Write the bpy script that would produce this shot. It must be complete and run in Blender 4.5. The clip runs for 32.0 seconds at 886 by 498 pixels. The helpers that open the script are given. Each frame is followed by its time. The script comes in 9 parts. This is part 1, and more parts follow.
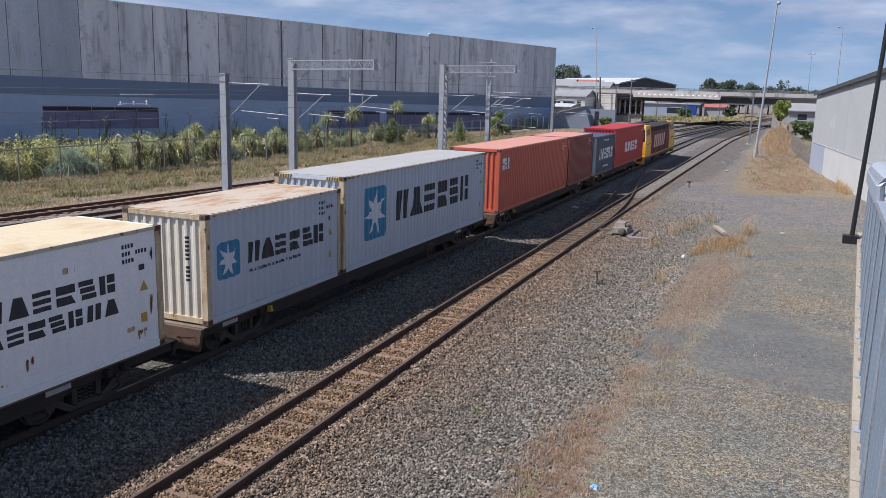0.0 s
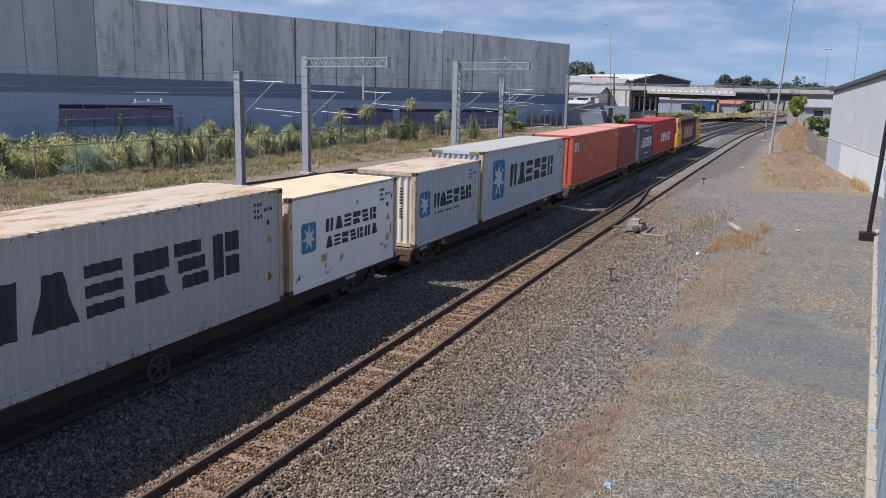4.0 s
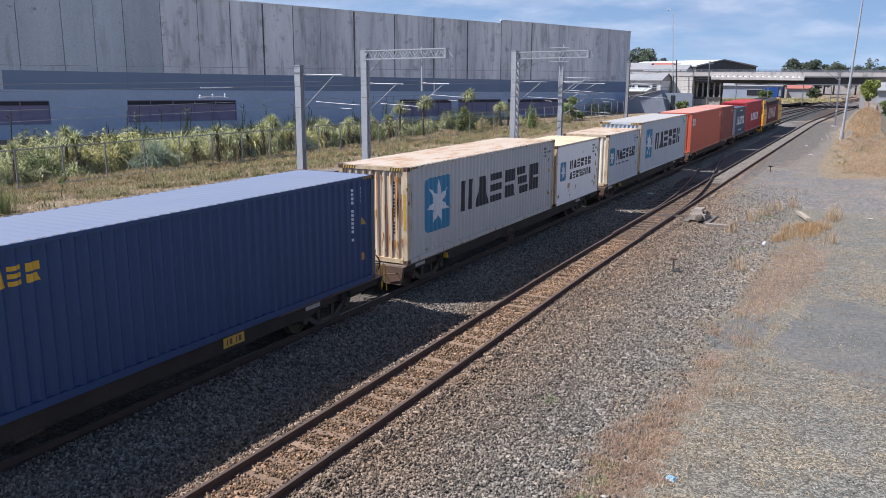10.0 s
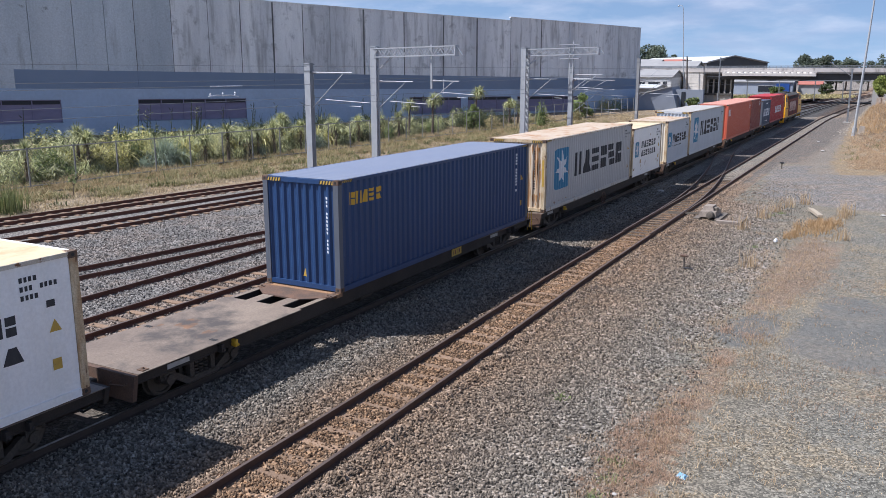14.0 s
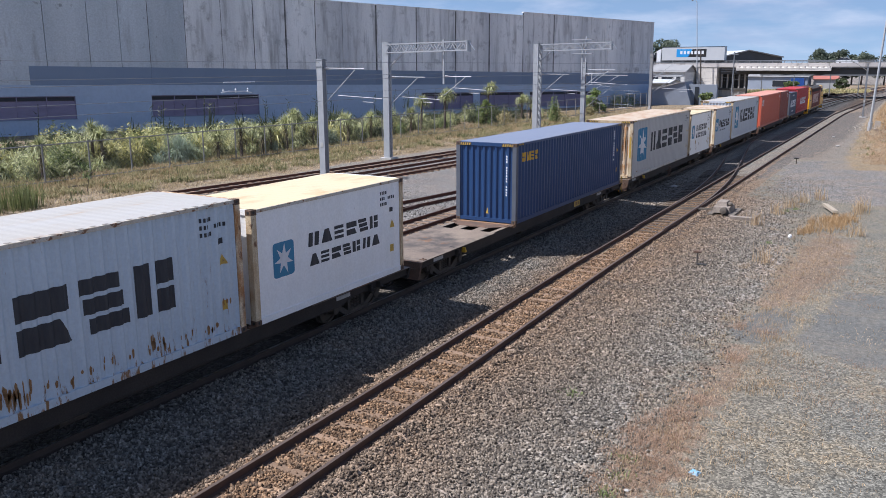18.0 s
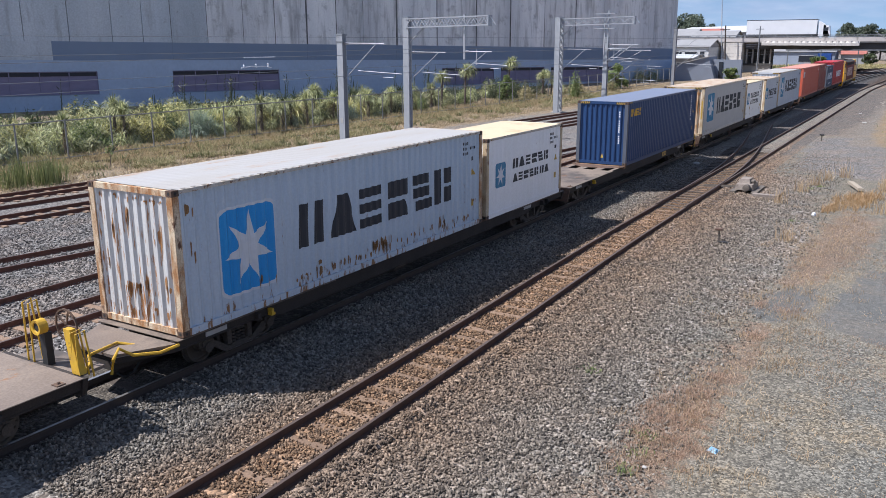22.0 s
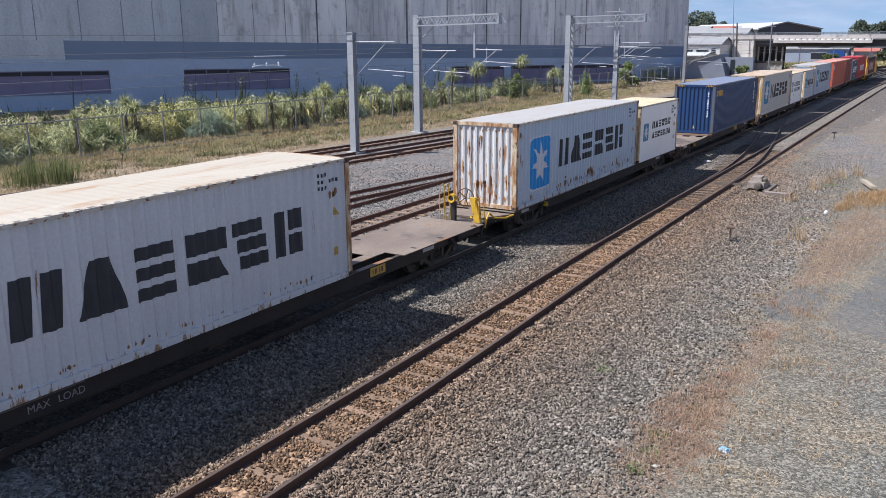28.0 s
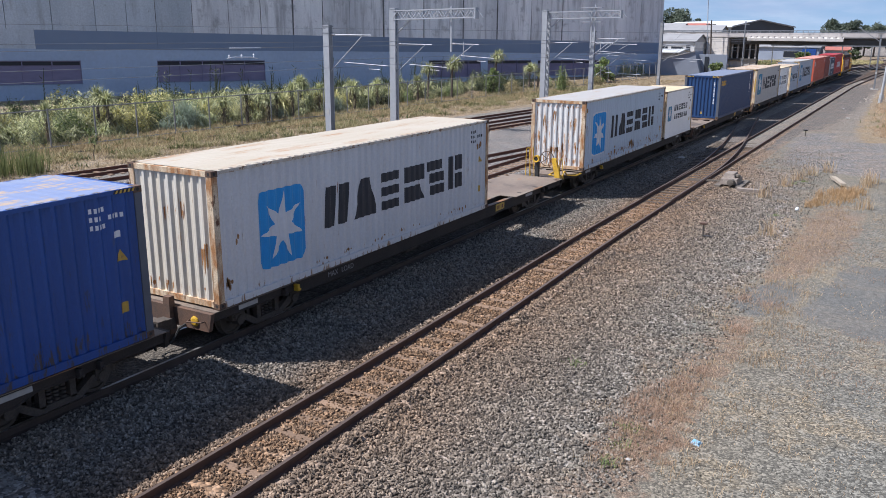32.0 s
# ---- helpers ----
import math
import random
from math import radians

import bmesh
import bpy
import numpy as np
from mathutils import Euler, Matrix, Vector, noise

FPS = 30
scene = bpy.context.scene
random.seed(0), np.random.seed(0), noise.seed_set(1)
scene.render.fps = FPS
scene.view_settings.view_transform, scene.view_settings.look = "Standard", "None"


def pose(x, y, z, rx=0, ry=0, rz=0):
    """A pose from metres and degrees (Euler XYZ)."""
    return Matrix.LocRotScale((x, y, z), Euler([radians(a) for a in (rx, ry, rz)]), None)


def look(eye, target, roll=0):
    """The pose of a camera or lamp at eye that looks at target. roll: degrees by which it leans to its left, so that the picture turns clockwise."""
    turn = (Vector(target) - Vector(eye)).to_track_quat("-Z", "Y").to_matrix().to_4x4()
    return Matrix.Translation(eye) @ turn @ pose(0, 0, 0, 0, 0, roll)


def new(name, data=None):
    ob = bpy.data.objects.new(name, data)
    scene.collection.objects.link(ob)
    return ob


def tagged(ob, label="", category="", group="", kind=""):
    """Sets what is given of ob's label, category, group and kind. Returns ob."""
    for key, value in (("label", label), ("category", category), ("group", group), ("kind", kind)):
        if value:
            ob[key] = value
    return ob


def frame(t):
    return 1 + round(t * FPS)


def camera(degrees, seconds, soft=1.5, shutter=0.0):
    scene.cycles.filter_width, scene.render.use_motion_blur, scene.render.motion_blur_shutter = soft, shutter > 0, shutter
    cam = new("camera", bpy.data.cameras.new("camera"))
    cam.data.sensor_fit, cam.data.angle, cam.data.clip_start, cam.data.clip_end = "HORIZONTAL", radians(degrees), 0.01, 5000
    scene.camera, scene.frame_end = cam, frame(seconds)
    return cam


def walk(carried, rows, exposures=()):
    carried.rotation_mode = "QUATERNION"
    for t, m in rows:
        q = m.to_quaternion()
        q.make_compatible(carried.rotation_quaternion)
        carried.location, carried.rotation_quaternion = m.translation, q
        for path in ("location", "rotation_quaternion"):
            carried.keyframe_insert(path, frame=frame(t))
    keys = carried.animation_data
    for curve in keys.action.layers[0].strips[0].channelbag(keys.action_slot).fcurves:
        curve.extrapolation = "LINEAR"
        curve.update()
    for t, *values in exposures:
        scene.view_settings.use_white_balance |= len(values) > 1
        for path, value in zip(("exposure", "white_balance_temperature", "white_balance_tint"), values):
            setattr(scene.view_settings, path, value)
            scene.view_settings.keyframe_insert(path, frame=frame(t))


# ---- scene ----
EYE = Vector((8.613, 0.0, 6.81))
cam = camera(57.02, 32.0, soft=0.7)


def aim(yaw, pitch, roll):
    """A pose at the eye: degrees to the left of +y, up, and roll."""
    a, b = radians(yaw), radians(pitch)
    return look(EYE, EYE + Vector((-math.sin(a) * math.cos(b), math.cos(a) * math.cos(b), math.sin(b))), roll)


TURNS = (
    (0.0,22.84,-11.20,1.51), (0.5,22.90,-11.17,1.47), (1.0,22.95,-11.14,1.47), (1.5,23.06,-11.12,1.44), (2.0,23.13,-11.09,1.39),
    (2.5,23.19,-11.11,1.41), (3.0,23.24,-11.09,1.34), (3.5,23.32,-11.16,1.37), (5.5,26.08,-12.25,0.62), (6.0,26.40,-12.25,0.45),
    (6.5,26.88,-12.33,0.37), (7.0,27.39,-12.24,0.35), (7.5,27.75,-12.24,0.25), (8.0,28.02,-12.15,0.12), (8.5,28.00,-12.11,0.08),
    (9.0,27.97,-12.02,0.18), (9.5,27.95,-12.08,0.20), (10.0,28.01,-12.12,0.24), (10.5,27.99,-12.16,0.26), (11.0,28.03,-12.23,0.23),
    (11.5,28.19,-12.34,0.22), (12.0,28.26,-12.35,0.19), (12.5,28.40,-12.43,0.17), (13.0,28.44,-12.54,0.30), (13.5,28.54,-12.41,0.13),
    (14.0,28.72,-12.29,-0.01), (14.5,28.89,-12.33,-0.01), (16.5,29.23,-12.40,-0.04), (17.0,29.38,-12.39,-0.09), (17.5,29.53,-12.47,-0.22),
    (18.0,29.59,-12.59,-0.17), (18.5,29.63,-12.93,-0.07), (19.0,29.76,-13.18,-0.07), (19.5,29.87,-13.48,-0.03), (20.0,29.99,-13.76,0.03),
    (20.5,30.27,-13.92,-0.06), (21.0,30.53,-14.09,-0.08), (21.5,30.75,-14.16,-0.11), (22.0,31.01,-14.25,-0.20), (22.5,31.22,-14.23,-0.26),
    (23.0,31.43,-14.23,-0.31), (23.5,31.57,-14.23,-0.37), (24.0,31.78,-14.22,-0.38), (24.5,31.92,-14.17,-0.41), (25.0,32.07,-14.12,-0.52),
    (25.5,32.30,-14.19,-0.49), (27.5,32.02,-14.31,-0.34), (28.0,31.74,-14.36,-0.36), (28.5,31.44,-14.43,-0.18), (29.0,31.32,-14.51,-0.16),
    (29.5,31.18,-14.51,-0.12), (30.0,30.94,-14.52,-0.03), (30.5,30.88,-14.53,-0.05), (31.0,30.57,-14.53,0.08), (31.5,30.32,-14.60,0.12),
    (32.0,29.98,-14.76,0.33),
)
walk(cam, [(t, aim(a, b, c)) for t, a, b, c in TURNS], [(0.0, 0.28, 6020.0, 14.5), (3.0, 0.3, 6020.0, 14.5), (7.0, 0.46, 6020.0, 14.5), (11.0, 0.59, 6020.0, 14.5), (17.0, 0.56, 6020.0, 14.5), (23.0, 0.56, 6020.0, 14.5), (32.0, 0.56, 6020.0, 14.5)])

# ---- light ----
SUN_WAY = Vector((2.28, 1.6, -4.04)).normalized()
world = bpy.data.worlds.new("sky")
scene.world = world
world.use_nodes = True
wn, wl = world.node_tree.nodes, world.node_tree.links
sky = wn.new("ShaderNodeTexSky")
sky.sky_type, sky.sun_disc = "NISHITA", False
sky.sun_elevation = math.asin(-SUN_WAY.z)
sky.sun_rotation = math.atan2(-SUN_WAY.x, -SUN_WAY.y)
sky.air_density, sky.dust_density, sky.ozone_density = 1.0, 0.6, 1.5
wb = wn["Background"]
wb.inputs["Strength"].default_value = 0.09
wco = wn.new("ShaderNodeTexCoord")
wmap = wn.new("ShaderNodeMapping")
wmap.inputs["Scale"].default_value = (1.0, 1.0, 1.0)
wno = wn.new("ShaderNodeTexNoise")
wno.inputs["Scale"].default_value, wno.inputs["Detail"].default_value, wno.inputs["Roughness"].default_value = 2.3, 9.0, 0.56
wramp = wn.new("ShaderNodeValToRGB")
wramp.color_ramp.elements[0].position, wramp.color_ramp.elements[1].position = 0.39, 0.72
wmix = wn.new("ShaderNodeMixRGB")
lift = wn.new("ShaderNodeVectorMath")
lift.operation, lift.inputs[1].default_value = "ADD", (0.0, 0.0, 0.145)
wl.new(wco.outputs["Generated"], lift.inputs[0])
wl.new(lift.outputs["Vector"], sky.inputs["Vector"])
wdir = wn.new("ShaderNodeSeparateXYZ")
wl.new(wco.outputs["Generated"], wdir.inputs["Vector"])
wup = wn.new("ShaderNodeMath")
wup.operation, wup.inputs[1].default_value = "ADD", 0.2
wl.new(wdir.outputs["Z"], wup.inputs[0])
wplane = wn.new("ShaderNodeCombineXYZ")
for axis in ("X", "Y"):
    wdiv = wn.new("ShaderNodeMath")
    wdiv.operation = "DIVIDE"
    wl.new(wdir.outputs[axis], wdiv.inputs[0])
    wl.new(wup.outputs["Value"], wdiv.inputs[1])
    wl.new(wdiv.outputs["Value"], wplane.inputs[axis])
wl.new(wplane.outputs["Vector"], wmap.inputs["Vector"])
wl.new(wmap.outputs["Vector"], wno.inputs["Vector"])
wl.new(wno.outputs["Fac"], wramp.inputs["Fac"])
wsep = wn.new("ShaderNodeSeparateXYZ")
wl.new(wco.outputs["Generated"], wsep.inputs["Vector"])
whigh = wn.new("ShaderNodeMapRange")
whigh.inputs["From Min"].default_value, whigh.inputs["From Max"].default_value = 0.2, 0.55
whigh.inputs["To Min"].default_value, whigh.inputs["To Max"].default_value = 1.0, 0.15
wl.new(wsep.outputs["Z"], whigh.inputs["Value"])
wmul = wn.new("ShaderNodeMath")
wmul.operation = "MULTIPLY"
wl.new(wramp.outputs["Color"], wmul.inputs[0])
wl.new(whigh.outputs["Result"], wmul.inputs[1])
wlow = wn.new("ShaderNodeMapRange")
wlow.inputs["From Min"].default_value, wlow.inputs["From Max"].default_value = 0.03, 0.11
wlow.inputs["To Min"].default_value, wlow.inputs["To Max"].default_value = 0.5, 1.0
wl.new(wsep.outputs["Z"], wlow.inputs["Value"])
wthin = wn.new("ShaderNodeMath")
wthin.operation = "MULTIPLY"
wl.new(wmul.outputs["Value"], wthin.inputs[0])
wl.new(wlow.outputs["Result"], wthin.inputs[1])
wl.new(wthin.outputs["Value"], wmix.inputs["Fac"])
wshade = wn.new("ShaderNodeTexNoise")
wshade.inputs["Scale"].default_value, wshade.inputs["Detail"].default_value = 3.4, 7.0
wl.new(wmap.outputs["Vector"], wshade.inputs["Vector"])
wtone = wn.new("ShaderNodeValToRGB")
wtone.color_ramp.elements[0].position, wtone.color_ramp.elements[1].position = 0.40, 0.62
wtone.color_ramp.elements[0].color, wtone.color_ramp.elements[1].color = (4.0, 4.5, 5.7, 1), (5.7, 6.15, 7.0, 1)
wl.new(wshade.outputs["Fac"], wtone.inputs["Fac"])
wl.new(wtone.outputs["Color"], wmix.inputs["Color2"])
wl.new(sky.outputs["Color"], wmix.inputs["Color1"])
wl.new(wmix.outputs["Color"], wb.inputs["Color"])
sun = new("sun", bpy.data.lights.new("sun", "SUN"))
sun.data.energy, sun.data.angle, sun.data.color = 5.0, radians(0.55), (1.0, 0.955, 0.89)
sun.matrix_world = look((0, 0, 60), Vector((0, 0, 60)) + SUN_WAY)

# ---- materials ----
def mat(name, colour, rough=0.7, metal=0.0, second=None, scale=1.0, amount=0.5, fine=0.0, bump=0.0, bump_scale=40.0, spots=None, spot_scale=6.0, spot_at=0.62, spot_soft=0.06, stretch=(1, 1, 1), world_space=False, per_object=0.0, foot=None, stain=None):
    """A paint, stone or metal: a colour, a second one in large patches, fine grain, spots of a third and a relief."""
    m = bpy.data.materials.new(name)
    m.use_nodes = True
    n, l = m.node_tree.nodes, m.node_tree.links
    b = n["Principled BSDF"]
    b.inputs["Roughness"].default_value, b.inputs["Metallic"].default_value = rough, metal
    co = n.new("ShaderNodeNewGeometry" if world_space else "ShaderNodeTexCoord").outputs["Position" if world_space else "Object"]
    mp = n.new("ShaderNodeMapping")
    mp.inputs["Scale"].default_value = stretch
    l.new(co, mp.inputs["Vector"])

    def noise_at(s, detail=4.0, r=0.55, w=None):
        t = n.new("ShaderNodeTexNoise")
        t.inputs["Scale"].default_value, t.inputs["Detail"].default_value, t.inputs["Roughness"].default_value = s, detail, r
        l.new(w or mp.outputs["Vector"], t.inputs["Vector"])
        return t.outputs["Fac"]

    def ramp(src, a, z):
        r = n.new("ShaderNodeMapRange")
        r.inputs["From Min"].default_value, r.inputs["From Max"].default_value = a, z
        l.new(src, r.inputs["Value"])
        return r.outputs["Result"]

    def mix(fac, a, c, kind="MIX"):
        x = n.new("ShaderNodeMixRGB")
        x.blend_type = kind
        if isinstance(fac, float):
            x.inputs["Fac"].default_value = fac
        else:
            l.new(fac, x.inputs["Fac"])
        for sock, v in (("Color1", a), ("Color2", c)):
            if isinstance(v, tuple):
                x.inputs[sock].default_value = (*v[:3], 1)
            else:
                l.new(v, x.inputs[sock])
        return x.outputs["Color"]

    col = colour
    if second:
        col = mix(ramp(noise_at(scale), 0.5 - amount / 2, 0.5 + amount / 2), colour, second)
    if fine:
        g = n.new("ShaderNodeMapRange")
        g.inputs["From Min"].default_value, g.inputs["From Max"].default_value = 0.3, 0.7
        g.inputs["To Min"].default_value, g.inputs["To Max"].default_value = 1 - fine, 1 + fine
        l.new(noise_at(bump_scale, 2.0, w=co), g.inputs["Value"])
        col = mix(1.0, col, g.outputs["Result"], "MULTIPLY")
    if spots:
        col = mix(ramp(noise_at(spot_scale, 6.0, 0.65), spot_at, spot_at + spot_soft), col, spots)
    if stain:
        tint_, scale_, at_, soft_ = stain
        col = mix(ramp(noise_at(scale_, 7.0, 0.68, w=co), at_, at_ + soft_), col, tint_)
    if foot:
        tint_, reach_ = foot
        xyz = n.new("ShaderNodeSeparateXYZ")
        l.new(co, xyz.inputs["Vector"])
        mp2 = n.new("ShaderNodeMapping")
        mp2.inputs["Scale"].default_value = (5.0, 5.0, 0.9)
        l.new(co, mp2.inputs["Vector"])
        rise = ramp(xyz.outputs["Z"], 0.0, reach_)
        up = n.new("ShaderNodeMath")
        up.operation = "MULTIPLY_ADD"
        up.inputs[1].default_value, up.inputs[2].default_value = -0.16, 0.06
        l.new(rise, up.inputs[0])
        su = n.new("ShaderNodeMath")
        l.new(noise_at(1.7, 7.0, 0.7, w=mp2.outputs["Vector"]), su.inputs[0])
        l.new(up.outputs["Value"], su.inputs[1])
        col = mix(ramp(su.outputs["Value"], 0.575, 0.62), col, tint_)
    if per_object:
        oi = n.new("ShaderNodeObjectInfo")
        g = n.new("ShaderNodeMapRange")
        g.inputs["To Min"].default_value, g.inputs["To Max"].default_value = 1 - per_object, 1 + per_object
        l.new(oi.outputs["Random"], g.inputs["Value"])
        col = mix(1.0, col, g.outputs["Result"], "MULTIPLY")
    if isinstance(col, tuple):
        b.inputs["Base Color"].default_value = (*col, 1)
    else:
        l.new(col, b.inputs["Base Color"])
    if bump:
        bu = n.new("ShaderNodeBump")
        bu.inputs["Strength"].default_value, bu.inputs["Distance"].default_value = 1.0, bump
        l.new(noise_at(bump_scale, 3.0, w=co), bu.inputs["Height"])
        l.new(bu.outputs["Normal"], b.inputs["Normal"])
    return m


# ---- mesh helpers ----
class Build:
    """Collects vertices and faces for one mesh."""

    def __init__(self):
        self.v, self.f = [], []

    def face(self, *pts):
        n = len(self.v)
        self.v += [tuple(p) for p in pts]
        self.f.append(tuple(range(n, n + len(pts))))
        return self

    def hexa(self, p):
        """Eight corners: four below, then four above, each anticlockwise from above."""
        n = len(self.v)
        self.v += [tuple(q) for q in p]
        self.f += [tuple(n + i for i in q) for q in ((3, 2, 1, 0), (4, 5, 6, 7), (0, 1, 5, 4), (1, 2, 6, 5), (2, 3, 7, 6), (3, 0, 4, 7))]
        return self

    def box(self, x0, x1, y0, y1, z0, z1):
        return self.hexa([(x0, y0, z0), (x1, y0, z0), (x1, y1, z0), (x0, y1, z0), (x0, y0, z1), (x1, y0, z1), (x1, y1, z1), (x0, y1, z1)])

    def bar(self, a, b, w, h=None):
        """A square bar from a to b."""
        a, b = Vector(a), Vector(b)
        d = (b - a).normalized()
        s = d.cross(Vector((0, 0, 1)))
        s = s.normalized() if s.length > 1e-4 else Vector((1, 0, 0))
        u = s.cross(d)
        s, u = s * w / 2, u * (h or w) / 2
        return self.hexa([a - s - u, a + s - u, b + s - u, b - s - u, a - s + u, a + s + u, b + s + u, b - s + u])

    def tube(self, pts, r0, r1=None, n=8, cap=True):
        """A round bar through points, tapering from r0 to r1."""
        r1 = r0 if r1 is None else r1
        pts = [Vector(p) for p in pts]
        base = len(self.v)
        for i, p in enumerate(pts):
            d = (pts[min(i + 1, len(pts) - 1)] - pts[max(i - 1, 0)]).normalized()
            s = d.cross(Vector((0, 0, 1)) if abs(d.z) < 0.95 else Vector((0, 1, 0))).normalized()
            u = s.cross(d)
            r = r0 + (r1 - r0) * i / max(1, len(pts) - 1)
            for k in range(n):
                a = math.tau * k / n
                self.v.append(tuple(p + s * (r * math.cos(a)) + u * (r * math.sin(a))))
        for i in range(len(pts) - 1):
            for k in range(n):
                a, b = base + i * n + k, base + i * n + (k + 1) % n
                self.f.append((b, a, a + n, b + n))
        if cap:
            self.f.append(tuple(base + k for k in range(n)))
            self.f.append(tuple(base + (len(pts) - 1) * n + k for k in reversed(range(n))))
        return self

    def lathe(self, profile, axis="x", n=16, at=(0, 0, 0)):
        """A turned form: rows of (along, radius)."""
        base = len(self.v)
        for al, r in profile:
            for k in range(n):
                a = math.tau * k / n
                c, s = r * math.cos(a), r * math.sin(a)
                p = (al, c, s) if axis == "x" else (c, s, al) if axis == "z" else (s, al, c)
                self.v.append((p[0] + at[0], p[1] + at[1], p[2] + at[2]))
        for i in range(len(profile) - 1):
            for k in range(n):
                a, b = base + i * n + k, base + i * n + (k + 1) % n
                self.f.append((a, b, b + n, a + n))
        self.f.append(tuple(base + k for k in reversed(range(n))))
        self.f.append(tuple(base + (len(profile) - 1) * n + k for k in range(n)))
        return self

    def data(self, name, m, smooth=False):
        me = bpy.data.meshes.new(name)
        me.from_pydata(self.v, [], self.f)
        me.materials.append(m)
        if smooth:
            me.polygons.foreach_set("use_smooth", [True] * len(me.polygons))
        me.update()
        return me


def part(name, bm, material, parent, label="", smooth=False):
    ob = new(name, bm if isinstance(bm, bpy.types.Mesh) else bm.data(name, material, smooth))
    ob.parent = parent
    if label:
        ob["label"] = label
    return ob


def thing(name, label, category, group="", kind="", data=None, at=None):
    ob = tagged(new(name, data), label, category, group, kind)
    if at is not None:
        ob.matrix_world = at
    return ob

# ---- ground and tracks ----


def gravel_layer(m, size, dark, mid, light, brown, zone, patch=0.0, island=False, relief=0.02, band=1.0, wide=None):
    """Crushed stone as a shader: each stone has a tone of its own, with rusty dust (in the train's bed: painted shade)
    in a band of x and in patches.
    """
    n, l = m.node_tree.nodes, m.node_tree.links
    b = n.new("ShaderNodeBsdfPrincipled")
    b.inputs["Roughness"].default_value = 0.95
    geo = n.new("ShaderNodeNewGeometry")

    def noise_at(scale, detail, rough):
        no = n.new("ShaderNodeTexNoise")
        no.inputs["Scale"].default_value, no.inputs["Detail"].default_value, no.inputs["Roughness"].default_value = scale, detail, rough
        l.new(geo.outputs["Position"], no.inputs["Vector"])
        return no.outputs["Fac"]

    def spread(src, a, z, lo=0.0, hi=1.0):
        mr = n.new("ShaderNodeMapRange")
        mr.inputs["From Min"].default_value, mr.inputs["From Max"].default_value = a, z
        mr.inputs["To Min"].default_value, mr.inputs["To Max"].default_value = lo, hi
        l.new(src, mr.inputs["Value"])
        return mr.outputs["Result"]

    def calc(kind, a, c):
        x = n.new("ShaderNodeMath")
        x.operation, x.use_clamp = kind, True
        for i, v in enumerate((a, c)):
            if isinstance(v, float):
                x.inputs[i].default_value = v
            else:
                l.new(v, x.inputs[i])
        return x.outputs["Value"]

    if island:
        tone = geo.outputs["Random Per Island"]
    else:
        vo = n.new("ShaderNodeTexVoronoi")
        vo.inputs["Scale"].default_value = 1.0 / size
        l.new(geo.outputs["Position"], vo.inputs["Vector"])
        sep = n.new("ShaderNodeSeparateColor")
        l.new(vo.outputs["Color"], sep.inputs["Color"])
        tone = sep.outputs["Red"]
        bu = n.new("ShaderNodeBump")
        bu.invert = True
        bu.inputs["Strength"].default_value, bu.inputs["Distance"].default_value = 1.0, relief
        l.new(vo.outputs["Distance"], bu.inputs["Height"])
        l.new(bu.outputs["Normal"], b.inputs["Normal"])
    r = n.new("ShaderNodeValToRGB")
    e = r.color_ramp.elements
    e[0].position, e[0].color, e[1].position, e[1].color = 0.0, (*dark, 1), 1.0, (*light, 1)
    e.new(0.5).color = (*mid, 1)
    l.new(tone, r.inputs["Fac"])
    big, fine = noise_at(0.5, 6.0, 0.65), noise_at(3.5, 5.0, 0.7)
    xyz = n.new("ShaderNodeSeparateXYZ")
    l.new(geo.outputs["Position"], xyz.inputs["Vector"])
    x0, x1, x2, x3 = zone
    wob = n.new("ShaderNodeMath")
    wob.operation = "MULTIPLY_ADD"
    wob.inputs[1].default_value, wob.inputs[2].default_value = 0.7, -0.35
    l.new(fine, wob.inputs[0])
    sx = n.new("ShaderNodeMath")
    l.new(xyz.outputs["X"], sx.inputs[0])
    l.new(wob.outputs["Value"], sx.inputs[1])
    band_ = calc("MULTIPLY", spread(sx.outputs["Value"], x0, x1), spread(sx.outputs["Value"], x2, x3, 1.0, 0.0))
    band_ = calc("MULTIPLY", band_, spread(fine, 0.25, 0.5, 0.55 * band, band))
    spots = calc("MULTIPLY", spread(big, 0.45, 0.57, 0.0, patch), spread(fine, 0.33, 0.52))
    if wide:
        w0, w1, w2, w3, strength = wide
        dusty = calc("MULTIPLY", spread(sx.outputs["Value"], w0, w1), spread(sx.outputs["Value"], w2, w3, 1.0, 0.0))
        spots = calc("MAXIMUM", spots, calc("MULTIPLY", dusty, spread(big, 0.3, 0.6, strength * 0.55, strength)))
    amount = calc("MULTIPLY", calc("MAXIMUM", band_, spots), 0.9)
    shade = n.new("ShaderNodeMixRGB")
    shade.blend_type, shade.inputs["Fac"].default_value = "MULTIPLY", 1.0
    l.new(r.outputs["Color"], shade.inputs["Color1"])
    mottle = n.new("ShaderNodeMath")
    mottle.operation = "MULTIPLY"
    l.new(spread(big, 0.3, 0.7, 0.86, 1.16), mottle.inputs[0])
    l.new(spread(noise_at(6.5, 4.0, 0.75), 0.32, 0.68, 0.66, 1.34), mottle.inputs[1])
    l.new(mottle.outputs["Value"], shade.inputs["Color2"])
    tint = n.new("ShaderNodeMixRGB")
    tint.blend_type, tint.inputs["Fac"].default_value = "MULTIPLY", 1.0
    tint.inputs["Color2"].default_value = (*brown, 1)
    l.new(shade.outputs["Color"], tint.inputs["Color1"])
    mx = n.new("ShaderNodeMixRGB")
    l.new(amount, mx.inputs["Fac"])
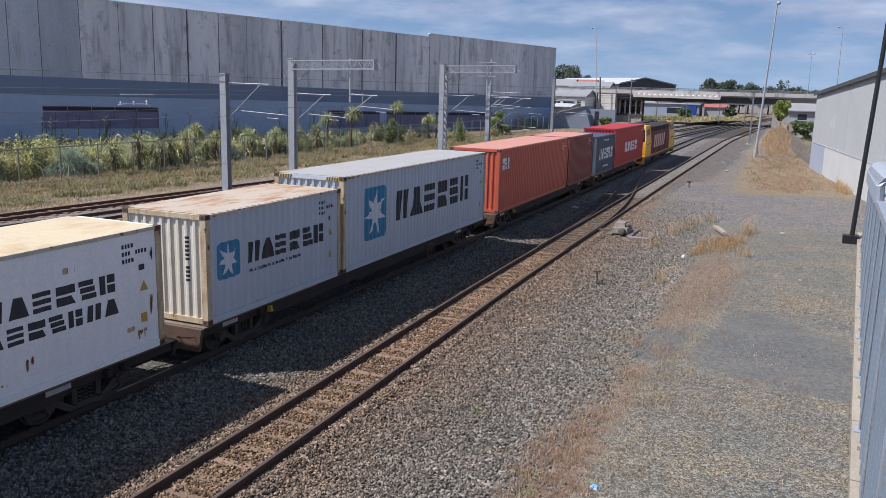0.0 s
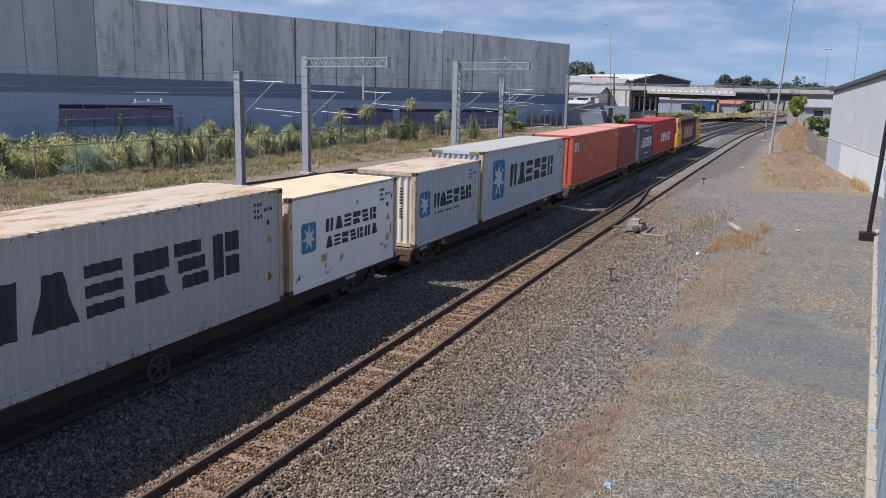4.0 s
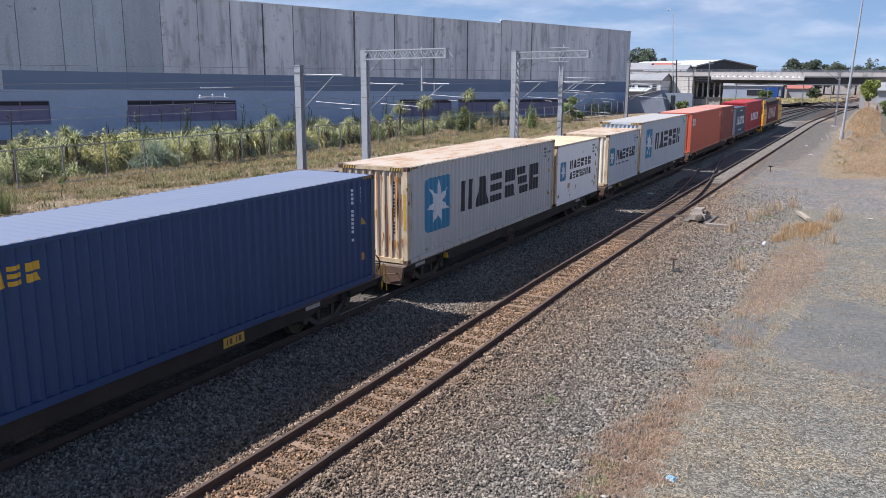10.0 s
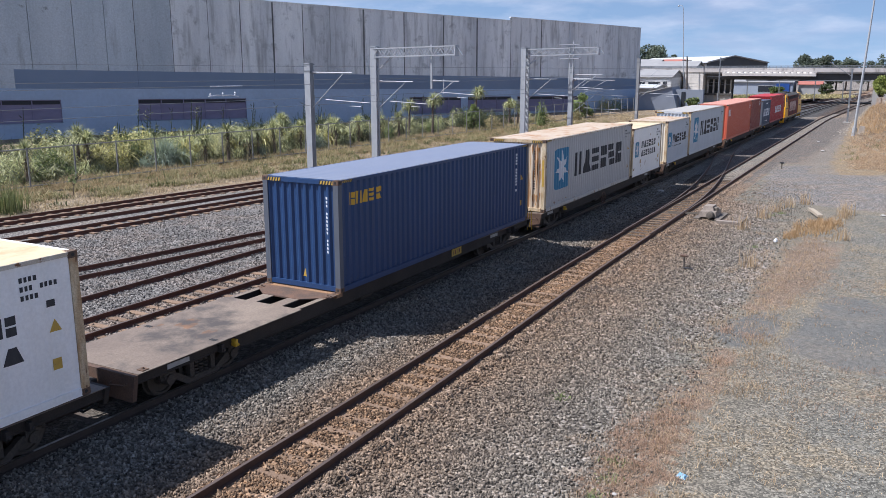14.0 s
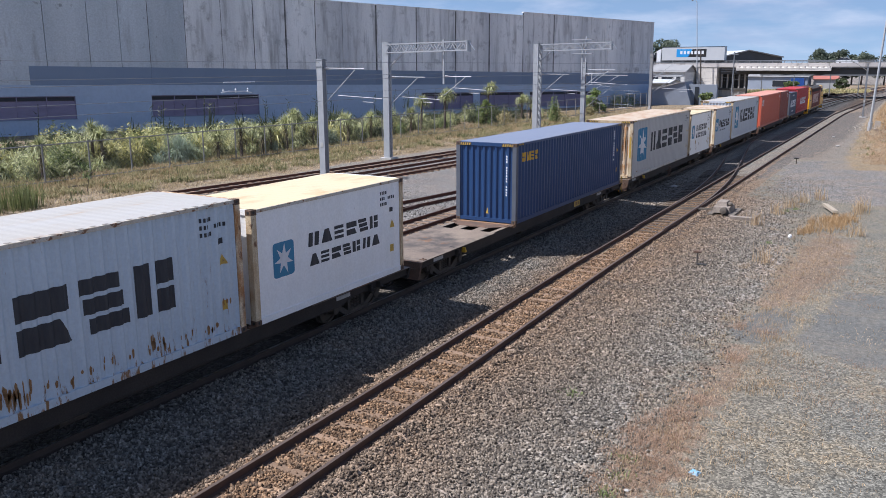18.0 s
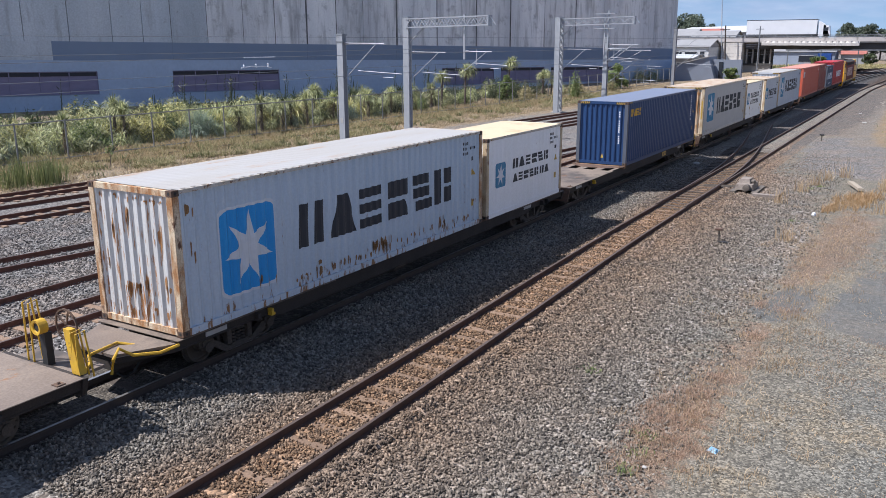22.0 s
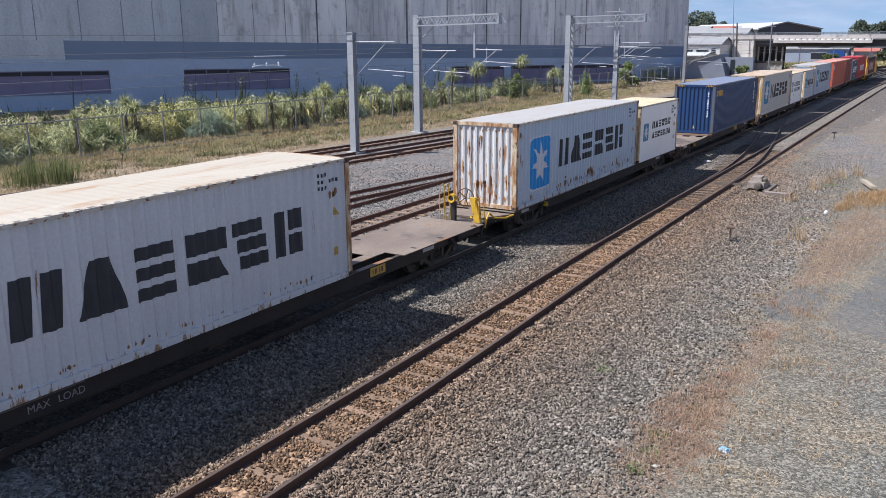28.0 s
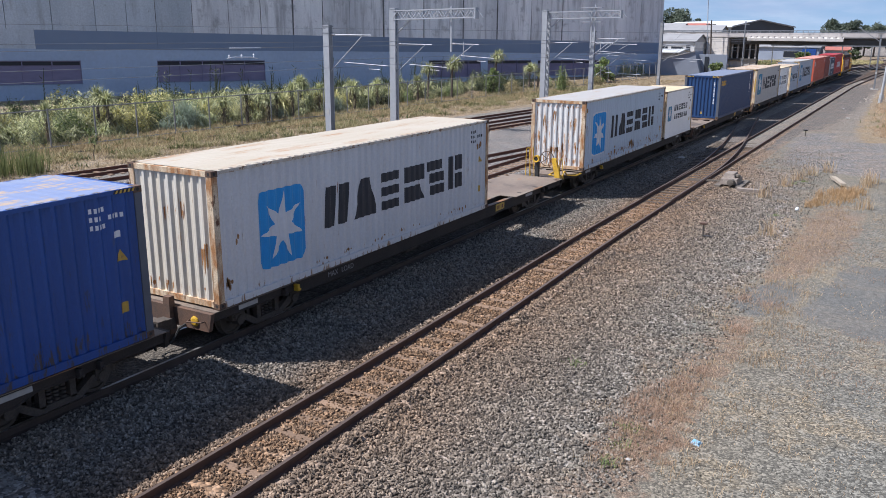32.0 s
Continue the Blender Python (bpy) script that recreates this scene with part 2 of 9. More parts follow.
    l.new(shade.outputs["Color"], mx.inputs["Color1"])
    l.new(tint.outputs["Color"], mx.inputs["Color2"])
    l.new(mx.outputs["Color"], b.inputs["Base Color"])
    return b.outputs["BSDF"]


def gravel(name, layers, ragged=(1.3, 2.2)):
    """One layer of stone, or two that run into one another where the sheet's own 'inside' value rises."""
    m = bpy.data.materials.new(name)
    m.use_nodes = True
    n, l = m.node_tree.nodes, m.node_tree.links
    n.remove(n["Principled BSDF"])
    out = n["Material Output"]
    sh = [gravel_layer(m, **q) for q in layers]
    if len(sh) == 1:
        l.new(sh[0], out.inputs["Surface"])
        return m
    geo = n.new("ShaderNodeNewGeometry")
    at = n.new("ShaderNodeAttribute")
    at.attribute_name = "inside"
    no = n.new("ShaderNodeTexNoise")
    no.inputs["Scale"].default_value, no.inputs["Detail"].default_value, no.inputs["Roughness"].default_value = ragged[1], 7.0, 0.72
    l.new(geo.outputs["Position"], no.inputs["Vector"])
    ma = n.new("ShaderNodeMath")
    ma.operation = "MULTIPLY_ADD"
    ma.inputs[1].default_value, ma.inputs[2].default_value = ragged[0], -0.5 * ragged[0]
    l.new(no.outputs["Fac"], ma.inputs[0])
    ad = n.new("ShaderNodeMath")
    l.new(at.outputs["Fac"], ad.inputs[0])
    l.new(ma.outputs["Value"], ad.inputs[1])
    mr = n.new("ShaderNodeMapRange")
    mr.inputs["From Min"].default_value, mr.inputs["From Max"].default_value = 0.38, 0.62
    l.new(ad.outputs["Value"], mr.inputs["Value"])
    ms = n.new("ShaderNodeMixShader")
    l.new(mr.outputs["Result"], ms.inputs["Fac"])
    l.new(sh[0], ms.inputs[1])
    l.new(sh[1], ms.inputs[2])
    l.new(ms.outputs["Shader"], out.inputs["Surface"])
    return m


RUST_BAND = (-1.05, -0.8, 0.2, 0.55)
L_BALLAST = dict(size=0.05, dark=(0.0648, 0.0594, 0.0522), mid=(0.154, 0.138, 0.116), light=(0.279, 0.26, 0.225), brown=(1.13, 0.74, 0.46), zone=RUST_BAND, patch=0.25, relief=0.03, wide=(-2.4, -1.3, 0.9, 4.2, 0.72))
L_STONE = dict(L_BALLAST, island=True, dark=(0.052, 0.047, 0.040), light=(0.30, 0.276, 0.234))
L_YARD = dict(size=0.026, dark=(0.0697, 0.068, 0.0595), mid=(0.132, 0.128, 0.109), light=(0.255, 0.246, 0.212), brown=(1.20, 1.02, 0.80), zone=(4.5, 5.2, 6.0, 8.4), band=0.5, patch=0.8, relief=0.016)
L_PATCH = dict(size=0.012, dark=(0.0684, 0.0693, 0.0657), mid=(0.101, 0.102, 0.0954), light=(0.167, 0.166, 0.155), brown=(1.25, 1.02, 0.82), zone=(0, 0.1, 0.2, 0.3), patch=0.4, relief=0.004)
L_APRON = dict(size=0.05, dark=(0.0405, 0.0387, 0.0369), mid=(0.113, 0.107, 0.101), light=(0.306, 0.293, 0.275), brown=(1.2, 0.9, 0.65), zone=(0, 0.1, 0.2, 0.3), patch=0.5, relief=0.02)
L_SOIL = dict(size=0.06, dark=(0.085, 0.068, 0.045), mid=(0.195, 0.152, 0.10), light=(0.35, 0.28, 0.185), brown=(0.85, 0.72, 0.55), zone=(500, 501, 502, 503), patch=0.8, relief=0.03)
L_GROUND = dict(L_BALLAST, size=0.075, dark=(0.0414, 0.0378, 0.0342), light=(0.36, 0.333, 0.297), relief=0.04)
BALLAST = gravel("grey_ballast", [L_GROUND])
GREY_INFILL = gravel("grey_infill_ballast", [dict(L_BALLAST, zone=(500, 501, 502, 503), wide=None)])
BALLAST_ISLAND = gravel("loose_ballast_stone", [L_STONE])
YARD = gravel("fine_yard_gravel", [L_GROUND, dict(L_YARD, size=0.036, dark=(0.055, 0.053, 0.046), mid=(0.117, 0.113, 0.096), light=(0.25, 0.24, 0.206), relief=0.014)])
YARD_ISLAND = gravel("loose_yard_stone", [dict(L_YARD, island=True)])
PATCH = gravel("worn_grey_asphalt", [L_YARD, L_PATCH], (1.5, 1.4))
APRON = gravel("gravelly_asphalt", [L_YARD, L_APRON], (1.2, 0.9))
# near-black stone that paints a shadow onto the tracks before the bridge
L_SHADOW = dict(L_BALLAST, dark=(0.018, 0.017, 0.016), mid=(0.045, 0.042, 0.040), light=(0.10, 0.095, 0.09), patch=0.0)
SHADOW_BALLAST = gravel("shadow_black_ballast", [L_BALLAST, L_SHADOW], (1.4, 0.35))
SOIL = gravel("dry_brown_soil", [L_BALLAST, L_SOIL], (1.2, 1.1))
# the wagons' shade is put into the bed's colour as a dark band
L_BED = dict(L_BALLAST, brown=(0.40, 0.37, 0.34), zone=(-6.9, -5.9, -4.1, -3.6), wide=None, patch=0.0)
BED = gravel("train_shade_ballast_bed", [L_BED])
L_SIDING = dict(L_BALLAST, dark=(0.045, 0.042, 0.040), mid=(0.130, 0.122, 0.114), light=(0.30, 0.285, 0.265), wide=None, brown=(1.15, 0.86, 0.66), zone=(-10.9, -10.4, -9.1, -8.6), band=0.7, patch=0.35)
SIDING = gravel("dark_grey_siding_ballast", [L_BALLAST, L_SIDING], (1.3, 0.6))
SIDING_ISLAND = gravel("loose_siding_stone", [dict(L_SIDING, island=True)])
RAIL_RED = mat("red_rusted_rail_steel", (0.17, 0.068, 0.045), 0.85, metal=0.05, second=(0.115, 0.055, 0.04), scale=3.0, bump=0.002, bump_scale=60)
# near-black copy of the rail steel for the train's track
RAIL_NEAR_BLACK = mat("near_black_rail_steel", (0.05, 0.038, 0.032), 0.7, metal=0.1, second=(0.075, 0.052, 0.042), scale=3.0)
RAIL_SIDE = mat("rusty_rail_steel", (0.075, 0.043, 0.032), 0.8, metal=0.1, second=(0.115, 0.06, 0.042), scale=3.0, bump=0.002, bump_scale=60)
RAIL_TOP = mat("rust_brown_rail_head", (0.16, 0.12, 0.10), 0.5, metal=0.4, second=(0.11, 0.08, 0.065), scale=1.2, stretch=(6, 0.4, 1))
RAIL_BRIGHT = mat("polished_rail_head", (0.50, 0.49, 0.48), 0.35, metal=0.8, second=(0.40, 0.38, 0.36), scale=1.2, stretch=(6, 0.4, 1))
SLEEPER = mat("dusty_brown_sleeper", (0.235, 0.155, 0.10), 0.9, second=(0.18, 0.12, 0.08), scale=4, fine=0.25, bump=0.008, bump_scale=30, per_object=0.2)

RAIL_Z = 0.17
RAIL_B = 0.31
GAUGE = 1.2


def strip(rows):
    """A sheet from rows of points."""
    b = Build()
    w = len(rows[0])
    for r in rows:
        b.v += [tuple(p) for p in r]
    for i in range(len(rows) - 1):
        for j in range(w - 1):
            a = i * w + j
            b.f.append((a, a + 1, a + w + 1, a + w))
    return b


gx = [-3000, -600, -200, -100, -60, -36, -20, -8, 0, 6, 14, 40, 120, 600, 3000]
gy = [-3000, -400, -60, 0, 10, 20, 40, 80, 150, 300, 800, 3500]
ground = thing("ground", "grey crushed stone ground of the railway yard", "ground", kind="structure",
               data=strip([[(x, y, 0.0) for x in gx] for y in gy]).data("ground", BALLAST))

HEAD = [(-0.035, 0.0), (-0.035, -0.035), (-0.009, -0.05), (-0.009, -0.135), (-0.062, -0.15), (-0.062, -0.165),
        (0.062, -0.165), (0.062, -0.15), (0.009, -0.135), (0.009, -0.05), (0.035, -0.035), (0.035, 0.0)]


def sweep(b, pts, off, profile, z, close=True):
    """Sweeps a profile of (across, up) along a line of (x, y), off metres to its right."""
    n, base = len(profile), len(b.v)
    for i, (x, y) in enumerate(pts):
        ax, ay = pts[max(i - 1, 0)]
        bx, by = pts[min(i + 1, len(pts) - 1)]
        d = Vector((bx - ax, by - ay)).normalized()
        rx, ry = d.y, -d.x
        for p, q in profile:
            b.v.append((x + rx * (off + p), y + ry * (off + p), z + q))
    for i in range(len(pts) - 1):
        for k in range(n if close else n - 1):
            a, c = base + i * n + k, base + i * n + (k + 1) % n
            b.f.append((a, c, c + n, a + n))
    return b


def smooth_line(pts, step=2.0):
    """A line through points, in even steps of y."""
    ys = [p[1] for p in pts]
    n = max(2, int((ys[-1] - ys[0]) / step))
    yy = np.linspace(ys[0], ys[-1], n + 1)
    xx = np.interp(yy, ys, [p[0] for p in pts])
    for _ in range(6):
        xx[1:-1] = (xx[:-2] + 2 * xx[1:-1] + xx[2:]) / 4
    return list(zip(xx.tolist(), yy.tolist()))


SLEEPER_MESH = Build().hexa([(-1.0, -0.115, -0.1), (1.0, -0.115, -0.1), (1.0, 0.115, -0.1), (-1.0, 0.115, -0.1), (-0.99, -0.105, 0.03), (0.99, -0.105, 0.03), (0.99, 0.105, 0.03), (-0.99, 0.105, 0.03)]).data("sleeper", SLEEPER)
TIMBER_MESH = Build().hexa([(-1.35, -0.13, -0.1), (1.35, -0.13, -0.1), (1.35, 0.13, -0.1), (-1.35, 0.13, -0.1), (-1.34, -0.12, 0.045), (1.34, -0.12, 0.045), (1.34, 0.12, 0.045), (-1.34, 0.12, 0.045)]).data("timber", mat("dark_oiled_timber", (0.055, 0.042, 0.033), 0.9, second=(0.10, 0.076, 0.056), scale=3, fine=0.25, bump=0.008, bump_scale=30, per_object=0.3))
# darker sleepers: the shade under the train is put into their colour
SHADED_SLEEPER_MESH = SLEEPER_MESH.copy()
SHADED_SLEEPER_MESH.materials[0] = mat("shade_dark_sleeper", (0.045, 0.036, 0.03), 0.9, second=(0.07, 0.055, 0.045), scale=4, fine=0.25, bump=0.008, bump_scale=30, per_object=0.3)


def track(label, pts, shiny=False, sleepers=None, z=RAIL_Z, only=None, timber=None, steel=None, lift=0.0):
    t = thing("railway_track", label, "railway track", group="railway tracks", kind="structure")
    line = smooth_line(pts)
    for k in (-1, 1):
        if only and k != only:
            continue
        r = part("rail", sweep(Build(), line, k * GAUGE / 2, HEAD, z), steel or RAIL_SIDE, t)
        part("rail_head", sweep(Build(), line, k * GAUGE / 2, [(-0.033, 0.003), (0.033, 0.003)], z, False), RAIL_BRIGHT if shiny else RAIL_TOP, r, "polished running surface" if shiny else "rust-brown running surface")
    if sleepers:
        y, rng = sleepers[0], random.Random(7)
        while y < sleepers[1]:
            x = float(np.interp(y, [p[1] for p in line], [p[0] for p in line]))
            x2 = float(np.interp(y + 1, [p[1] for p in line], [p[0] for p in line]))
            s = part("sleeper", timber or SLEEPER_MESH, None, t)
            s.matrix_local = pose(x + rng.uniform(-0.03, 0.03), y, z - RAIL_Z + lift + rng.uniform(-0.03, -0.008), 0, 0, -math.degrees(math.atan(x2 - x)) + rng.uniform(-0.6, 0.6))
            y += sleepers[2]
    return t, line


A_LINE = [(-0.02, -30), (-0.02, 8), (-0.1, 14), (-0.42, 26), (-0.45, 60), (-0.4, 90), (-0.3, 130), (1.2, 170), (5, 230), (12, 300)]
TRAIN_X = -4.6265
B_LINE = [(TRAIN_X, -60), (TRAIN_X, 130), (-3.4, 170), (0.5, 230), (8, 300)]
C_LINE = [(-9.75, -30), (-9.75, 60), (-9.3, 110), (-7.6, 150), (-3, 220), (4, 300)]
D_LINE = [(-18.6, 0), (-15.9, 13.7), (-14.7, 20), (-13.6, 29), (-12.5, 36), (-10.4, 52), (-9.9, 58)]
H_LINE = [(-24.2, -10), (-22.3, 17.5), (-21.6, 26), (-20.6, 38), (-19.7, 46), (-14.5, 100), (-11.5, 150), (-6, 220), (0, 300)]
G_LINE = [(-30.0, -10), (-27.1, 18), (-26.4, 25), (-25.7, 32), (-24.6, 40), (-23.4, 52), (-18.5, 106), (-15.5, 150), (-10, 220), (-4, 300)]
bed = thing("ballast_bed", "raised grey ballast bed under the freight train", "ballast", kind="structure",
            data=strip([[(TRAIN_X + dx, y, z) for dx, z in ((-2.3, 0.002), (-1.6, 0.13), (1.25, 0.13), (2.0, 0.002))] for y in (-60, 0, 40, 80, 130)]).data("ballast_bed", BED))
_, a_line = track("rusty empty track with brown sleepers in ballast", A_LINE, sleepers=(2.0, 75, 0.66), lift=0.005)
_, b_line = track("track under the freight train, in shade", B_LINE, shiny=True, sleepers=(0.5, 60, 0.66), z=RAIL_B, timber=SHADED_SLEEPER_MESH, steel=RAIL_NEAR_BLACK)
track("rusty siding track in grey ballast", C_LINE, sleepers=(1.0, 60, 0.66), steel=RAIL_RED, lift=0.02)
track("diverging track of a turnout in grey ballast", D_LINE, steel=RAIL_RED)
track("main line track under overhead wires", H_LINE, sleepers=(8.0, 60, 0.68), steel=RAIL_RED, lift=0.035)
track("outer main line track beside dry grass", G_LINE, sleepers=(10.0, 60, 0.68), steel=RAIL_RED, lift=0.035)
track("single rail of a turnout", [(-12.9, -20), (-12.9, 20), (-12.75, 34)], only=1, steel=RAIL_RED)
track("rust-red spare rail laid between the main line tracks", [(-27.0, 5), (-25.45, 18.9), (-24.9, 22.5), (-24.0, 29.9), (-23.5, 35), (-22.3, 46), (-17.2, 100)], only=1, steel=RAIL_RED)
for label, line, m_ in (("brown stone infill between the empty track's rails", a_line, BALLAST), ("stone infill with painted shade between the train track's rails", b_line, BED)):
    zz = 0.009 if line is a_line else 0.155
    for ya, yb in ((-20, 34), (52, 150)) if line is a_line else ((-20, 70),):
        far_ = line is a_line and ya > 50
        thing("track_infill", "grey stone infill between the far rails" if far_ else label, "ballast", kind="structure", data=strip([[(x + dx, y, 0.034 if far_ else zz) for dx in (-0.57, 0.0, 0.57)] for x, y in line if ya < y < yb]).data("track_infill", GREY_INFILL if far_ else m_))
# low ballast shoulders outside the empty track's rails
SHOULDER = [(-1.05, 0.0), (-0.85, 0.045), (-0.66, 0.045), (-0.64, 0.0), (0.66, 0.0), (0.78, 0.02), (0.90, 0.075), (1.00, 0.08), (1.16, -0.004)]
for prof in (SHOULDER[:3], SHOULDER[4:]):
    thing("ballast_shoulder", "low shoulder of grey ballast along the empty track", "ballast", kind="structure", data=strip([[(x + dx, y, z + 0.004) for dx, z in prof] for x, y in a_line if -20 < y < 60]).data("ballast_shoulder", BALLAST))
X_LINE = [(-0.45, 33.5), (-0.43, 36), (-0.42, 40), (-0.6, 46), (-1.3, 54), (-3.6, 72), (-4.4, 80), (-4.6, 88)]
track("crossover track between two tracks, on timbers", X_LINE, z=RAIL_Z + 0.03, sleepers=(33.6, 56, 0.62), timber=TIMBER_MESH, lift=-0.015)


def patch_sheet(name, label, category, pts, z, m, fade=1.0, step=0.6, rise=None):
    """A flat patch of ground: a grid inside an outline, whose 'inside' value rises from the edge inwards."""
    poly = np.array(pts, float)
    lo, hi = poly.min(0), poly.max(0)
    nx, ny = (max(2, int(v)) for v in np.minimum((hi - lo) / step, 160))
    gxs, gys = np.linspace(lo[0], hi[0], nx + 1), np.linspace(lo[1], hi[1], ny + 1)
    xx, yy = np.meshgrid(gxs, gys)
    p = np.stack([xx.ravel(), yy.ravel()], 1)
    inside, dist = np.zeros(len(p), bool), np.full(len(p), 1e9)
    for a, c in zip(poly, np.roll(poly, -1, 0)):
        d = c - a
        t = np.clip(((p - a) @ d) / (d @ d), 0, 1)
        dist = np.minimum(dist, np.hypot(*(p - a - t[:, None] * d).T))
        if a[1] != c[1]:
            hit = ((a[1] > p[:, 1]) != (c[1] > p[:, 1])) & (p[:, 0] < a[0] + (p[:, 1] - a[1]) * d[0] / d[1])
            inside ^= hit
    val = np.clip(np.where(inside, dist, -dist) / fade + 0.5, -0.5, 1.5)
    w = nx + 1
    f = [(j * w + i, j * w + i + 1, (j + 1) * w + i + 1, (j + 1) * w + i) for j in range(ny) for i in range(nx)]
    f = [q for q in f if max(val[list(q)]) > -0.45]
    me = bpy.data.meshes.new(name)
    me.from_pydata([(x, y, z + (rise(x, y) if rise else 0.0)) for x, y in p.tolist()], [], f)
    me.attributes.new("inside", "FLOAT", "POINT").data.foreach_set("value", val)
    me.materials.append(m)
    me.update()
    return thing(name, label, category, kind="structure", data=me)


def bank_z(x, y):
    """The bank swells to a low mound before the bridge's pier."""
    edge_ = min(1.0, max(0.0, (x - 3.4) / 2.0))
    return edge_ * (2.2 * math.exp(-((x - 6.8) / 2.3) ** 2 - ((y - 128) / 14.0) ** 2) + 0.18 * math.sin(x * 1.7 + y * 0.31) ** 2 * min(1.0, max(0.0, (y - 68) / 8.0)))


patch_sheet("yard_gravel", "fine grey gravel of the yard with brown patches", "ground", [(4.6, -10), (4.7, 14), (5.0, 18), (4.8, 22), (5.2, 26), (5.3, 32), (4.4, 37), (4.0, 44), (2.2, 48), (1.4, 58), (0.9, 66), (2.6, 69), (3.2, 90), (2.6, 130), (30, 130), (30, -10)], 0.006, YARD, 1.6, 0.5)
patch_sheet("asphalt_patch", "worn dark asphalt patch in the gravel yard", "asphalt", [(6.5, 21.4), (7.35, 20.7), (8.2, 20.2), (9.4, 20.0), (10.55, 19.7), (10.7, 25.5), (9.5, 25.8), (8.3, 27.3), (7.4, 27.2), (7.1, 25.3), (6.9, 23.6)], 0.010, PATCH, 0.7, 0.2)
patch_sheet("asphalt_remnant", "broken remnant of asphalt among dead weeds", "asphalt", [(4.95, 21.6), (5.5, 20.6), (6.2, 21.1), (6.5, 22.6), (6.35, 24.3), (5.7, 24.2), (5.1, 23.0)], 0.0095, PATCH, 0.9, 0.2)
patch_sheet("asphalt_apron", "worn grey asphalt apron at the yard's far end", "asphalt", [(2.4, 47.5), (1.6, 57), (1.4, 64), (3.6, 66), (8, 65.5), (13.0, 64), (13.6, 56), (12.6, 47), (8, 45)], 0.011, APRON, 2.0, 0.5)
patch_sheet("dry_verge", "dry brown soil verge with withered grass", "ground", [(-140, -60), (-33, -60), (-29.4, -10), (-27.3, 18), (-26.4, 28), (-25.6, 38), (-26.7, 46), (-26.1, 54), (-22, 100), (-20, 140), (-24, 175), (-140, 175)], 0.008, SOIL, 1.8, 0.8)
patch_sheet("far_bank", "dry grassy bank beyond the bridge", "ground", [(-22, 175), (-12, 205), (-6, 260), (0, 330), (-120, 330), (-120, 175)], 0.010, SOIL, 4.0, 1.5)
patch_sheet("right_bank", "dry grass bank below the lamp post", "ground", [(5.6, 60.5), (4.7, 68), (4.3, 90), (3.7, 120), (4.0, 185), (40, 185), (40, 100), (10.6, 95), (13.2, 72), (13.4, 63.5), (9, 62)], 0.016, SOIL, 2.0, 0.8, bank_z)

L_LITTER = dict(L_YARD, size=0.018, dark=(0.0675, 0.054, 0.0432), mid=(0.149, 0.115, 0.09), light=(0.297, 0.243, 0.194), patch=0.5)
LITTER = gravel("red_brown_dry_litter", [L_YARD, L_LITTER], (2.6, 1.6))
patch_sheet("weed_litter", "red-brown litter of dead weeds at the ballast edge", "ground", [(4.5, 10.5), (4.4, 13), (4.7, 15), (5.0, 18), (5.3, 20.5), (5.9, 20), (5.8, 17), (5.7, 14.5), (5.6, 11)], 0.0085, LITTER, 1.7, 0.2)
patch_sheet("straw_ground", "pale dry ground with thin dead grass", "ground", [(5.3, 23), (5.2, 28), (5.4, 33), (6.0, 37), (7.4, 35), (7.2, 30), (6.6, 26)], 0.0087, LITTER, 1.8, 0.2)
patch_sheet("siding_ballast", "darker grey ballast between the siding tracks", "ballast", [(-31, -10), (-28.4, 18), (-27.4, 30), (-26.2, 44), (-21.5, 90), (-15, 150), (-9.5, 150), (-8.5, 110), (-7.2, 60), (-7.0, -10)], 0.007, SIDING, 1.6, 0.9)
# this sheet is the shadow by the bridge, laid down as dark colour
patch_sheet("oily_ballast", "ballast with a shadow painted in before the road bridge", "ballast", [(-10.5, 155), (-8, 138), (-4.5, 133), (-1.6, 138), (0.6, 146), (2.2, 160), (1.5, 189), (-9.5, 189)], 0.012, SHADOW_BALLAST, 3.0, 0.8)

L_DIM = dict(L_BALLAST, dark=(0.028, 0.026, 0.024), mid=(0.098, 0.088, 0.078), light=(0.23, 0.205, 0.18))
DIM = gravel("grime_darkened_ballast", [L_BALLAST, dict(L_DIM, wide=None)], (1.3, 0.4))
patch_sheet("grimy_ballast", "grime-darkened ballast between the far tracks", "ballast", [(-3.0, 44), (0.5, 52), (1.8, 62), (3.2, 78), (3.4, 95), (3.4, 130), (3.9, 165), (6, 192), (12, 235), (-6, 235), (-14, 190), (-14, 130), (-9, 90), (-7.0, 70), (-3.4, 58)], 0.010, DIM, 3.0, 0.7)

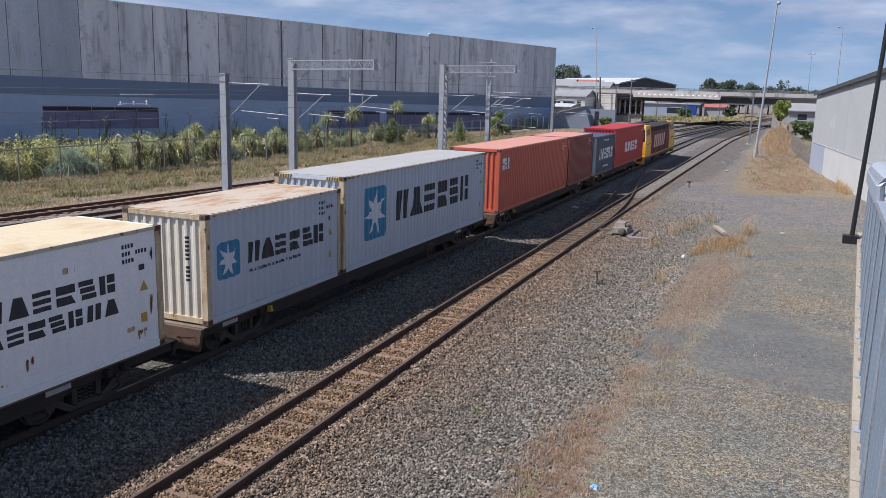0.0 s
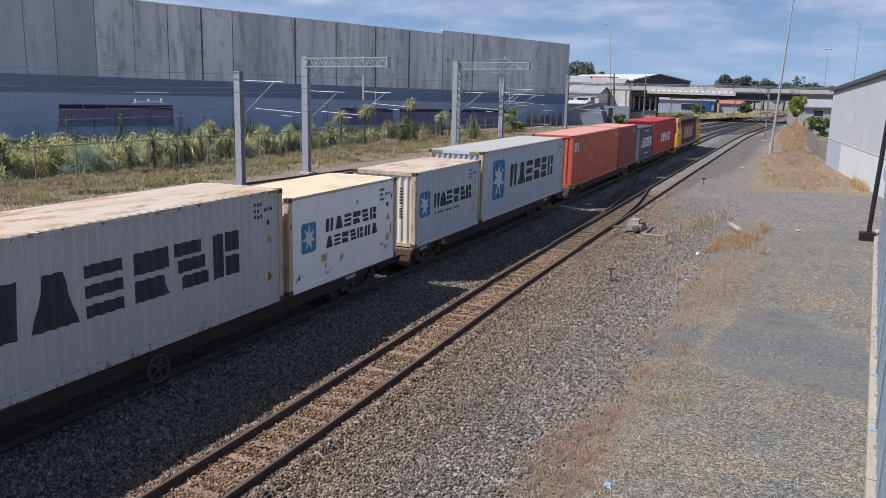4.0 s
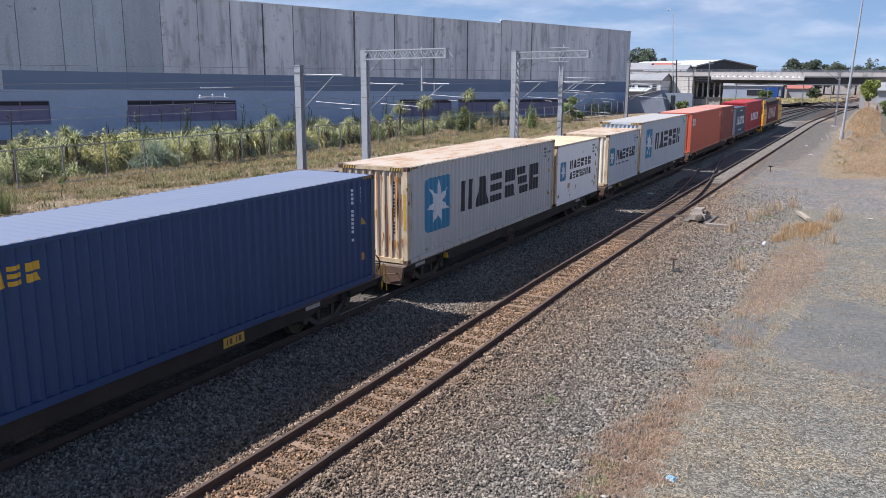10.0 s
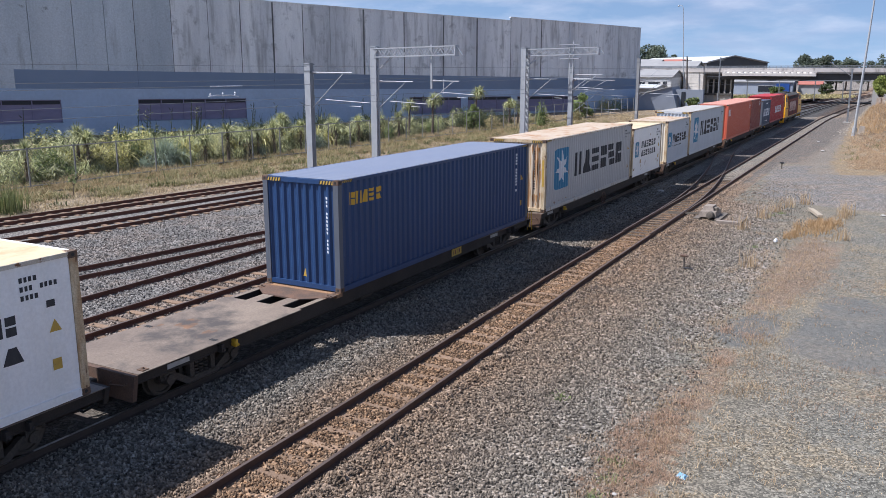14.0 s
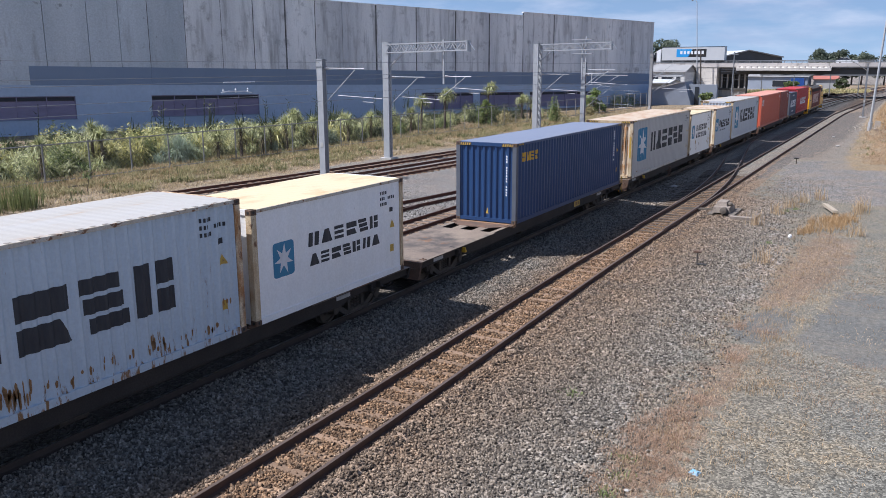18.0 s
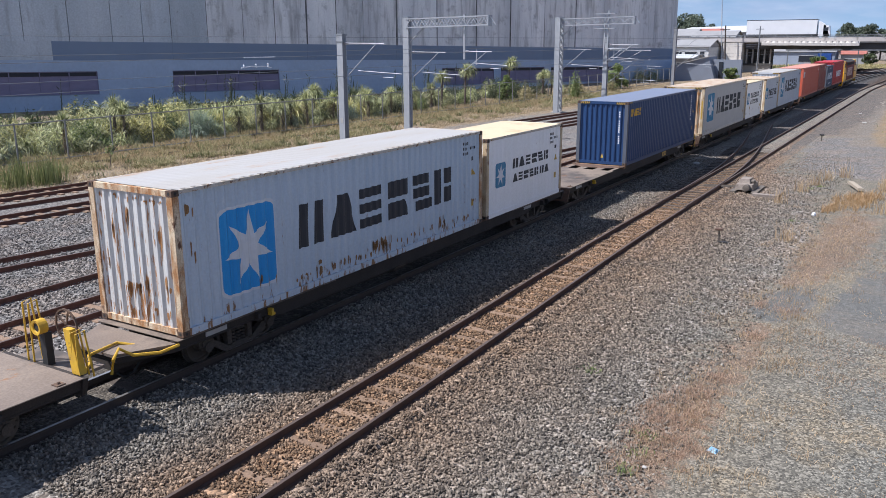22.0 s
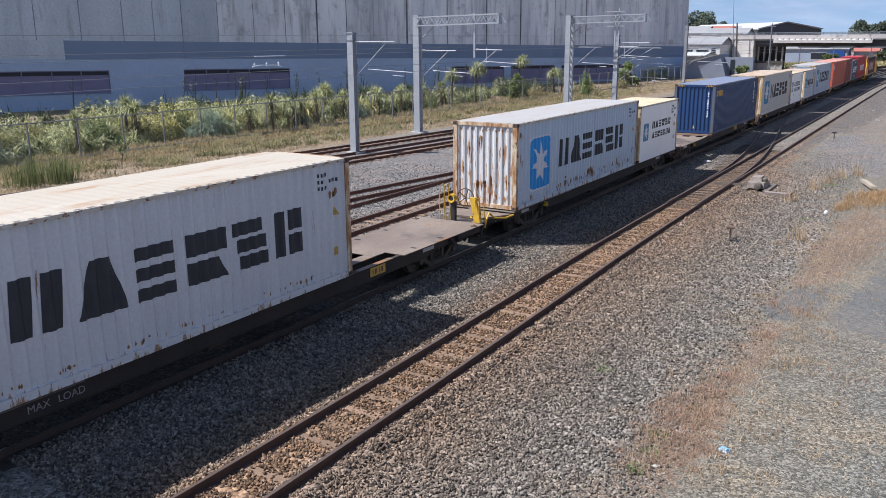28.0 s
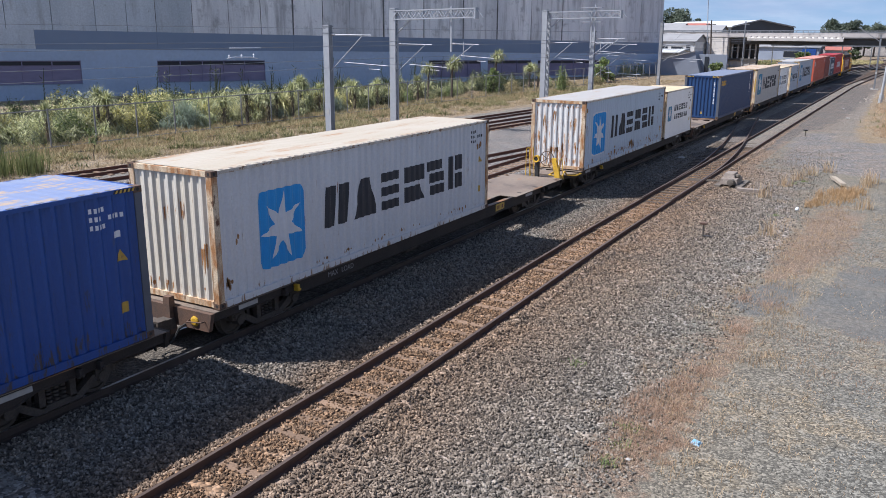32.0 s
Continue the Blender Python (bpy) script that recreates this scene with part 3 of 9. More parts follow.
# ---- loose stones ----
def stones(name, label, boxes, size, z0, m, seed, keep=None):
    """Thousands of small angular stones in one mesh."""
    rng = np.random.default_rng(seed)
    pts = []
    for x0, x1, y0, y1, per in boxes:
        k = int((x1 - x0) * (y1 - y0) * per)
        pts.append(np.stack([rng.uniform(x0, x1, k), rng.uniform(y0, y1, k)], 1))
    p = np.concatenate(pts)
    if keep is not None:
        p = p[keep(p[:, 0], p[:, 1], rng)]
    k = len(p)
    gem = np.array([(1, 0, 0), (0, 1, 0), (-1, 0, 0), (0, -1, 0), (0, 0, 1), (0, 0, -1)], float) * 0.72
    v = gem[None] + rng.uniform(-0.3, 0.3, (k, 6, 3))
    v *= (rng.uniform(0.6, 1.35, (k, 1, 3)) * size)
    ang = rng.uniform(0, math.tau, k)
    tip = rng.uniform(-0.9, 0.9, k)
    c, s = np.cos(tip)[:, None], np.sin(tip)[:, None]
    v[..., 1], v[..., 2] = c * v[..., 1] - s * v[..., 2], s * v[..., 1] + c * v[..., 2]
    c, s = np.cos(ang)[:, None], np.sin(ang)[:, None]
    v[..., 0], v[..., 1] = c * v[..., 0] - s * v[..., 1], s * v[..., 0] + c * v[..., 1]
    v[..., 0] += p[:, 0:1]
    v[..., 1] += p[:, 1:2]
    v[..., 2] += z0 + rng.uniform(0.0, 0.03, (k, 1)) + np.interp(p[:, 0:1], [TRAIN_X - 2.3, TRAIN_X - 1.6, TRAIN_X + 1.25, TRAIN_X + 2.0], [0.0, 0.13, 0.13, 0.0])
    a = np.interp(p[:, 1:2], [q[1] for q in A_LINE], [q[0] for q in A_LINE])
    v[..., 2] += np.interp(p[:, 0:1] - a, [q[0] for q in SHOULDER], [q[1] for q in SHOULDER])
    tris = np.array([(0, 1, 4), (1, 2, 4), (2, 3, 4), (3, 0, 4), (1, 0, 5), (2, 1, 5), (3, 2, 5), (0, 3, 5)])
    f = (tris[None] + 6 * np.arange(k)[:, None, None]).reshape(-1)
    me = bpy.data.meshes.new(name)
    me.vertices.add(6 * k)
    me.vertices.foreach_set("co", v.reshape(-1))
    me.loops.add(len(f))
    me.loops.foreach_set("vertex_index", f)
    me.polygons.add(8 * k)
    me.polygons.foreach_set("loop_start", np.arange(0, len(f), 3))
    me.materials.append(m)
    me.polygons.foreach_set("use_smooth", rng.random(8 * k) < 0.45)
    me.update(calc_edges=True)
    return thing(name, label, "ballast stones", kind="stuff", data=me)


def off_rails(x, y, rng):
    a = np.interp(y, [q[1] for q in A_LINE], [q[0] for q in A_LINE])
    ok = np.ones(len(x), bool)
    for c, sides in ((a, (-1, 1)), (TRAIN_X, (1,))):
        for k in sides:
            ok &= np.abs(x - (c + k * GAUGE / 2)) > 0.07
    ph = np.abs(((y - 2.0) / 0.66 + 0.5) % 1.0 - 0.5) * 0.66
    ok &= ~((np.abs(x - a) < 1.05) & (ph < 0.105) & (rng.random(len(x)) < 0.8))
    ok &= rng.random(len(x)) < np.interp(y, [6, 16, 24, 36, 56], [1.0, 0.8, 0.5, 0.26, 0.0])
    ok &= rng.random(len(x)) < np.interp(x, [4.2, 5.6], [1.0, 0.0])
    return ok


def off_sidings(x, y, rng):
    ok = rng.random(len(x)) < np.interp(y, [9, 22, 40], [1.0, 0.7, 0.0])
    c = np.interp(y, [q[1] for q in C_LINE], [q[0] for q in C_LINE])
    ph = np.abs(((y - 1.0) / 0.66 + 0.5) % 1.0 - 0.5) * 0.66
    ok &= ~((np.abs(x - c) < 1.05) & (ph < 0.12) & (rng.random(len(x)) < 0.8))
    for line in (C_LINE, D_LINE, H_LINE):
        c = np.interp(y, [q[1] for q in line], [q[0] for q in line])
        for k in (-1, 1):
            ok &= np.abs(x - (c + k * GAUGE / 2)) > 0.08
    return ok


def on_yard(x, y, rng):
    clump = np.sin(x * 2.1 + y * 0.7) + np.sin(y * 1.3 - x * 0.8) + np.sin(x * 0.6 + y * 2.3)
    return (rng.random(len(x)) < 0.5 + 0.2 * clump) & (rng.random(len(x)) < np.interp(y, [11, 30, 48], [1.0, 0.5, 0.15]))


stones("ballast_stones", "loose angular grey ballast stones beside the tracks", [(-3.95, 5.6, 6.6, 56, 560)], 0.045, 0.004, BALLAST_ISLAND, 11, off_rails)
stones("siding_stones", "loose grey ballast stones between the sidings", [(-21.0, -6.4, 9, 40, 130)], 0.046, 0.004, SIDING_ISLAND, 13, off_sidings)
stones("yard_stones", "scattered small stones on the yard", [(4.6, 10.6, 10, 20, 90), (4.8, 11.4, 27, 48, 60), (5.4, 10.5, 20, 27, 8)], 0.022, 0.001, YARD_ISLAND, 12, on_yard)

# ---- train: paints ----
RUST = (0.20, 0.085, 0.035)


def paint(name, colour, second, rust_at=0.66, rough=0.5, rust=RUST, stretch=(2.5, 2.5, 0.45), soft=0.05, size=3.0, foot=None):
    return mat(name, colour, rough, second=second, scale=0.9, amount=0.55, fine=0.05, bump=0.0015, bump_scale=18, spots=rust, spot_scale=size, spot_at=rust_at, spot_soft=soft, stretch=stretch, foot=foot)


P_GREY = paint("weathered_light_grey_paint", (0.605, 0.616, 0.626), (0.529, 0.54, 0.551), 0.665, stretch=(2.5, 2.5, 0.3), foot=((0.26, 0.17, 0.10), 0.3))
P_END = paint("rust_streaked_end_paint", (0.64, 0.58, 0.48), (0.50, 0.37, 0.23), 0.49, rust=(0.30, 0.15, 0.065), stretch=(7, 7, 0.12), soft=0.12)
P_END_PALE = paint("rust_spotted_pale_end_paint", (0.60, 0.61, 0.60), (0.56, 0.55, 0.52), 0.56, rust=(0.36, 0.17, 0.06), stretch=(5, 5, 0.4), soft=0.06, foot=((0.32, 0.15, 0.06), 2.2))
P_GREY_DULL = paint("dulled_warm_grey_paint", (0.486, 0.476, 0.462), (0.427, 0.418, 0.403), 0.68, stretch=(2.5, 2.5, 0.3), foot=((0.28, 0.20, 0.13), 0.3))
P_END_CREAM = paint("cream_stained_end_paint", (0.66, 0.64, 0.58), (0.62, 0.55, 0.42), 0.63, rust=(0.36, 0.20, 0.085), stretch=(6, 6, 0.2), soft=0.08)
P_GREY_RUSTY = paint("rust_streaked_light_grey_paint", (0.491, 0.567, 0.637), (0.432, 0.502, 0.567), 0.67, stretch=(3.5, 3.5, 0.4), foot=((0.23, 0.12, 0.05), 0.55))
P_BLUEGREY = paint("faded_blue_grey_paint", (0.486, 0.529, 0.583), (0.421, 0.459, 0.508), 0.69)
P_WHITE = paint("off_white_paint", (0.85, 0.85, 0.85), (0.788, 0.783, 0.756), 0.71)
P_CREAM = paint("yellowed_white_roof_paint", (0.643, 0.526, 0.321), (0.589, 0.492, 0.332), 0.52, rust=(0.46, 0.31, 0.15), stretch=(1.4, 0.7, 1), soft=0.25, size=1.3)
P_ROOF = paint("chalky_white_roof_paint", (0.398, 0.393, 0.38), (0.371, 0.349, 0.309), 0.57, rust=(0.36, 0.22, 0.11), stretch=(1.9, 0.35, 1), soft=0.16, size=1.3)
P_ROOF_CREAM = paint("yellowed_cream_roof_paint", (0.484, 0.437, 0.354), (0.427, 0.373, 0.279), 0.53, rust=(0.36, 0.21, 0.10), stretch=(1.9, 0.35, 1), soft=0.16, size=1.3)
P_ROOF_RUSTY = paint("rust_washed_roof_paint", (0.513, 0.436, 0.349), (0.469, 0.36, 0.24), 0.50, rust=(0.36, 0.19, 0.08), stretch=(1.5, 0.45, 1), soft=0.14, size=1.7)
P_NAVY = paint("navy_blue_paint", (0.0135, 0.0486, 0.144), (0.0113, 0.041, 0.117), 0.80)
P_NAVY_ROOF = paint("sun_faded_blue_roof_paint", (0.16, 0.19, 0.265), (0.185, 0.21, 0.275), 0.70, rust=(0.33, 0.31, 0.30), stretch=(2, 0.5, 1))
P_BLUE = paint("strong_blue_paint", (0.013, 0.0702, 0.292), (0.0119, 0.0518, 0.205), 0.62, rust=(0.035, 0.04, 0.06), soft=0.1, foot=((0.05, 0.045, 0.05), 1.0))
P_BLUE_ROOF = paint("chalky_blue_roof_paint", (0.15, 0.21, 0.40), (0.24, 0.28, 0.38), 0.55, rust=(0.40, 0.31, 0.23), stretch=(2, 0.5, 1))
P_RED = paint("orange_red_paint", (0.52, 0.115, 0.065), (0.46, 0.095, 0.055), 0.76)
P_RED_ROOF = paint("faded_pink_red_roof_paint", (0.58, 0.27, 0.20), (0.52, 0.235, 0.175), 0.74, stretch=(2, 0.5, 1))
P_BROWN = paint("red_brown_paint", (0.238, 0.0486, 0.0378), (0.205, 0.0432, 0.0324), 0.72)
P_SLATE = paint("dark_slate_blue_paint", (0.054, 0.081, 0.13), (0.0486, 0.0648, 0.108), 0.74)
P_CRIMSON = paint("crimson_paint", (0.42, 0.03, 0.035), (0.38, 0.028, 0.03), 0.8)
POST_RUST = mat("rusted_cream_post", (0.58, 0.49, 0.34), 0.8, second=(0.38, 0.25, 0.13), scale=3.0, amount=0.35, fine=0.2, bump=0.003, bump_scale=40, spots=(0.15, 0.075, 0.04), spot_scale=4.0, spot_at=0.60, spot_soft=0.05, stretch=(2, 2, 0.6))
POST_BROWN = mat("heavily_rusted_post", (0.34, 0.165, 0.065), 0.85, second=(0.60, 0.49, 0.34), scale=2.8, amount=0.2, fine=0.25, bump=0.003, bump_scale=40, spots=(0.12, 0.055, 0.03), spot_scale=4.0, spot_at=0.57, spot_soft=0.07, stretch=(2, 2, 0.6))
RAIL_RUSTY = mat("rust_chipped_top_rail", (0.52, 0.50, 0.46), 0.75, second=(0.45, 0.38, 0.28), scale=3.0, amount=0.4, fine=0.15, spots=(0.19, 0.095, 0.05), spot_scale=5.0, spot_at=0.57, spot_soft=0.05, stretch=(2, 1.2, 2))
POST_SLATE = mat("grey_blue_post", (0.10, 0.115, 0.14), 0.6, second=(0.08, 0.09, 0.115), scale=2.0)
CASTING = mat("rusty_corner_casting", (0.15, 0.085, 0.05), 0.85, second=(0.07, 0.05, 0.04), scale=9, fine=0.2)
# dark colour for the shade in the roof's sunken folds
FOLD_SHADE = mat("painted_fold_shade", (0.13, 0.125, 0.125), 0.9, second=(0.22, 0.19, 0.16), scale=6)
LETTER_DARK = mat("near_black_lettering", (0.018, 0.021, 0.03), 0.6, second=(0.035, 0.038, 0.045), scale=5, spots=(0.3, 0.31, 0.33), spot_scale=7, spot_at=0.72, spot_soft=0.03, stretch=(2, 2, 0.6))
LETTER_WHITE = mat("white_lettering", (0.75, 0.76, 0.78), 0.6, second=(0.62, 0.64, 0.66), scale=6)
LETTER_YELLOW = mat("yellow_lettering", (0.62, 0.36, 0.02), 0.6, second=(0.55, 0.32, 0.03), scale=6)
LOGO_BLUE = mat("sky_blue_logo_paint", (0.012, 0.25, 0.60), 0.55, second=(0.018, 0.29, 0.65), scale=2, fine=0.05)
LOGO_BLUE_DULL = mat("dull_blue_logo_paint", (0.03, 0.19, 0.33), 0.55, second=(0.04, 0.21, 0.36), scale=2, fine=0.05)
LOGO_STAR = mat("white_star_paint", (0.66, 0.68, 0.70), 0.55, second=(0.56, 0.58, 0.60), scale=5)
HAZARD_YELLOW = mat("yellow_hazard_paint", (0.54, 0.36, 0.05), 0.65, second=(0.40, 0.25, 0.06), scale=8, spots=(0.24, 0.14, 0.07), spot_scale=10, spot_at=0.6)
PLATE_BROWN = mat("red_brown_number_paint", (0.16, 0.05, 0.03), 0.6, second=(0.11, 0.04, 0.03), scale=8)
HAZARD_BLACK = mat("black_hazard_paint", (0.02, 0.02, 0.02), 0.6)
END_RUN = mat("orange_brown_rust_blot", (0.46, 0.24, 0.09), 0.85, second=(0.30, 0.14, 0.055), scale=9, amount=0.5, fine=0.2)
RUST_RUN = mat("weeping_brown_rust", (0.20, 0.095, 0.035), 0.85, second=(0.33, 0.19, 0.085), scale=9, amount=0.5, fine=0.2)
WAGON_BROWN = mat("dusty_brown_black_wagon_steel", (0.020, 0.017, 0.0155), 0.85, second=(0.044, 0.034, 0.028), scale=1.6, amount=0.6, fine=0.2, bump=0.003, bump_scale=30)
WAGON_RUST = mat("rust_brown_wagon_end", (0.15, 0.083, 0.053), 0.85, second=(0.07, 0.05, 0.04), scale=3, fine=0.2, bump=0.003, bump_scale=30)
DECK_STEEL = mat("worn_dusty_deck_plate", (0.135, 0.104, 0.084), 0.7, second=(0.225, 0.18, 0.14), scale=0.5, amount=0.4, fine=0.16, bump=0.003, bump_scale=25, spots=(0.24, 0.12, 0.055), spot_scale=0.9, spot_at=0.60, spot_soft=0.04, stretch=(1.4, 0.7, 1), stain=((0.068, 0.058, 0.052), 0.5, 0.51, 0.13))
BOGIE = mat("dark_dusty_bogie_iron", (0.05, 0.043, 0.037), 0.85, second=(0.085, 0.068, 0.055), scale=4, fine=0.25, bump=0.004, bump_scale=25)
WHEEL = mat("dark_wheel_iron", (0.085, 0.073, 0.063), 0.6, metal=0.5, second=(0.10, 0.085, 0.07), scale=3)
YELLOW = mat("safety_yellow_paint", (0.62, 0.38, 0.02), 0.55, second=(0.46, 0.27, 0.03), scale=6, spots=(0.12, 0.07, 0.035), spot_scale=8, spot_at=0.60, spot_soft=0.1)
HOSE = mat("black_rubber_hose", (0.02, 0.02, 0.02), 0.7)
STENCIL = mat("faded_stencil_paint", (0.34, 0.335, 0.33), 0.8, second=(0.16, 0.155, 0.15), scale=9)
PLATE_WHITE = mat("grimy_white_plate", (0.42, 0.42, 0.41), 0.7, second=(0.33, 0.32, 0.30), scale=8)

WAYS = (-19.219, -16.76, -14.22, -11.635, -9.031, -6.425, -3.827, -1.243, 1.324, 3.874, 6.411, 8.936, 11.452, 13.963, 16.471, 18.976, 21.478,
        23.976, 26.469, 28.952, 31.422, 33.874, 36.303, 38.705, 41.075, 43.408, 45.704, 47.959, 50.176, 52.355, 54.503, 56.625, 58.734)
DECK = 1.24
TRAIN_THINGS = []
WHEELS = []
HALF = 1.219


# ---- containers ----
def corrugation(a, b, pitch, depth):
    """Break points (along, inwards) of a trapezoid sheet from a to b."""
    n = max(1, round((b - a) / pitch))
    p = (b - a) / n
    rows = []
    for i in range(n):
        s = a + i * p
        rows += [(s, 0.0), (s + 0.26 * p, 0.0), (s + 0.5 * p, depth), (s + 0.76 * p, depth)]
    return rows + [(b, 0.0)]


def depth_at(rows, y):
    return float(np.interp(y, [r[0] for r in rows], [r[1] for r in rows]))


def clip(poly, lo, hi):
    """A polygon of (y, z) cut to lo <= y <= hi."""
    for sign, lim in ((1, lo), (-1, hi)):
        out = []
        for i, q in enumerate(poly):
            p = poly[i - 1]
            a, b = sign * (p[0] - lim), sign * (q[0] - lim)
            if (a >= 0) != (b >= 0):
                k = a / (a - b)
                out.append((lim, p[1] + k * (q[1] - p[1])))
            if b >= 0:
                out.append(q)
        poly = out
        if len(poly) < 3:
            return []
    return poly


def on_side(rows, polys, face_x, proud=0.004):
    """Painted shapes that follow the folds of a side wall."""
    b = Build()
    for poly in polys:
        ys = [p[0] for p in poly]
        cuts = [rows[0][0]] + [r[0] for r in rows[1:-1] if min(ys) < r[0] < max(ys)] + [rows[-1][0]]
        cuts = [min(ys)] + [c for c in cuts if min(ys) < c < max(ys)] + [max(ys)]
        for lo, hi in zip(cuts, cuts[1:]):
            q = clip(poly, lo, hi)
            if q:
                b.face(*[(face_x - depth_at(rows, y) + proud, y, z) for y, z in q])
    return b


def on_end(rows, polys, proud=0.004):
    """Painted shapes on the near end wall: polygons of (x, z)."""
    b = Build()
    for poly in polys:
        xs = [p[0] for p in poly]
        cuts = [min(xs)] + [r[0] for r in rows if min(xs) < r[0] < max(xs)] + [max(xs)]
        for lo, hi in zip(cuts, cuts[1:]):
            q = clip(poly, lo, hi)
            if q:
                b.face(*[(x, 0.03 + depth_at(rows, x) - proud, z) for x, z in q])
    return b


def quad(y0, y1, z0, z1, slant=0.0):
    return [(y0, z0), (y1, z0), (y1 + slant, z1), (y0 + slant, z1)]


def blocks(n, y0, y1, z0, z1):
    """A row of n plain bold shapes, as wide and high as the lettering: one list of polygons a shape."""
    w, h = (y1 - y0) / n, z1 - z0
    out = []
    for i in range(n):
        def q(ya, yb, za, zb, yc=None, yd=None):
            pts = ((ya, za), (yb, za), (yb if yd is None else yd, zb), (ya if yc is None else yc, zb))
            return [(y0 + (i + 0.02 + 0.84 * u) * w, z0 + v * h) for u, v in pts]

        k = (i + n) % 6
        if k == 0:
            out.append([q(0.0, 0.36, 0, 1, 0.08, 0.44), q(0.54, 0.9, 0, 1, 0.62, 0.98)])
        elif k == 1:
            out.append([q(0.0, 1.0, 0, 1.0, 0.3, 0.7)])
        elif k == 2:
            out.append([q(0.0, 0.9, 0.0, 0.24), q(0.0, 0.9, 0.38, 0.62), q(0.0, 0.9, 0.76, 1.0)])
        elif k == 3:
            out.append([q(0.0, 1.0, 0.56, 1.0), q(0.0, 1.0, 0.0, 0.44, 0.0, 0.8)])
        elif k == 4:
            out.append([q(0.0, 0.84, 0.72, 1.0), q(0.08, 0.92, 0.36, 0.64), q(0.16, 1.0, 0.0, 0.28)])
        else:
            out.append([q(0.0, 0.34, 0, 1), q(0.46, 0.9, 0.55, 1.0), q(0.46, 0.9, 0.0, 0.45)])
    return out


def star(cy, cz, ry, rz):
    out = []
    for i in range(7):
        a = math.pi / 2 + math.tau * i / 7 + 0.08
        pts = [(cy, cz)]
        for da, r in ((-math.pi / 7, 0.4), (0, 1.0), (math.pi / 7, 0.4)):
            pts.append((cy - math.cos(a + da) * r * ry, cz + math.sin(a + da) * r * rz))
        out.append(pts)
    return out


def rust_runs(c, rows, spots, seed):
    """Rust that weeps down a side wall: clusters of thin uneven streaks at (along, top, width, drop, count)."""
    r = random.Random(seed)
    polys = []
    for y, z, w, drop, n in spots:
        for _ in range(n):
            ya, za, wa = y + r.uniform(0, w), z - r.uniform(0, drop * 0.45), r.uniform(0.012, 0.05)
            d = drop * r.uniform(0.25, 1.0) * 0.6
            polys.append([(ya, za - d), (ya + wa * 0.5, za - d * 1.1), (ya + wa, za - d * 0.8), (ya + wa * 1.1, za - 0.02), (ya + wa * 0.4, za + 0.02), (ya - wa * 0.2, za - 0.03)])
    return tagged(part("rust_staining", on_side(rows, polys, 1.195, 0.0065), RUST_RUN, c, "brown rust streaks"), kind="stuff")


def end_rust(c, spots, seed):
    """Rust blots with drips on the near end wall: (x, z, width, drop, count)."""
    r = random.Random(seed)
    polys = []
    for x, z, w, drop, n in spots:
        for _ in range(n):
            xa, za, wa, d = x + r.uniform(0, w), z - r.uniform(0, drop * 0.5), r.uniform(0.015, 0.045), drop * r.uniform(0.2, 0.8)
            polys.append([(xa - wa * 0.2, za - 0.02), (xa, za - d * 0.8), (xa + wa * 0.4, za - d), (xa + wa, za - d * 0.6), (xa + wa * 1.1, za - 0.01), (xa + wa * 0.5, za + 0.02)])
    rows = corrugation(-1.08, 1.08, 0.24, 0.045)
    return tagged(part("end_staining", on_end(rows, [q[::-1] for q in polys if max(p[0] for p in q) < 1.04 and min(p[0] for p in q) > -1.04], 0.0065), END_RUN, c, "orange-brown rust blots"), kind="stuff")


def rounded(y0, y1, z0, z1, r):
    pts = []
    for cy, cz, a0 in ((y1 - r, z0 + r, -90), (y1 - r, z1 - r, 0), (y0 + r, z1 - r, 90), (y0 + r, z0 + r, 180)):
        for k in range(4):
            a = radians(a0 + 30 * k)
            pts.append((cy + r * math.cos(a), cz + r * math.sin(a)))
    return pts


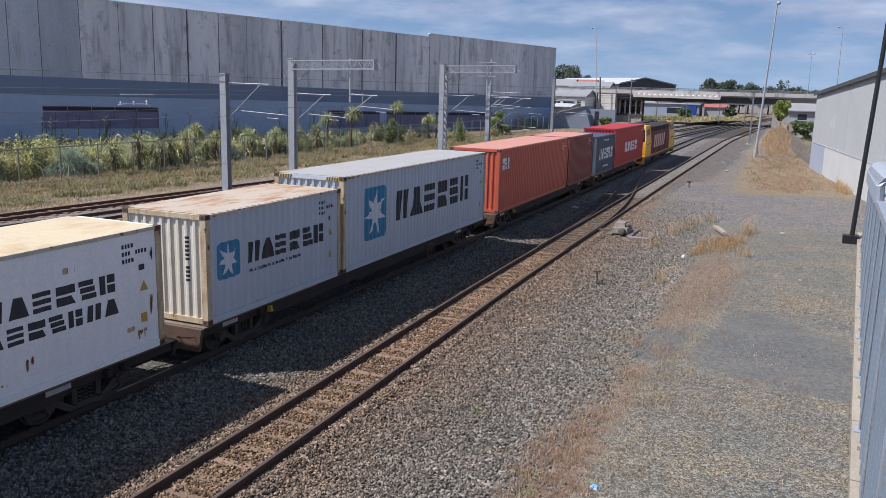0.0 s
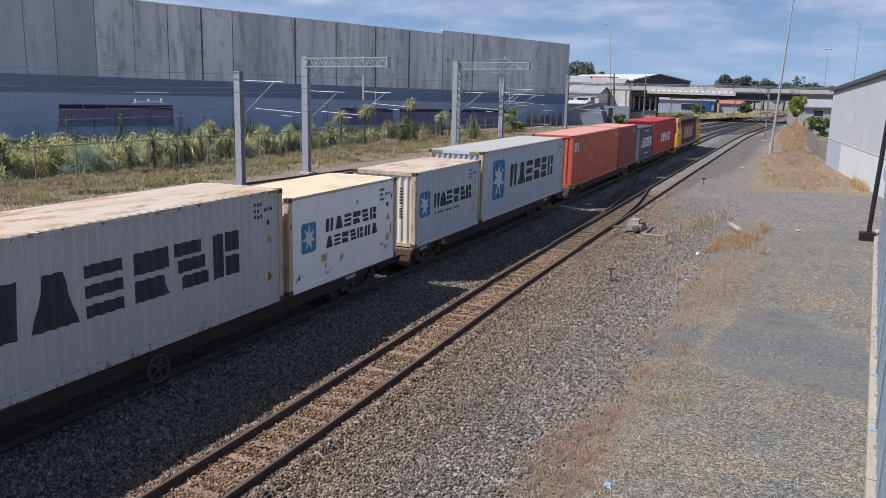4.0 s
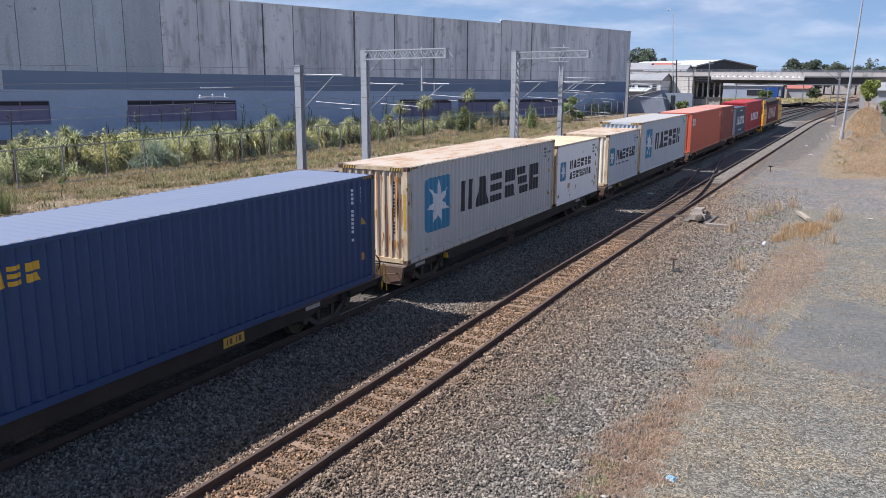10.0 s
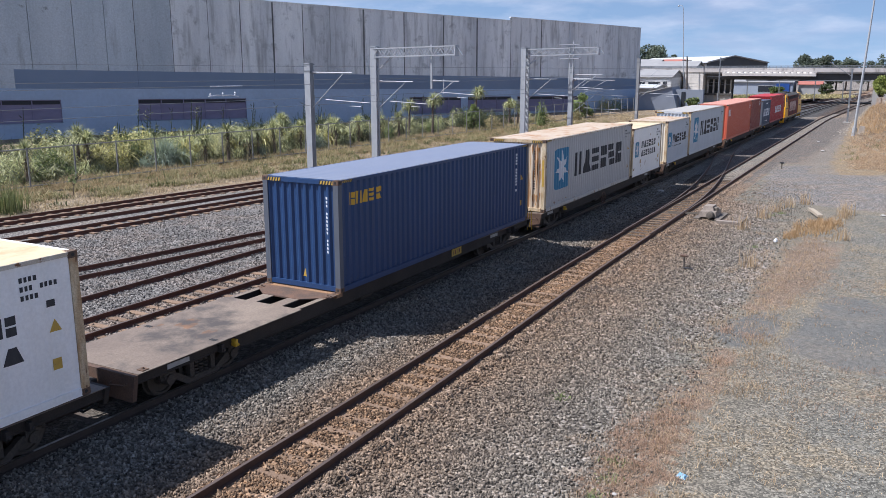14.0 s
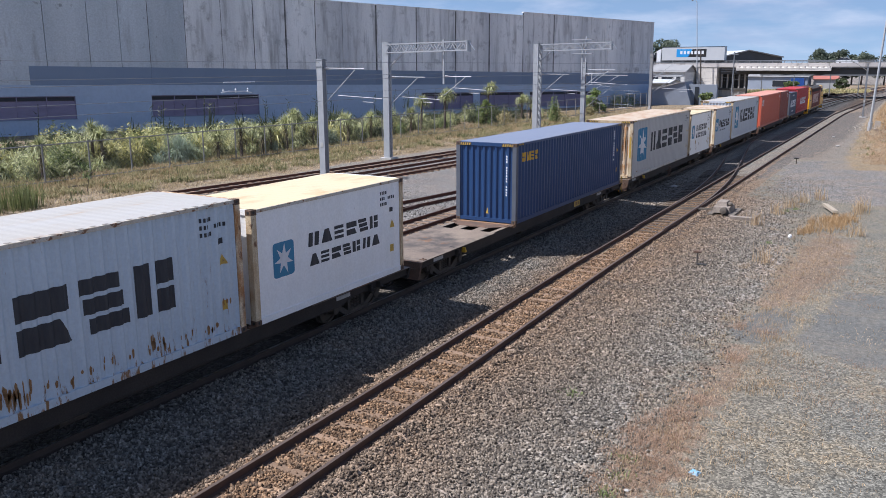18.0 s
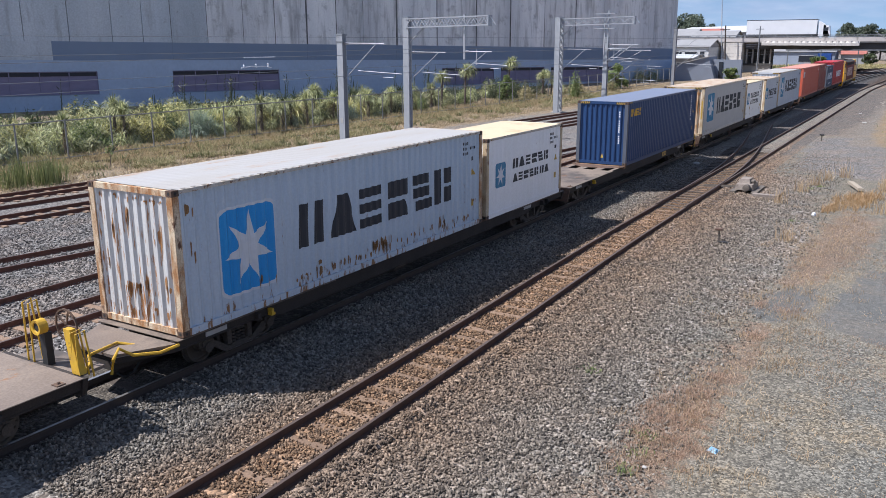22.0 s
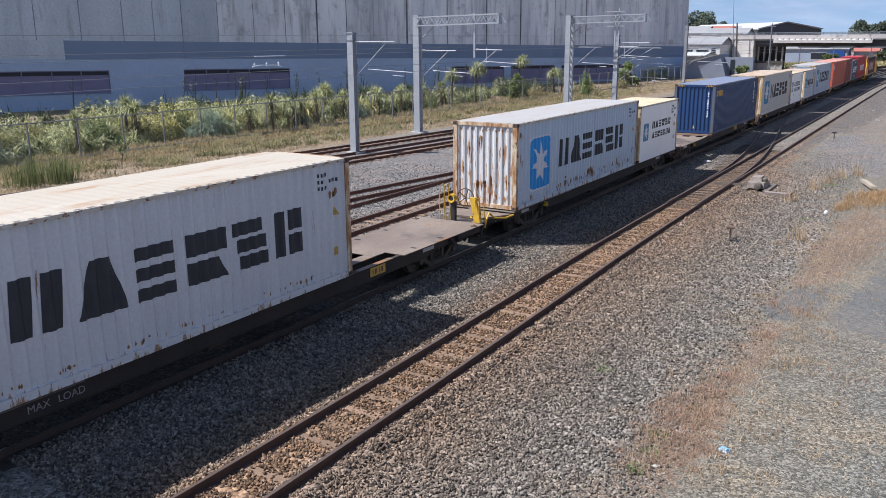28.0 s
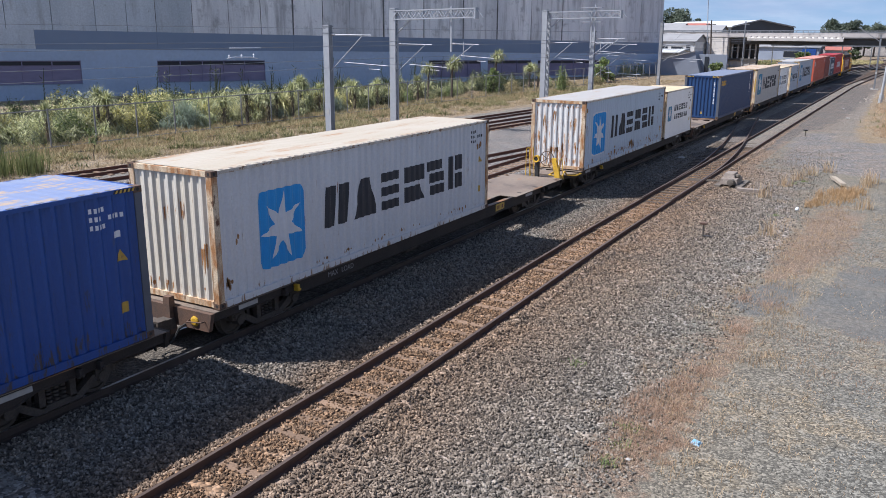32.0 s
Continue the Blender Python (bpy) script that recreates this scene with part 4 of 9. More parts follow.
def container(label, offset, length, height, skin, roof, post, rail, logo=None, marks=(), numbers=None, hazard=False, smooth_wall=False, end_mat=None, end_marks=(), upright=False):
    c = thing("shipping_container", label, "container", "containers on the train")
    L, H = length, height
    side = corrugation(0.17, L - 0.17, 0.30 if smooth_wall else 0.278, 0.010 if smooth_wall else 0.046)
    end = corrugation(-1.08, 1.08, 0.24, 0.005 if smooth_wall and not end_mat else 0.045)
    zb, zt = 0.14, H - 0.075
    for s in (1, -1):
        b = Build()
        for (ya, da), (yb, db) in zip(side, side[1:]):
            q = [(s * (1.195 - da), ya, zb), (s * (1.195 - db), yb, zb), (s * (1.195 - db), yb, zt), (s * (1.195 - da), ya, zt)]
            b.face(*(q if s > 0 else q[::-1]))
        part("side_wall", b, skin, c)
        part("top_rail", Build().box(s * 1.16 if s > 0 else -HALF, HALF if s > 0 else -1.16, 0.17, L - 0.17, H - 0.078, H - 0.003), RAIL_RUSTY if post in (POST_RUST, POST_BROWN) else rail, c)
        part("bottom_rail", Build().box(s * 1.12 if s > 0 else -HALF, HALF if s > 0 else -1.12, 0.17, L - 0.17, 0.0, 0.145), rail, c)
    for y_face, s in ((0.03, 1), (L - 0.03, -1)):
        b = Build()
        for (xa, da), (xb, db) in zip(end, end[1:]):
            q = [(xa, y_face + s * da, zb), (xb, y_face + s * db, zb), (xb, y_face + s * db, zt), (xa, y_face + s * da, zt)]
            b.face(*(q if s > 0 else q[::-1]))
        part("end_wall", b, end_mat or skin, c)
        y0, y1 = (0.0, 0.11) if s > 0 else (L - 0.11, L)
        part("end_header", Build().box(-1.05, 1.05, y0 + 0.01, y1 - 0.01, H - 0.12, H - 0.006), post if end_mat else rail, c)
        part("end_sill", Build().box(-1.05, 1.05, y0 + 0.01, y1 - 0.01, 0.02, 0.15), post if end_mat else rail, c)
    rows = corrugation(0.12, L - 0.12, 0.26, 0.002 if smooth_wall else 0.0045)
    b = Build()
    for (ya, da), (yb, db) in zip(rows, rows[1:]):
        b.face((-1.2, ya, H - da), (1.2, ya, H - da), (1.2, yb, H - db), (-1.2, yb, H - db))
    b.face((-1.2, 0.11, H), (1.2, 0.11, H), (1.2, 0.12, H), (-1.2, 0.12, H))
    top_ = part("roof", b, roof, c, "sun-bleached corrugated roof")
    # thin dark dashes paint the folds' shade along the roof edge
    if not smooth_wall:
        b = Build()
        for k in range(int((L - 0.5) / 0.26)):
            ya = 0.3 + 0.26 * k
            b.box(1.12, 1.19, ya, ya + 0.11, H - 0.003, H + 0.002)
        tagged(part("roof_edging", b, FOLD_SHADE, top_, "painted shade dashes of the folds along the roof edge"), kind="stuff")
    part("floor", Build().box(-1.1, 1.1, 0.12, L - 0.12, 0.03, 0.12), WAGON_BROWN, c)
    for sx in (-1, 1):
        for y in (0, 1):
            x0, x1 = (1.06, HALF - 0.004) if sx > 0 else (-HALF + 0.004, -1.06)
            y0, y1 = (0.004, 0.165) if not y else (L - 0.165, L - 0.004)
            part("corner_post", Build().box(x0, x1, y0, y1, 0.118, H - 0.118), post, c)
            for z0 in (0.0, H - 0.118):
                xa, xb = (1.057, HALF) if sx > 0 else (-HALF, -1.057)
                ya, yb = (0.0, 0.178) if not y else (L - 0.178, L)
                cb = Build().box(xa, xb, ya, yb, z0, z0 + 0.118)
                ym, zm = (ya + yb) / 2, z0 + 0.059
                xo = HALF if sx > 0 else -HALF
                cc = part("corner_casting", cb, CASTING, c)
                if sx > 0:
                    part("casting_hole", Build().lathe([(HALF - 0.01, 0.034), (HALF + 0.002, 0.034)], "x", 10, (0, ym, zm)), HOSE, cc)
                if not y:
                    part("casting_hole", Build().lathe([(-0.002, 0.034), (0.01, 0.034)], "y", 10, ((xa + xb) / 2, 0, zm)), HOSE, cc)
    if logo:
        y0, y1, z0, z1, m = logo
        panel = part("logo_panel", on_side(side, [rounded(y0, y1, z0, z1, 0.12 * (y1 - y0))], 1.195), m, c, "blue square panel with a white star")
        part("star", on_side(side, star((y0 + y1) / 2, (z0 + z1) / 2, 0.46 * (y1 - y0), 0.46 * (z1 - z0)), 1.195, 0.008), LOGO_STAR, panel)
    for n, y0, y1, z0, z1, m in marks:
        for poly in (q for polys in blocks(n, y0, y1, z0, z1) for q in polys):
            part("lettering_block", on_side(side, [poly], 1.195, 0.005), m, c)
    if numbers:
        m = numbers
        y = L - 1.1
        tall = [quad(y + 0.05 + dx, y + 0.11 + dx, H - 0.36 - 0.11 * i, H - 0.285 - 0.11 * i) for dx, k in ((0.0, 13), (0.42, 4)) for i in range(k) if (dx, i) not in ((0.0, 4), (0.0, 11))]
        rows_ = ((0.0, 4, 0.35), (0.0, 3, 0.50), (0.36, 4, 0.50), (0.0, 4, 0.65))
        if upright:
            for q in tall:
                part("number_bar", on_side(side, [q], 1.195, 0.005), m, c)
        else:
            for dy, k, down in rows_:
                part("number_bar", on_side(side, [quad(y + dy + 0.085 * i, y + dy + 0.085 * i + 0.055, H - down, H - down + 0.085) for i in range(k)], 1.195, 0.005), m, c)
            part("number_bar", on_side(side, [quad(y + 0.44, y + 0.60, H - 0.86, H - 0.74)], 1.195, 0.005), m, c)
        part("warning_sticker", on_side(side, [[(y + 0.45, H - 1.3), (y + 0.68, H - 1.3), (y + 0.565, H - 1.08)]], 1.195, 0.005), HAZARD_YELLOW, c)
        part("data_sticker", on_side(side, [quad(y + 0.45, y + 0.62, 0.62, 0.82)], 1.195, 0.005), HAZARD_YELLOW, c)
    for kind_, x0, x1, z0, z1, m in end_marks:
        if kind_ == "column":
            for i in range(int((z1 - z0) / 0.1)):
                if i not in (4, 11):
                    part("number_bar", on_end(end, [[(x0, z0 + 0.1 * i), (x1, z0 + 0.1 * i), (x1, z0 + 0.1 * i + 0.06), (x0, z0 + 0.1 * i + 0.06)]]), m, c)
        else:
            part("warning_sticker", on_end(end, [[(x0, z0), (x1, z0), ((x0 + x1) / 2, z1)]]), m, c)
    if hazard:
        for k, m in enumerate((HAZARD_YELLOW, HAZARD_BLACK)):
            for i in range(5):
                o = 0.18 + 0.08 * (2 * i + k) * 0.55
                for ya in (o, L - o - 0.044):
                    part("hazard_stripe", Build().face((HALF + 0.003, ya, H - 0.075), (HALF + 0.003, ya + 0.044, H - 0.075), (HALF + 0.003, ya + 0.075, H - 0.015), (HALF + 0.003, ya + 0.031, H - 0.015)), m, c)
                for xa in (-1.05 + o - 0.18, 1.05 - o + 0.14):
                    part("hazard_stripe", Build().face((xa, 0.007, H - 0.115), (xa + 0.044, 0.007, H - 0.115), (xa + 0.075, 0.007, H - 0.02), (xa + 0.031, 0.007, H - 0.02)), m, c)
    TRAIN_THINGS.append((c, offset, DECK))
    return c


HC, STD = 2.896, 2.591
c_j = container("strong blue steel container with white numbers on a flat wagon", -61.04, 12.192, HC, P_BLUE, P_BLUE_ROOF, POST_SLATE, P_BLUE, None, (), LETTER_WHITE, True)
part("white_emblem", on_side(corrugation(0.17, 12.022, 0.278, 0.046), [rounded(7.9, 8.75, 0.75, 1.15, 0.15)], 1.195, 0.005), LETTER_WHITE, c_j)
c_p = container("light grey steel container with a blue star panel and rusty posts", -47.15, 12.192, HC, P_GREY, P_ROOF_CREAM, POST_BROWN, P_GREY, (1.32, 2.88, 0.5, 2.25, LOGO_BLUE), ((6, 3.6, 10.75, 1.0, 2.0, LETTER_DARK),), LETTER_DARK, False, end_mat=P_END_CREAM)
c_r = container("light grey steel container with rust streaks along its base", -26.1, 12.192, HC, P_GREY_RUSTY, P_ROOF, POST_BROWN, P_GREY_RUSTY, (1.18, 2.74, 0.5, 2.28, LOGO_BLUE), ((6, 3.46, 10.6, 1.02, 2.02, LETTER_DARK),), LETTER_DARK, False, end_mat=P_END_PALE)
container("white refrigerated container with a yellowed roof and small blue star", -13.6, 6.058, STD, P_WHITE, P_CREAM, POST_RUST, P_WHITE, (0.67, 1.38, 0.92, 1.73, LOGO_BLUE_DULL), ((6, 1.9, 4.95, 1.42, 1.75, LETTER_DARK), (7, 1.93, 4.97, 0.95, 1.23, LETTER_DARK)), LETTER_DARK, False, smooth_wall=True)
container("navy blue steel container with yellow lettering on a flat wagon", 0.0, 12.192, HC, P_NAVY, P_NAVY_ROOF, POST_SLATE, P_NAVY, None, ((5, 0.52, 2.1, 2.2, 2.53, LETTER_YELLOW),), LETTER_WHITE, True, end_marks=(("column", 0.78, 0.86, 1.0, 2.5, LETTER_WHITE), ("triangle", -0.02, 0.12, 0.3, 0.52, HAZARD_YELLOW)), upright=True)
LONG_SIDE = corrugation(0.17, 12.022, 0.278, 0.046)
part("panel_border", on_side(LONG_SIDE, [rounded(1.12, 2.80, 0.44, 2.34, 0.2)], 1.195, 0.0025), LOGO_STAR, c_r, "white painted border")
rust_runs(c_r, LONG_SIDE, ((6.35, 0.64, 0.85, 0.55, 42), (3.4, 0.45, 3.0, 0.3, 26), (7.4, 0.5, 4.0, 0.3, 26), (4.0, 0.62, 0.25, 0.45, 5), (4.6, 0.5, 0.2, 0.3, 4), (9.6, 0.7, 0.3, 0.5, 7), (8.6, 0.6, 0.2, 0.3, 4), (10.6, 0.4, 0.8, 0.25, 6), (2.2, 0.7, 0.5, 0.4, 5), (0.3, 2.6, 0.2, 0.4, 3), (0.3, 1.9, 0.2, 0.6, 2), (11.6, 0.9, 0.2, 0.4, 3), (3.0, 0.4, 0.9, 0.15, 5), (7.2, 0.42, 1.3, 0.15, 6)), 71)
rust_runs(c_p, LONG_SIDE, ((0.25, 0.62, 0.2, 0.4, 7), (3.2, 0.32, 1.4, 0.12, 14), (5.6, 0.34, 2.4, 0.14, 18), (9.0, 0.36, 2.4, 0.16, 12), (0.6, 1.5, 0.3, 0.3, 3), (11.4, 2.3, 0.3, 0.3, 4)), 72)
c_b = container("light grey container with a blue star panel and rust-stained end", 13.95, 12.192, HC, P_GREY_DULL, P_ROOF_RUSTY, POST_RUST, P_GREY_DULL, (1.15, 2.82, 0.74, 2.44, LOGO_BLUE_DULL), ((6, 3.48, 10.7, 1.08, 2.1, LETTER_DARK),), LETTER_DARK, True, end_mat=P_END, end_marks=(("column", 0.70, 0.755, 0.9, 2.5, LETTER_DARK),))
end_rust(c_r, ((-0.45, 0.95, 0.55, 0.35, 26), (-0.7, 2.3, 0.1, 0.5, 6), (-0.25, 2.5, 0.15, 0.6, 7), (0.2, 1.1, 0.1, 0.7, 6), (0.5, 2.2, 0.3, 0.7, 8), (-0.95, 1.6, 0.15, 0.5, 5), (0.75, 1.2, 0.2, 0.5, 5), (-0.9, 0.5, 1.8, 0.3, 16), (-1.0, 2.7, 2.0, 0.15, 16)), 81)
end_rust(c_p, ((-0.9, 0.45, 1.8, 0.25, 14), (0.7, 1.4, 0.25, 0.8, 7), (-0.5, 2.2, 0.9, 0.5, 8)), 82)
part("yellow_label", Build().box(1.09, 1.17, -0.003, 0.003, 1.05, 2.1), HAZARD_YELLOW, c_b, "tall yellow warning label")
end_rust(c_b, ((-1.0, 2.72, 2.0, 0.4, 26), (-1.0, 1.9, 2.0, 0.7, 10), (-1.0, 0.9, 2.0, 0.5, 14), (-0.9, 0.4, 1.8, 0.2, 16), (0.75, 2.4, 0.25, 1.2, 8)), 83)
rust_runs(c_b, LONG_SIDE, ((0.22, 2.5, 0.12, 0.9, 9), (0.22, 1.5, 0.12, 0.9, 8), (1.0, 0.3, 2.0, 0.1, 10), (11.5, 0.8, 0.4, 0.4, 6)), 73)
c_h = container("white refrigerated container with a cream roof and dark lettering", 26.4, 6.058, STD, P_WHITE, P_CREAM, POST_RUST, P_WHITE, (0.61, 1.33, 1.01, 1.83, LOGO_BLUE_DULL), ((6, 1.8, 4.85, 1.44, 1.81, LETTER_DARK), (7, 1.82, 4.87, 0.98, 1.3, LETTER_DARK)), LETTER_DARK, False, smooth_wall=True)
for y0, z0, w, h in ((1.6, 0.62, 0.3, 0.22), (3.5, 2.02, 0.14, 0.12), (1.75, 0.42, 0.12, 0.16), (5.0, 0.5, 0.22, 0.1)):
    part("repair_patch", on_side(corrugation(0.17, 5.888, 0.30, 0.010), [rounded(y0, y0 + w, z0, z0 + h, 0.03)], 1.195, 0.004), POST_RUST, c_h, "tan repair patch")
SHORT_SIDE = corrugation(0.17, 5.888, 0.30, 0.010)
rust_runs(c_h, SHORT_SIDE, ((0.3, 0.5, 0.4, 0.25, 6), (2.6, 0.75, 0.2, 0.3, 4), (4.9, 0.5, 0.7, 0.3, 8), (5.6, 2.2, 0.2, 0.4, 4), (5.5, 1.2, 0.3, 0.5, 6), (1.7, 0.35, 0.5, 0.14, 5)), 74)
container("faded blue-grey short container with cream corner posts", 33.87, 6.058, STD, P_BLUEGREY, P_ROOF_RUSTY, POST_RUST, P_BLUEGREY, (0.42, 1.27, 0.97, 1.87, LOGO_BLUE_DULL), ((6, 1.57, 5.25, 1.18, 1.7, LETTER_DARK), (12, 1.62, 4.0, 0.95, 1.02, LETTER_DARK)), LETTER_DARK, False, end_mat=P_END_CREAM, end_marks=(("column", 0.6, 0.7, 1.0, 2.3, LETTER_DARK),))
container("faded blue-grey long container with a blue star panel", 40.1, 12.192, HC, P_BLUEGREY, P_ROOF, POST_RUST, P_BLUEGREY, (1.32, 2.88, 0.74, 2.42, LOGO_BLUE_DULL), ((6, 3.58, 10.5, 1.1, 2.1, LETTER_DARK),), LETTER_DARK, True)
container("orange-red steel container with a small white mark", 54.05, 12.192, HC, P_RED, P_RED_ROOF, P_RED, P_RED, None, ((3, 0.58, 1.6, 1.93, 2.45, LETTER_WHITE),), LETTER_WHITE, False)
container("red-brown short steel container", 66.5, 6.058, HC, P_BROWN, P_RED_ROOF, P_BROWN, P_BROWN, None, (), LETTER_WHITE, False)
container("dark slate blue short container with white lettering", 73.8, 6.058, STD, P_SLATE, P_SLATE, POST_SLATE, P_SLATE, None, ((6, 1.2, 5.6, 0.95, 1.7, LETTER_WHITE), (3, 2.4, 4.2, 2.2, 2.3, LETTER_WHITE), (3, 2.4, 4.2, 0.4, 0.5, LETTER_WHITE)), None, False)
container("crimson red steel container behind the locomotive", 80.1, 12.192, HC, P_CRIMSON, P_CRIMSON, P_CRIMSON, P_CRIMSON, None, ((5, 4.0, 9.4, 0.95, 1.7, LETTER_WHITE),), LETTER_WHITE, False)


# ---- flat wagons ----
def disc_rows(r):
    return [(-0.07, r + 0.025), (-0.045, r + 0.025), (-0.04, r), (0.065, r - 0.012), (0.065, r - 0.07), (0.03, r - 0.08), (0.015, 0.16), (0.06, 0.12), (0.06, 0.0)]


_wheel = {}


def wheelset(parent, y, r=0.38, z=0.69):
    """Two flanged wheels on an axle, turning about x."""
    if r not in _wheel:
        b = Build()
        for s in (1, -1):
            b.lathe([(s * (0.545 + a), max(q, 0.005)) for a, q in disc_rows(r)], n=20)
        b.tube([(-0.7, 0, 0), (0.7, 0, 0)], 0.065, n=10)
        for s in (1, -1):
            for k in range(3):
                a = math.tau * k / 3
                b.box(s * 0.578 if s > 0 else -0.584, 0.584 if s > 0 else -0.578, 0.22 * math.cos(a) - 0.03, 0.22 * math.cos(a) + 0.03, 0.22 * math.sin(a) - 0.03, 0.22 * math.sin(a) + 0.03)
        _wheel[r] = b.data("wheelset", WHEEL)
    w = part("wheelset", _wheel[r], None, parent)
    w.location = (0, y, z)
    WHEELS.append((w, y, z, r))
    return w


def bogie_side(s, y):
    """A cast three-piece bogie side frame with spring nest and axle boxes."""
    b = Build()
    x0, x1 = (0.70, 0.84) if s > 0 else (-0.84, -0.70)

    def slab(pts):
        lo = [(x0, q[0] + y, q[1] + 0.1) for q in pts]
        hi = [(x1, q[0] + y, q[1] + 0.1) for q in pts]
        b.face(*lo[::-1]).face(*hi)
        for i in range(len(pts)):
            j = (i + 1) % len(pts)
            b.face(lo[i], lo[j], hi[j], hi[i])

    slab([(-1.15, 0.62), (-0.95, 0.50), (-0.72, 0.52), (-0.35, 0.36), (0.35, 0.36), (0.72, 0.52), (0.95, 0.50), (1.15, 0.62), (1.1, 0.76), (-1.1, 0.76)][:1]
         + [(-0.72, 0.52), (-0.45, 0.33), (0.45, 0.33), (0.72, 0.52), (1.15, 0.62), (1.12, 0.70), (0.70, 0.66), (0.38, 0.45), (-0.38, 0.45), (-0.70, 0.66), (-1.12, 0.70)])
    slab([(-1.15, 0.66), (-0.3, 0.86), (0.3, 0.86), (1.15, 0.66), (1.15, 0.76), (0.34, 0.97), (-0.34, 0.97), (-1.15, 0.76)])
    slab([(-0.36, 0.42), (-0.24, 0.42), (-0.24, 0.9), (-0.36, 0.9)])
    slab([(0.24, 0.42), (0.36, 0.42), (0.36, 0.9), (0.24, 0.9)])
    xm = (x0 + x1) / 2
    for k in (-0.14, 0.0, 0.14):
        for i in range(4):
            b.lathe([(0.46 + 0.075 * i, 0.055), (0.50 + 0.075 * i, 0.055)], "z", 8, (xm, y + k, 0.1))
    for k in (-0.915, 0.915):
        b.lathe([(x0 - 0.01 if s > 0 else x0 - 0.05, 0.13), (x1 + 0.05 if s > 0 else x1 + 0.01, 0.11)], "x", 12, (0, y + k, 0.69))
        b.box(x0 - 0.02, x1 + 0.02, y + k - 0.15, y + k + 0.15, 0.72, 0.84)
    return b


def girder(b, xa, xb, line):
    """A long plate of one thickness from stations of (y, lower edge, upper edge)."""
    n = len(b.v)
    for y, lo, hi in line:
        b.v += [(xa, y, lo), (xb, y, lo), (xb, y, hi), (xa, y, hi)]
    for i in range(len(line) - 1):
        a, c = n + 4 * i, n + 4 * i + 4
        for k in range(4):
            j = (k + 1) % 4
            b.f.append((a + k, c + k, c + j, a + j))
    e = n + 4 * (len(line) - 1)
    b.f += [(n, n + 1, n + 2, n + 3), (e + 3, e + 2, e + 1, e)]


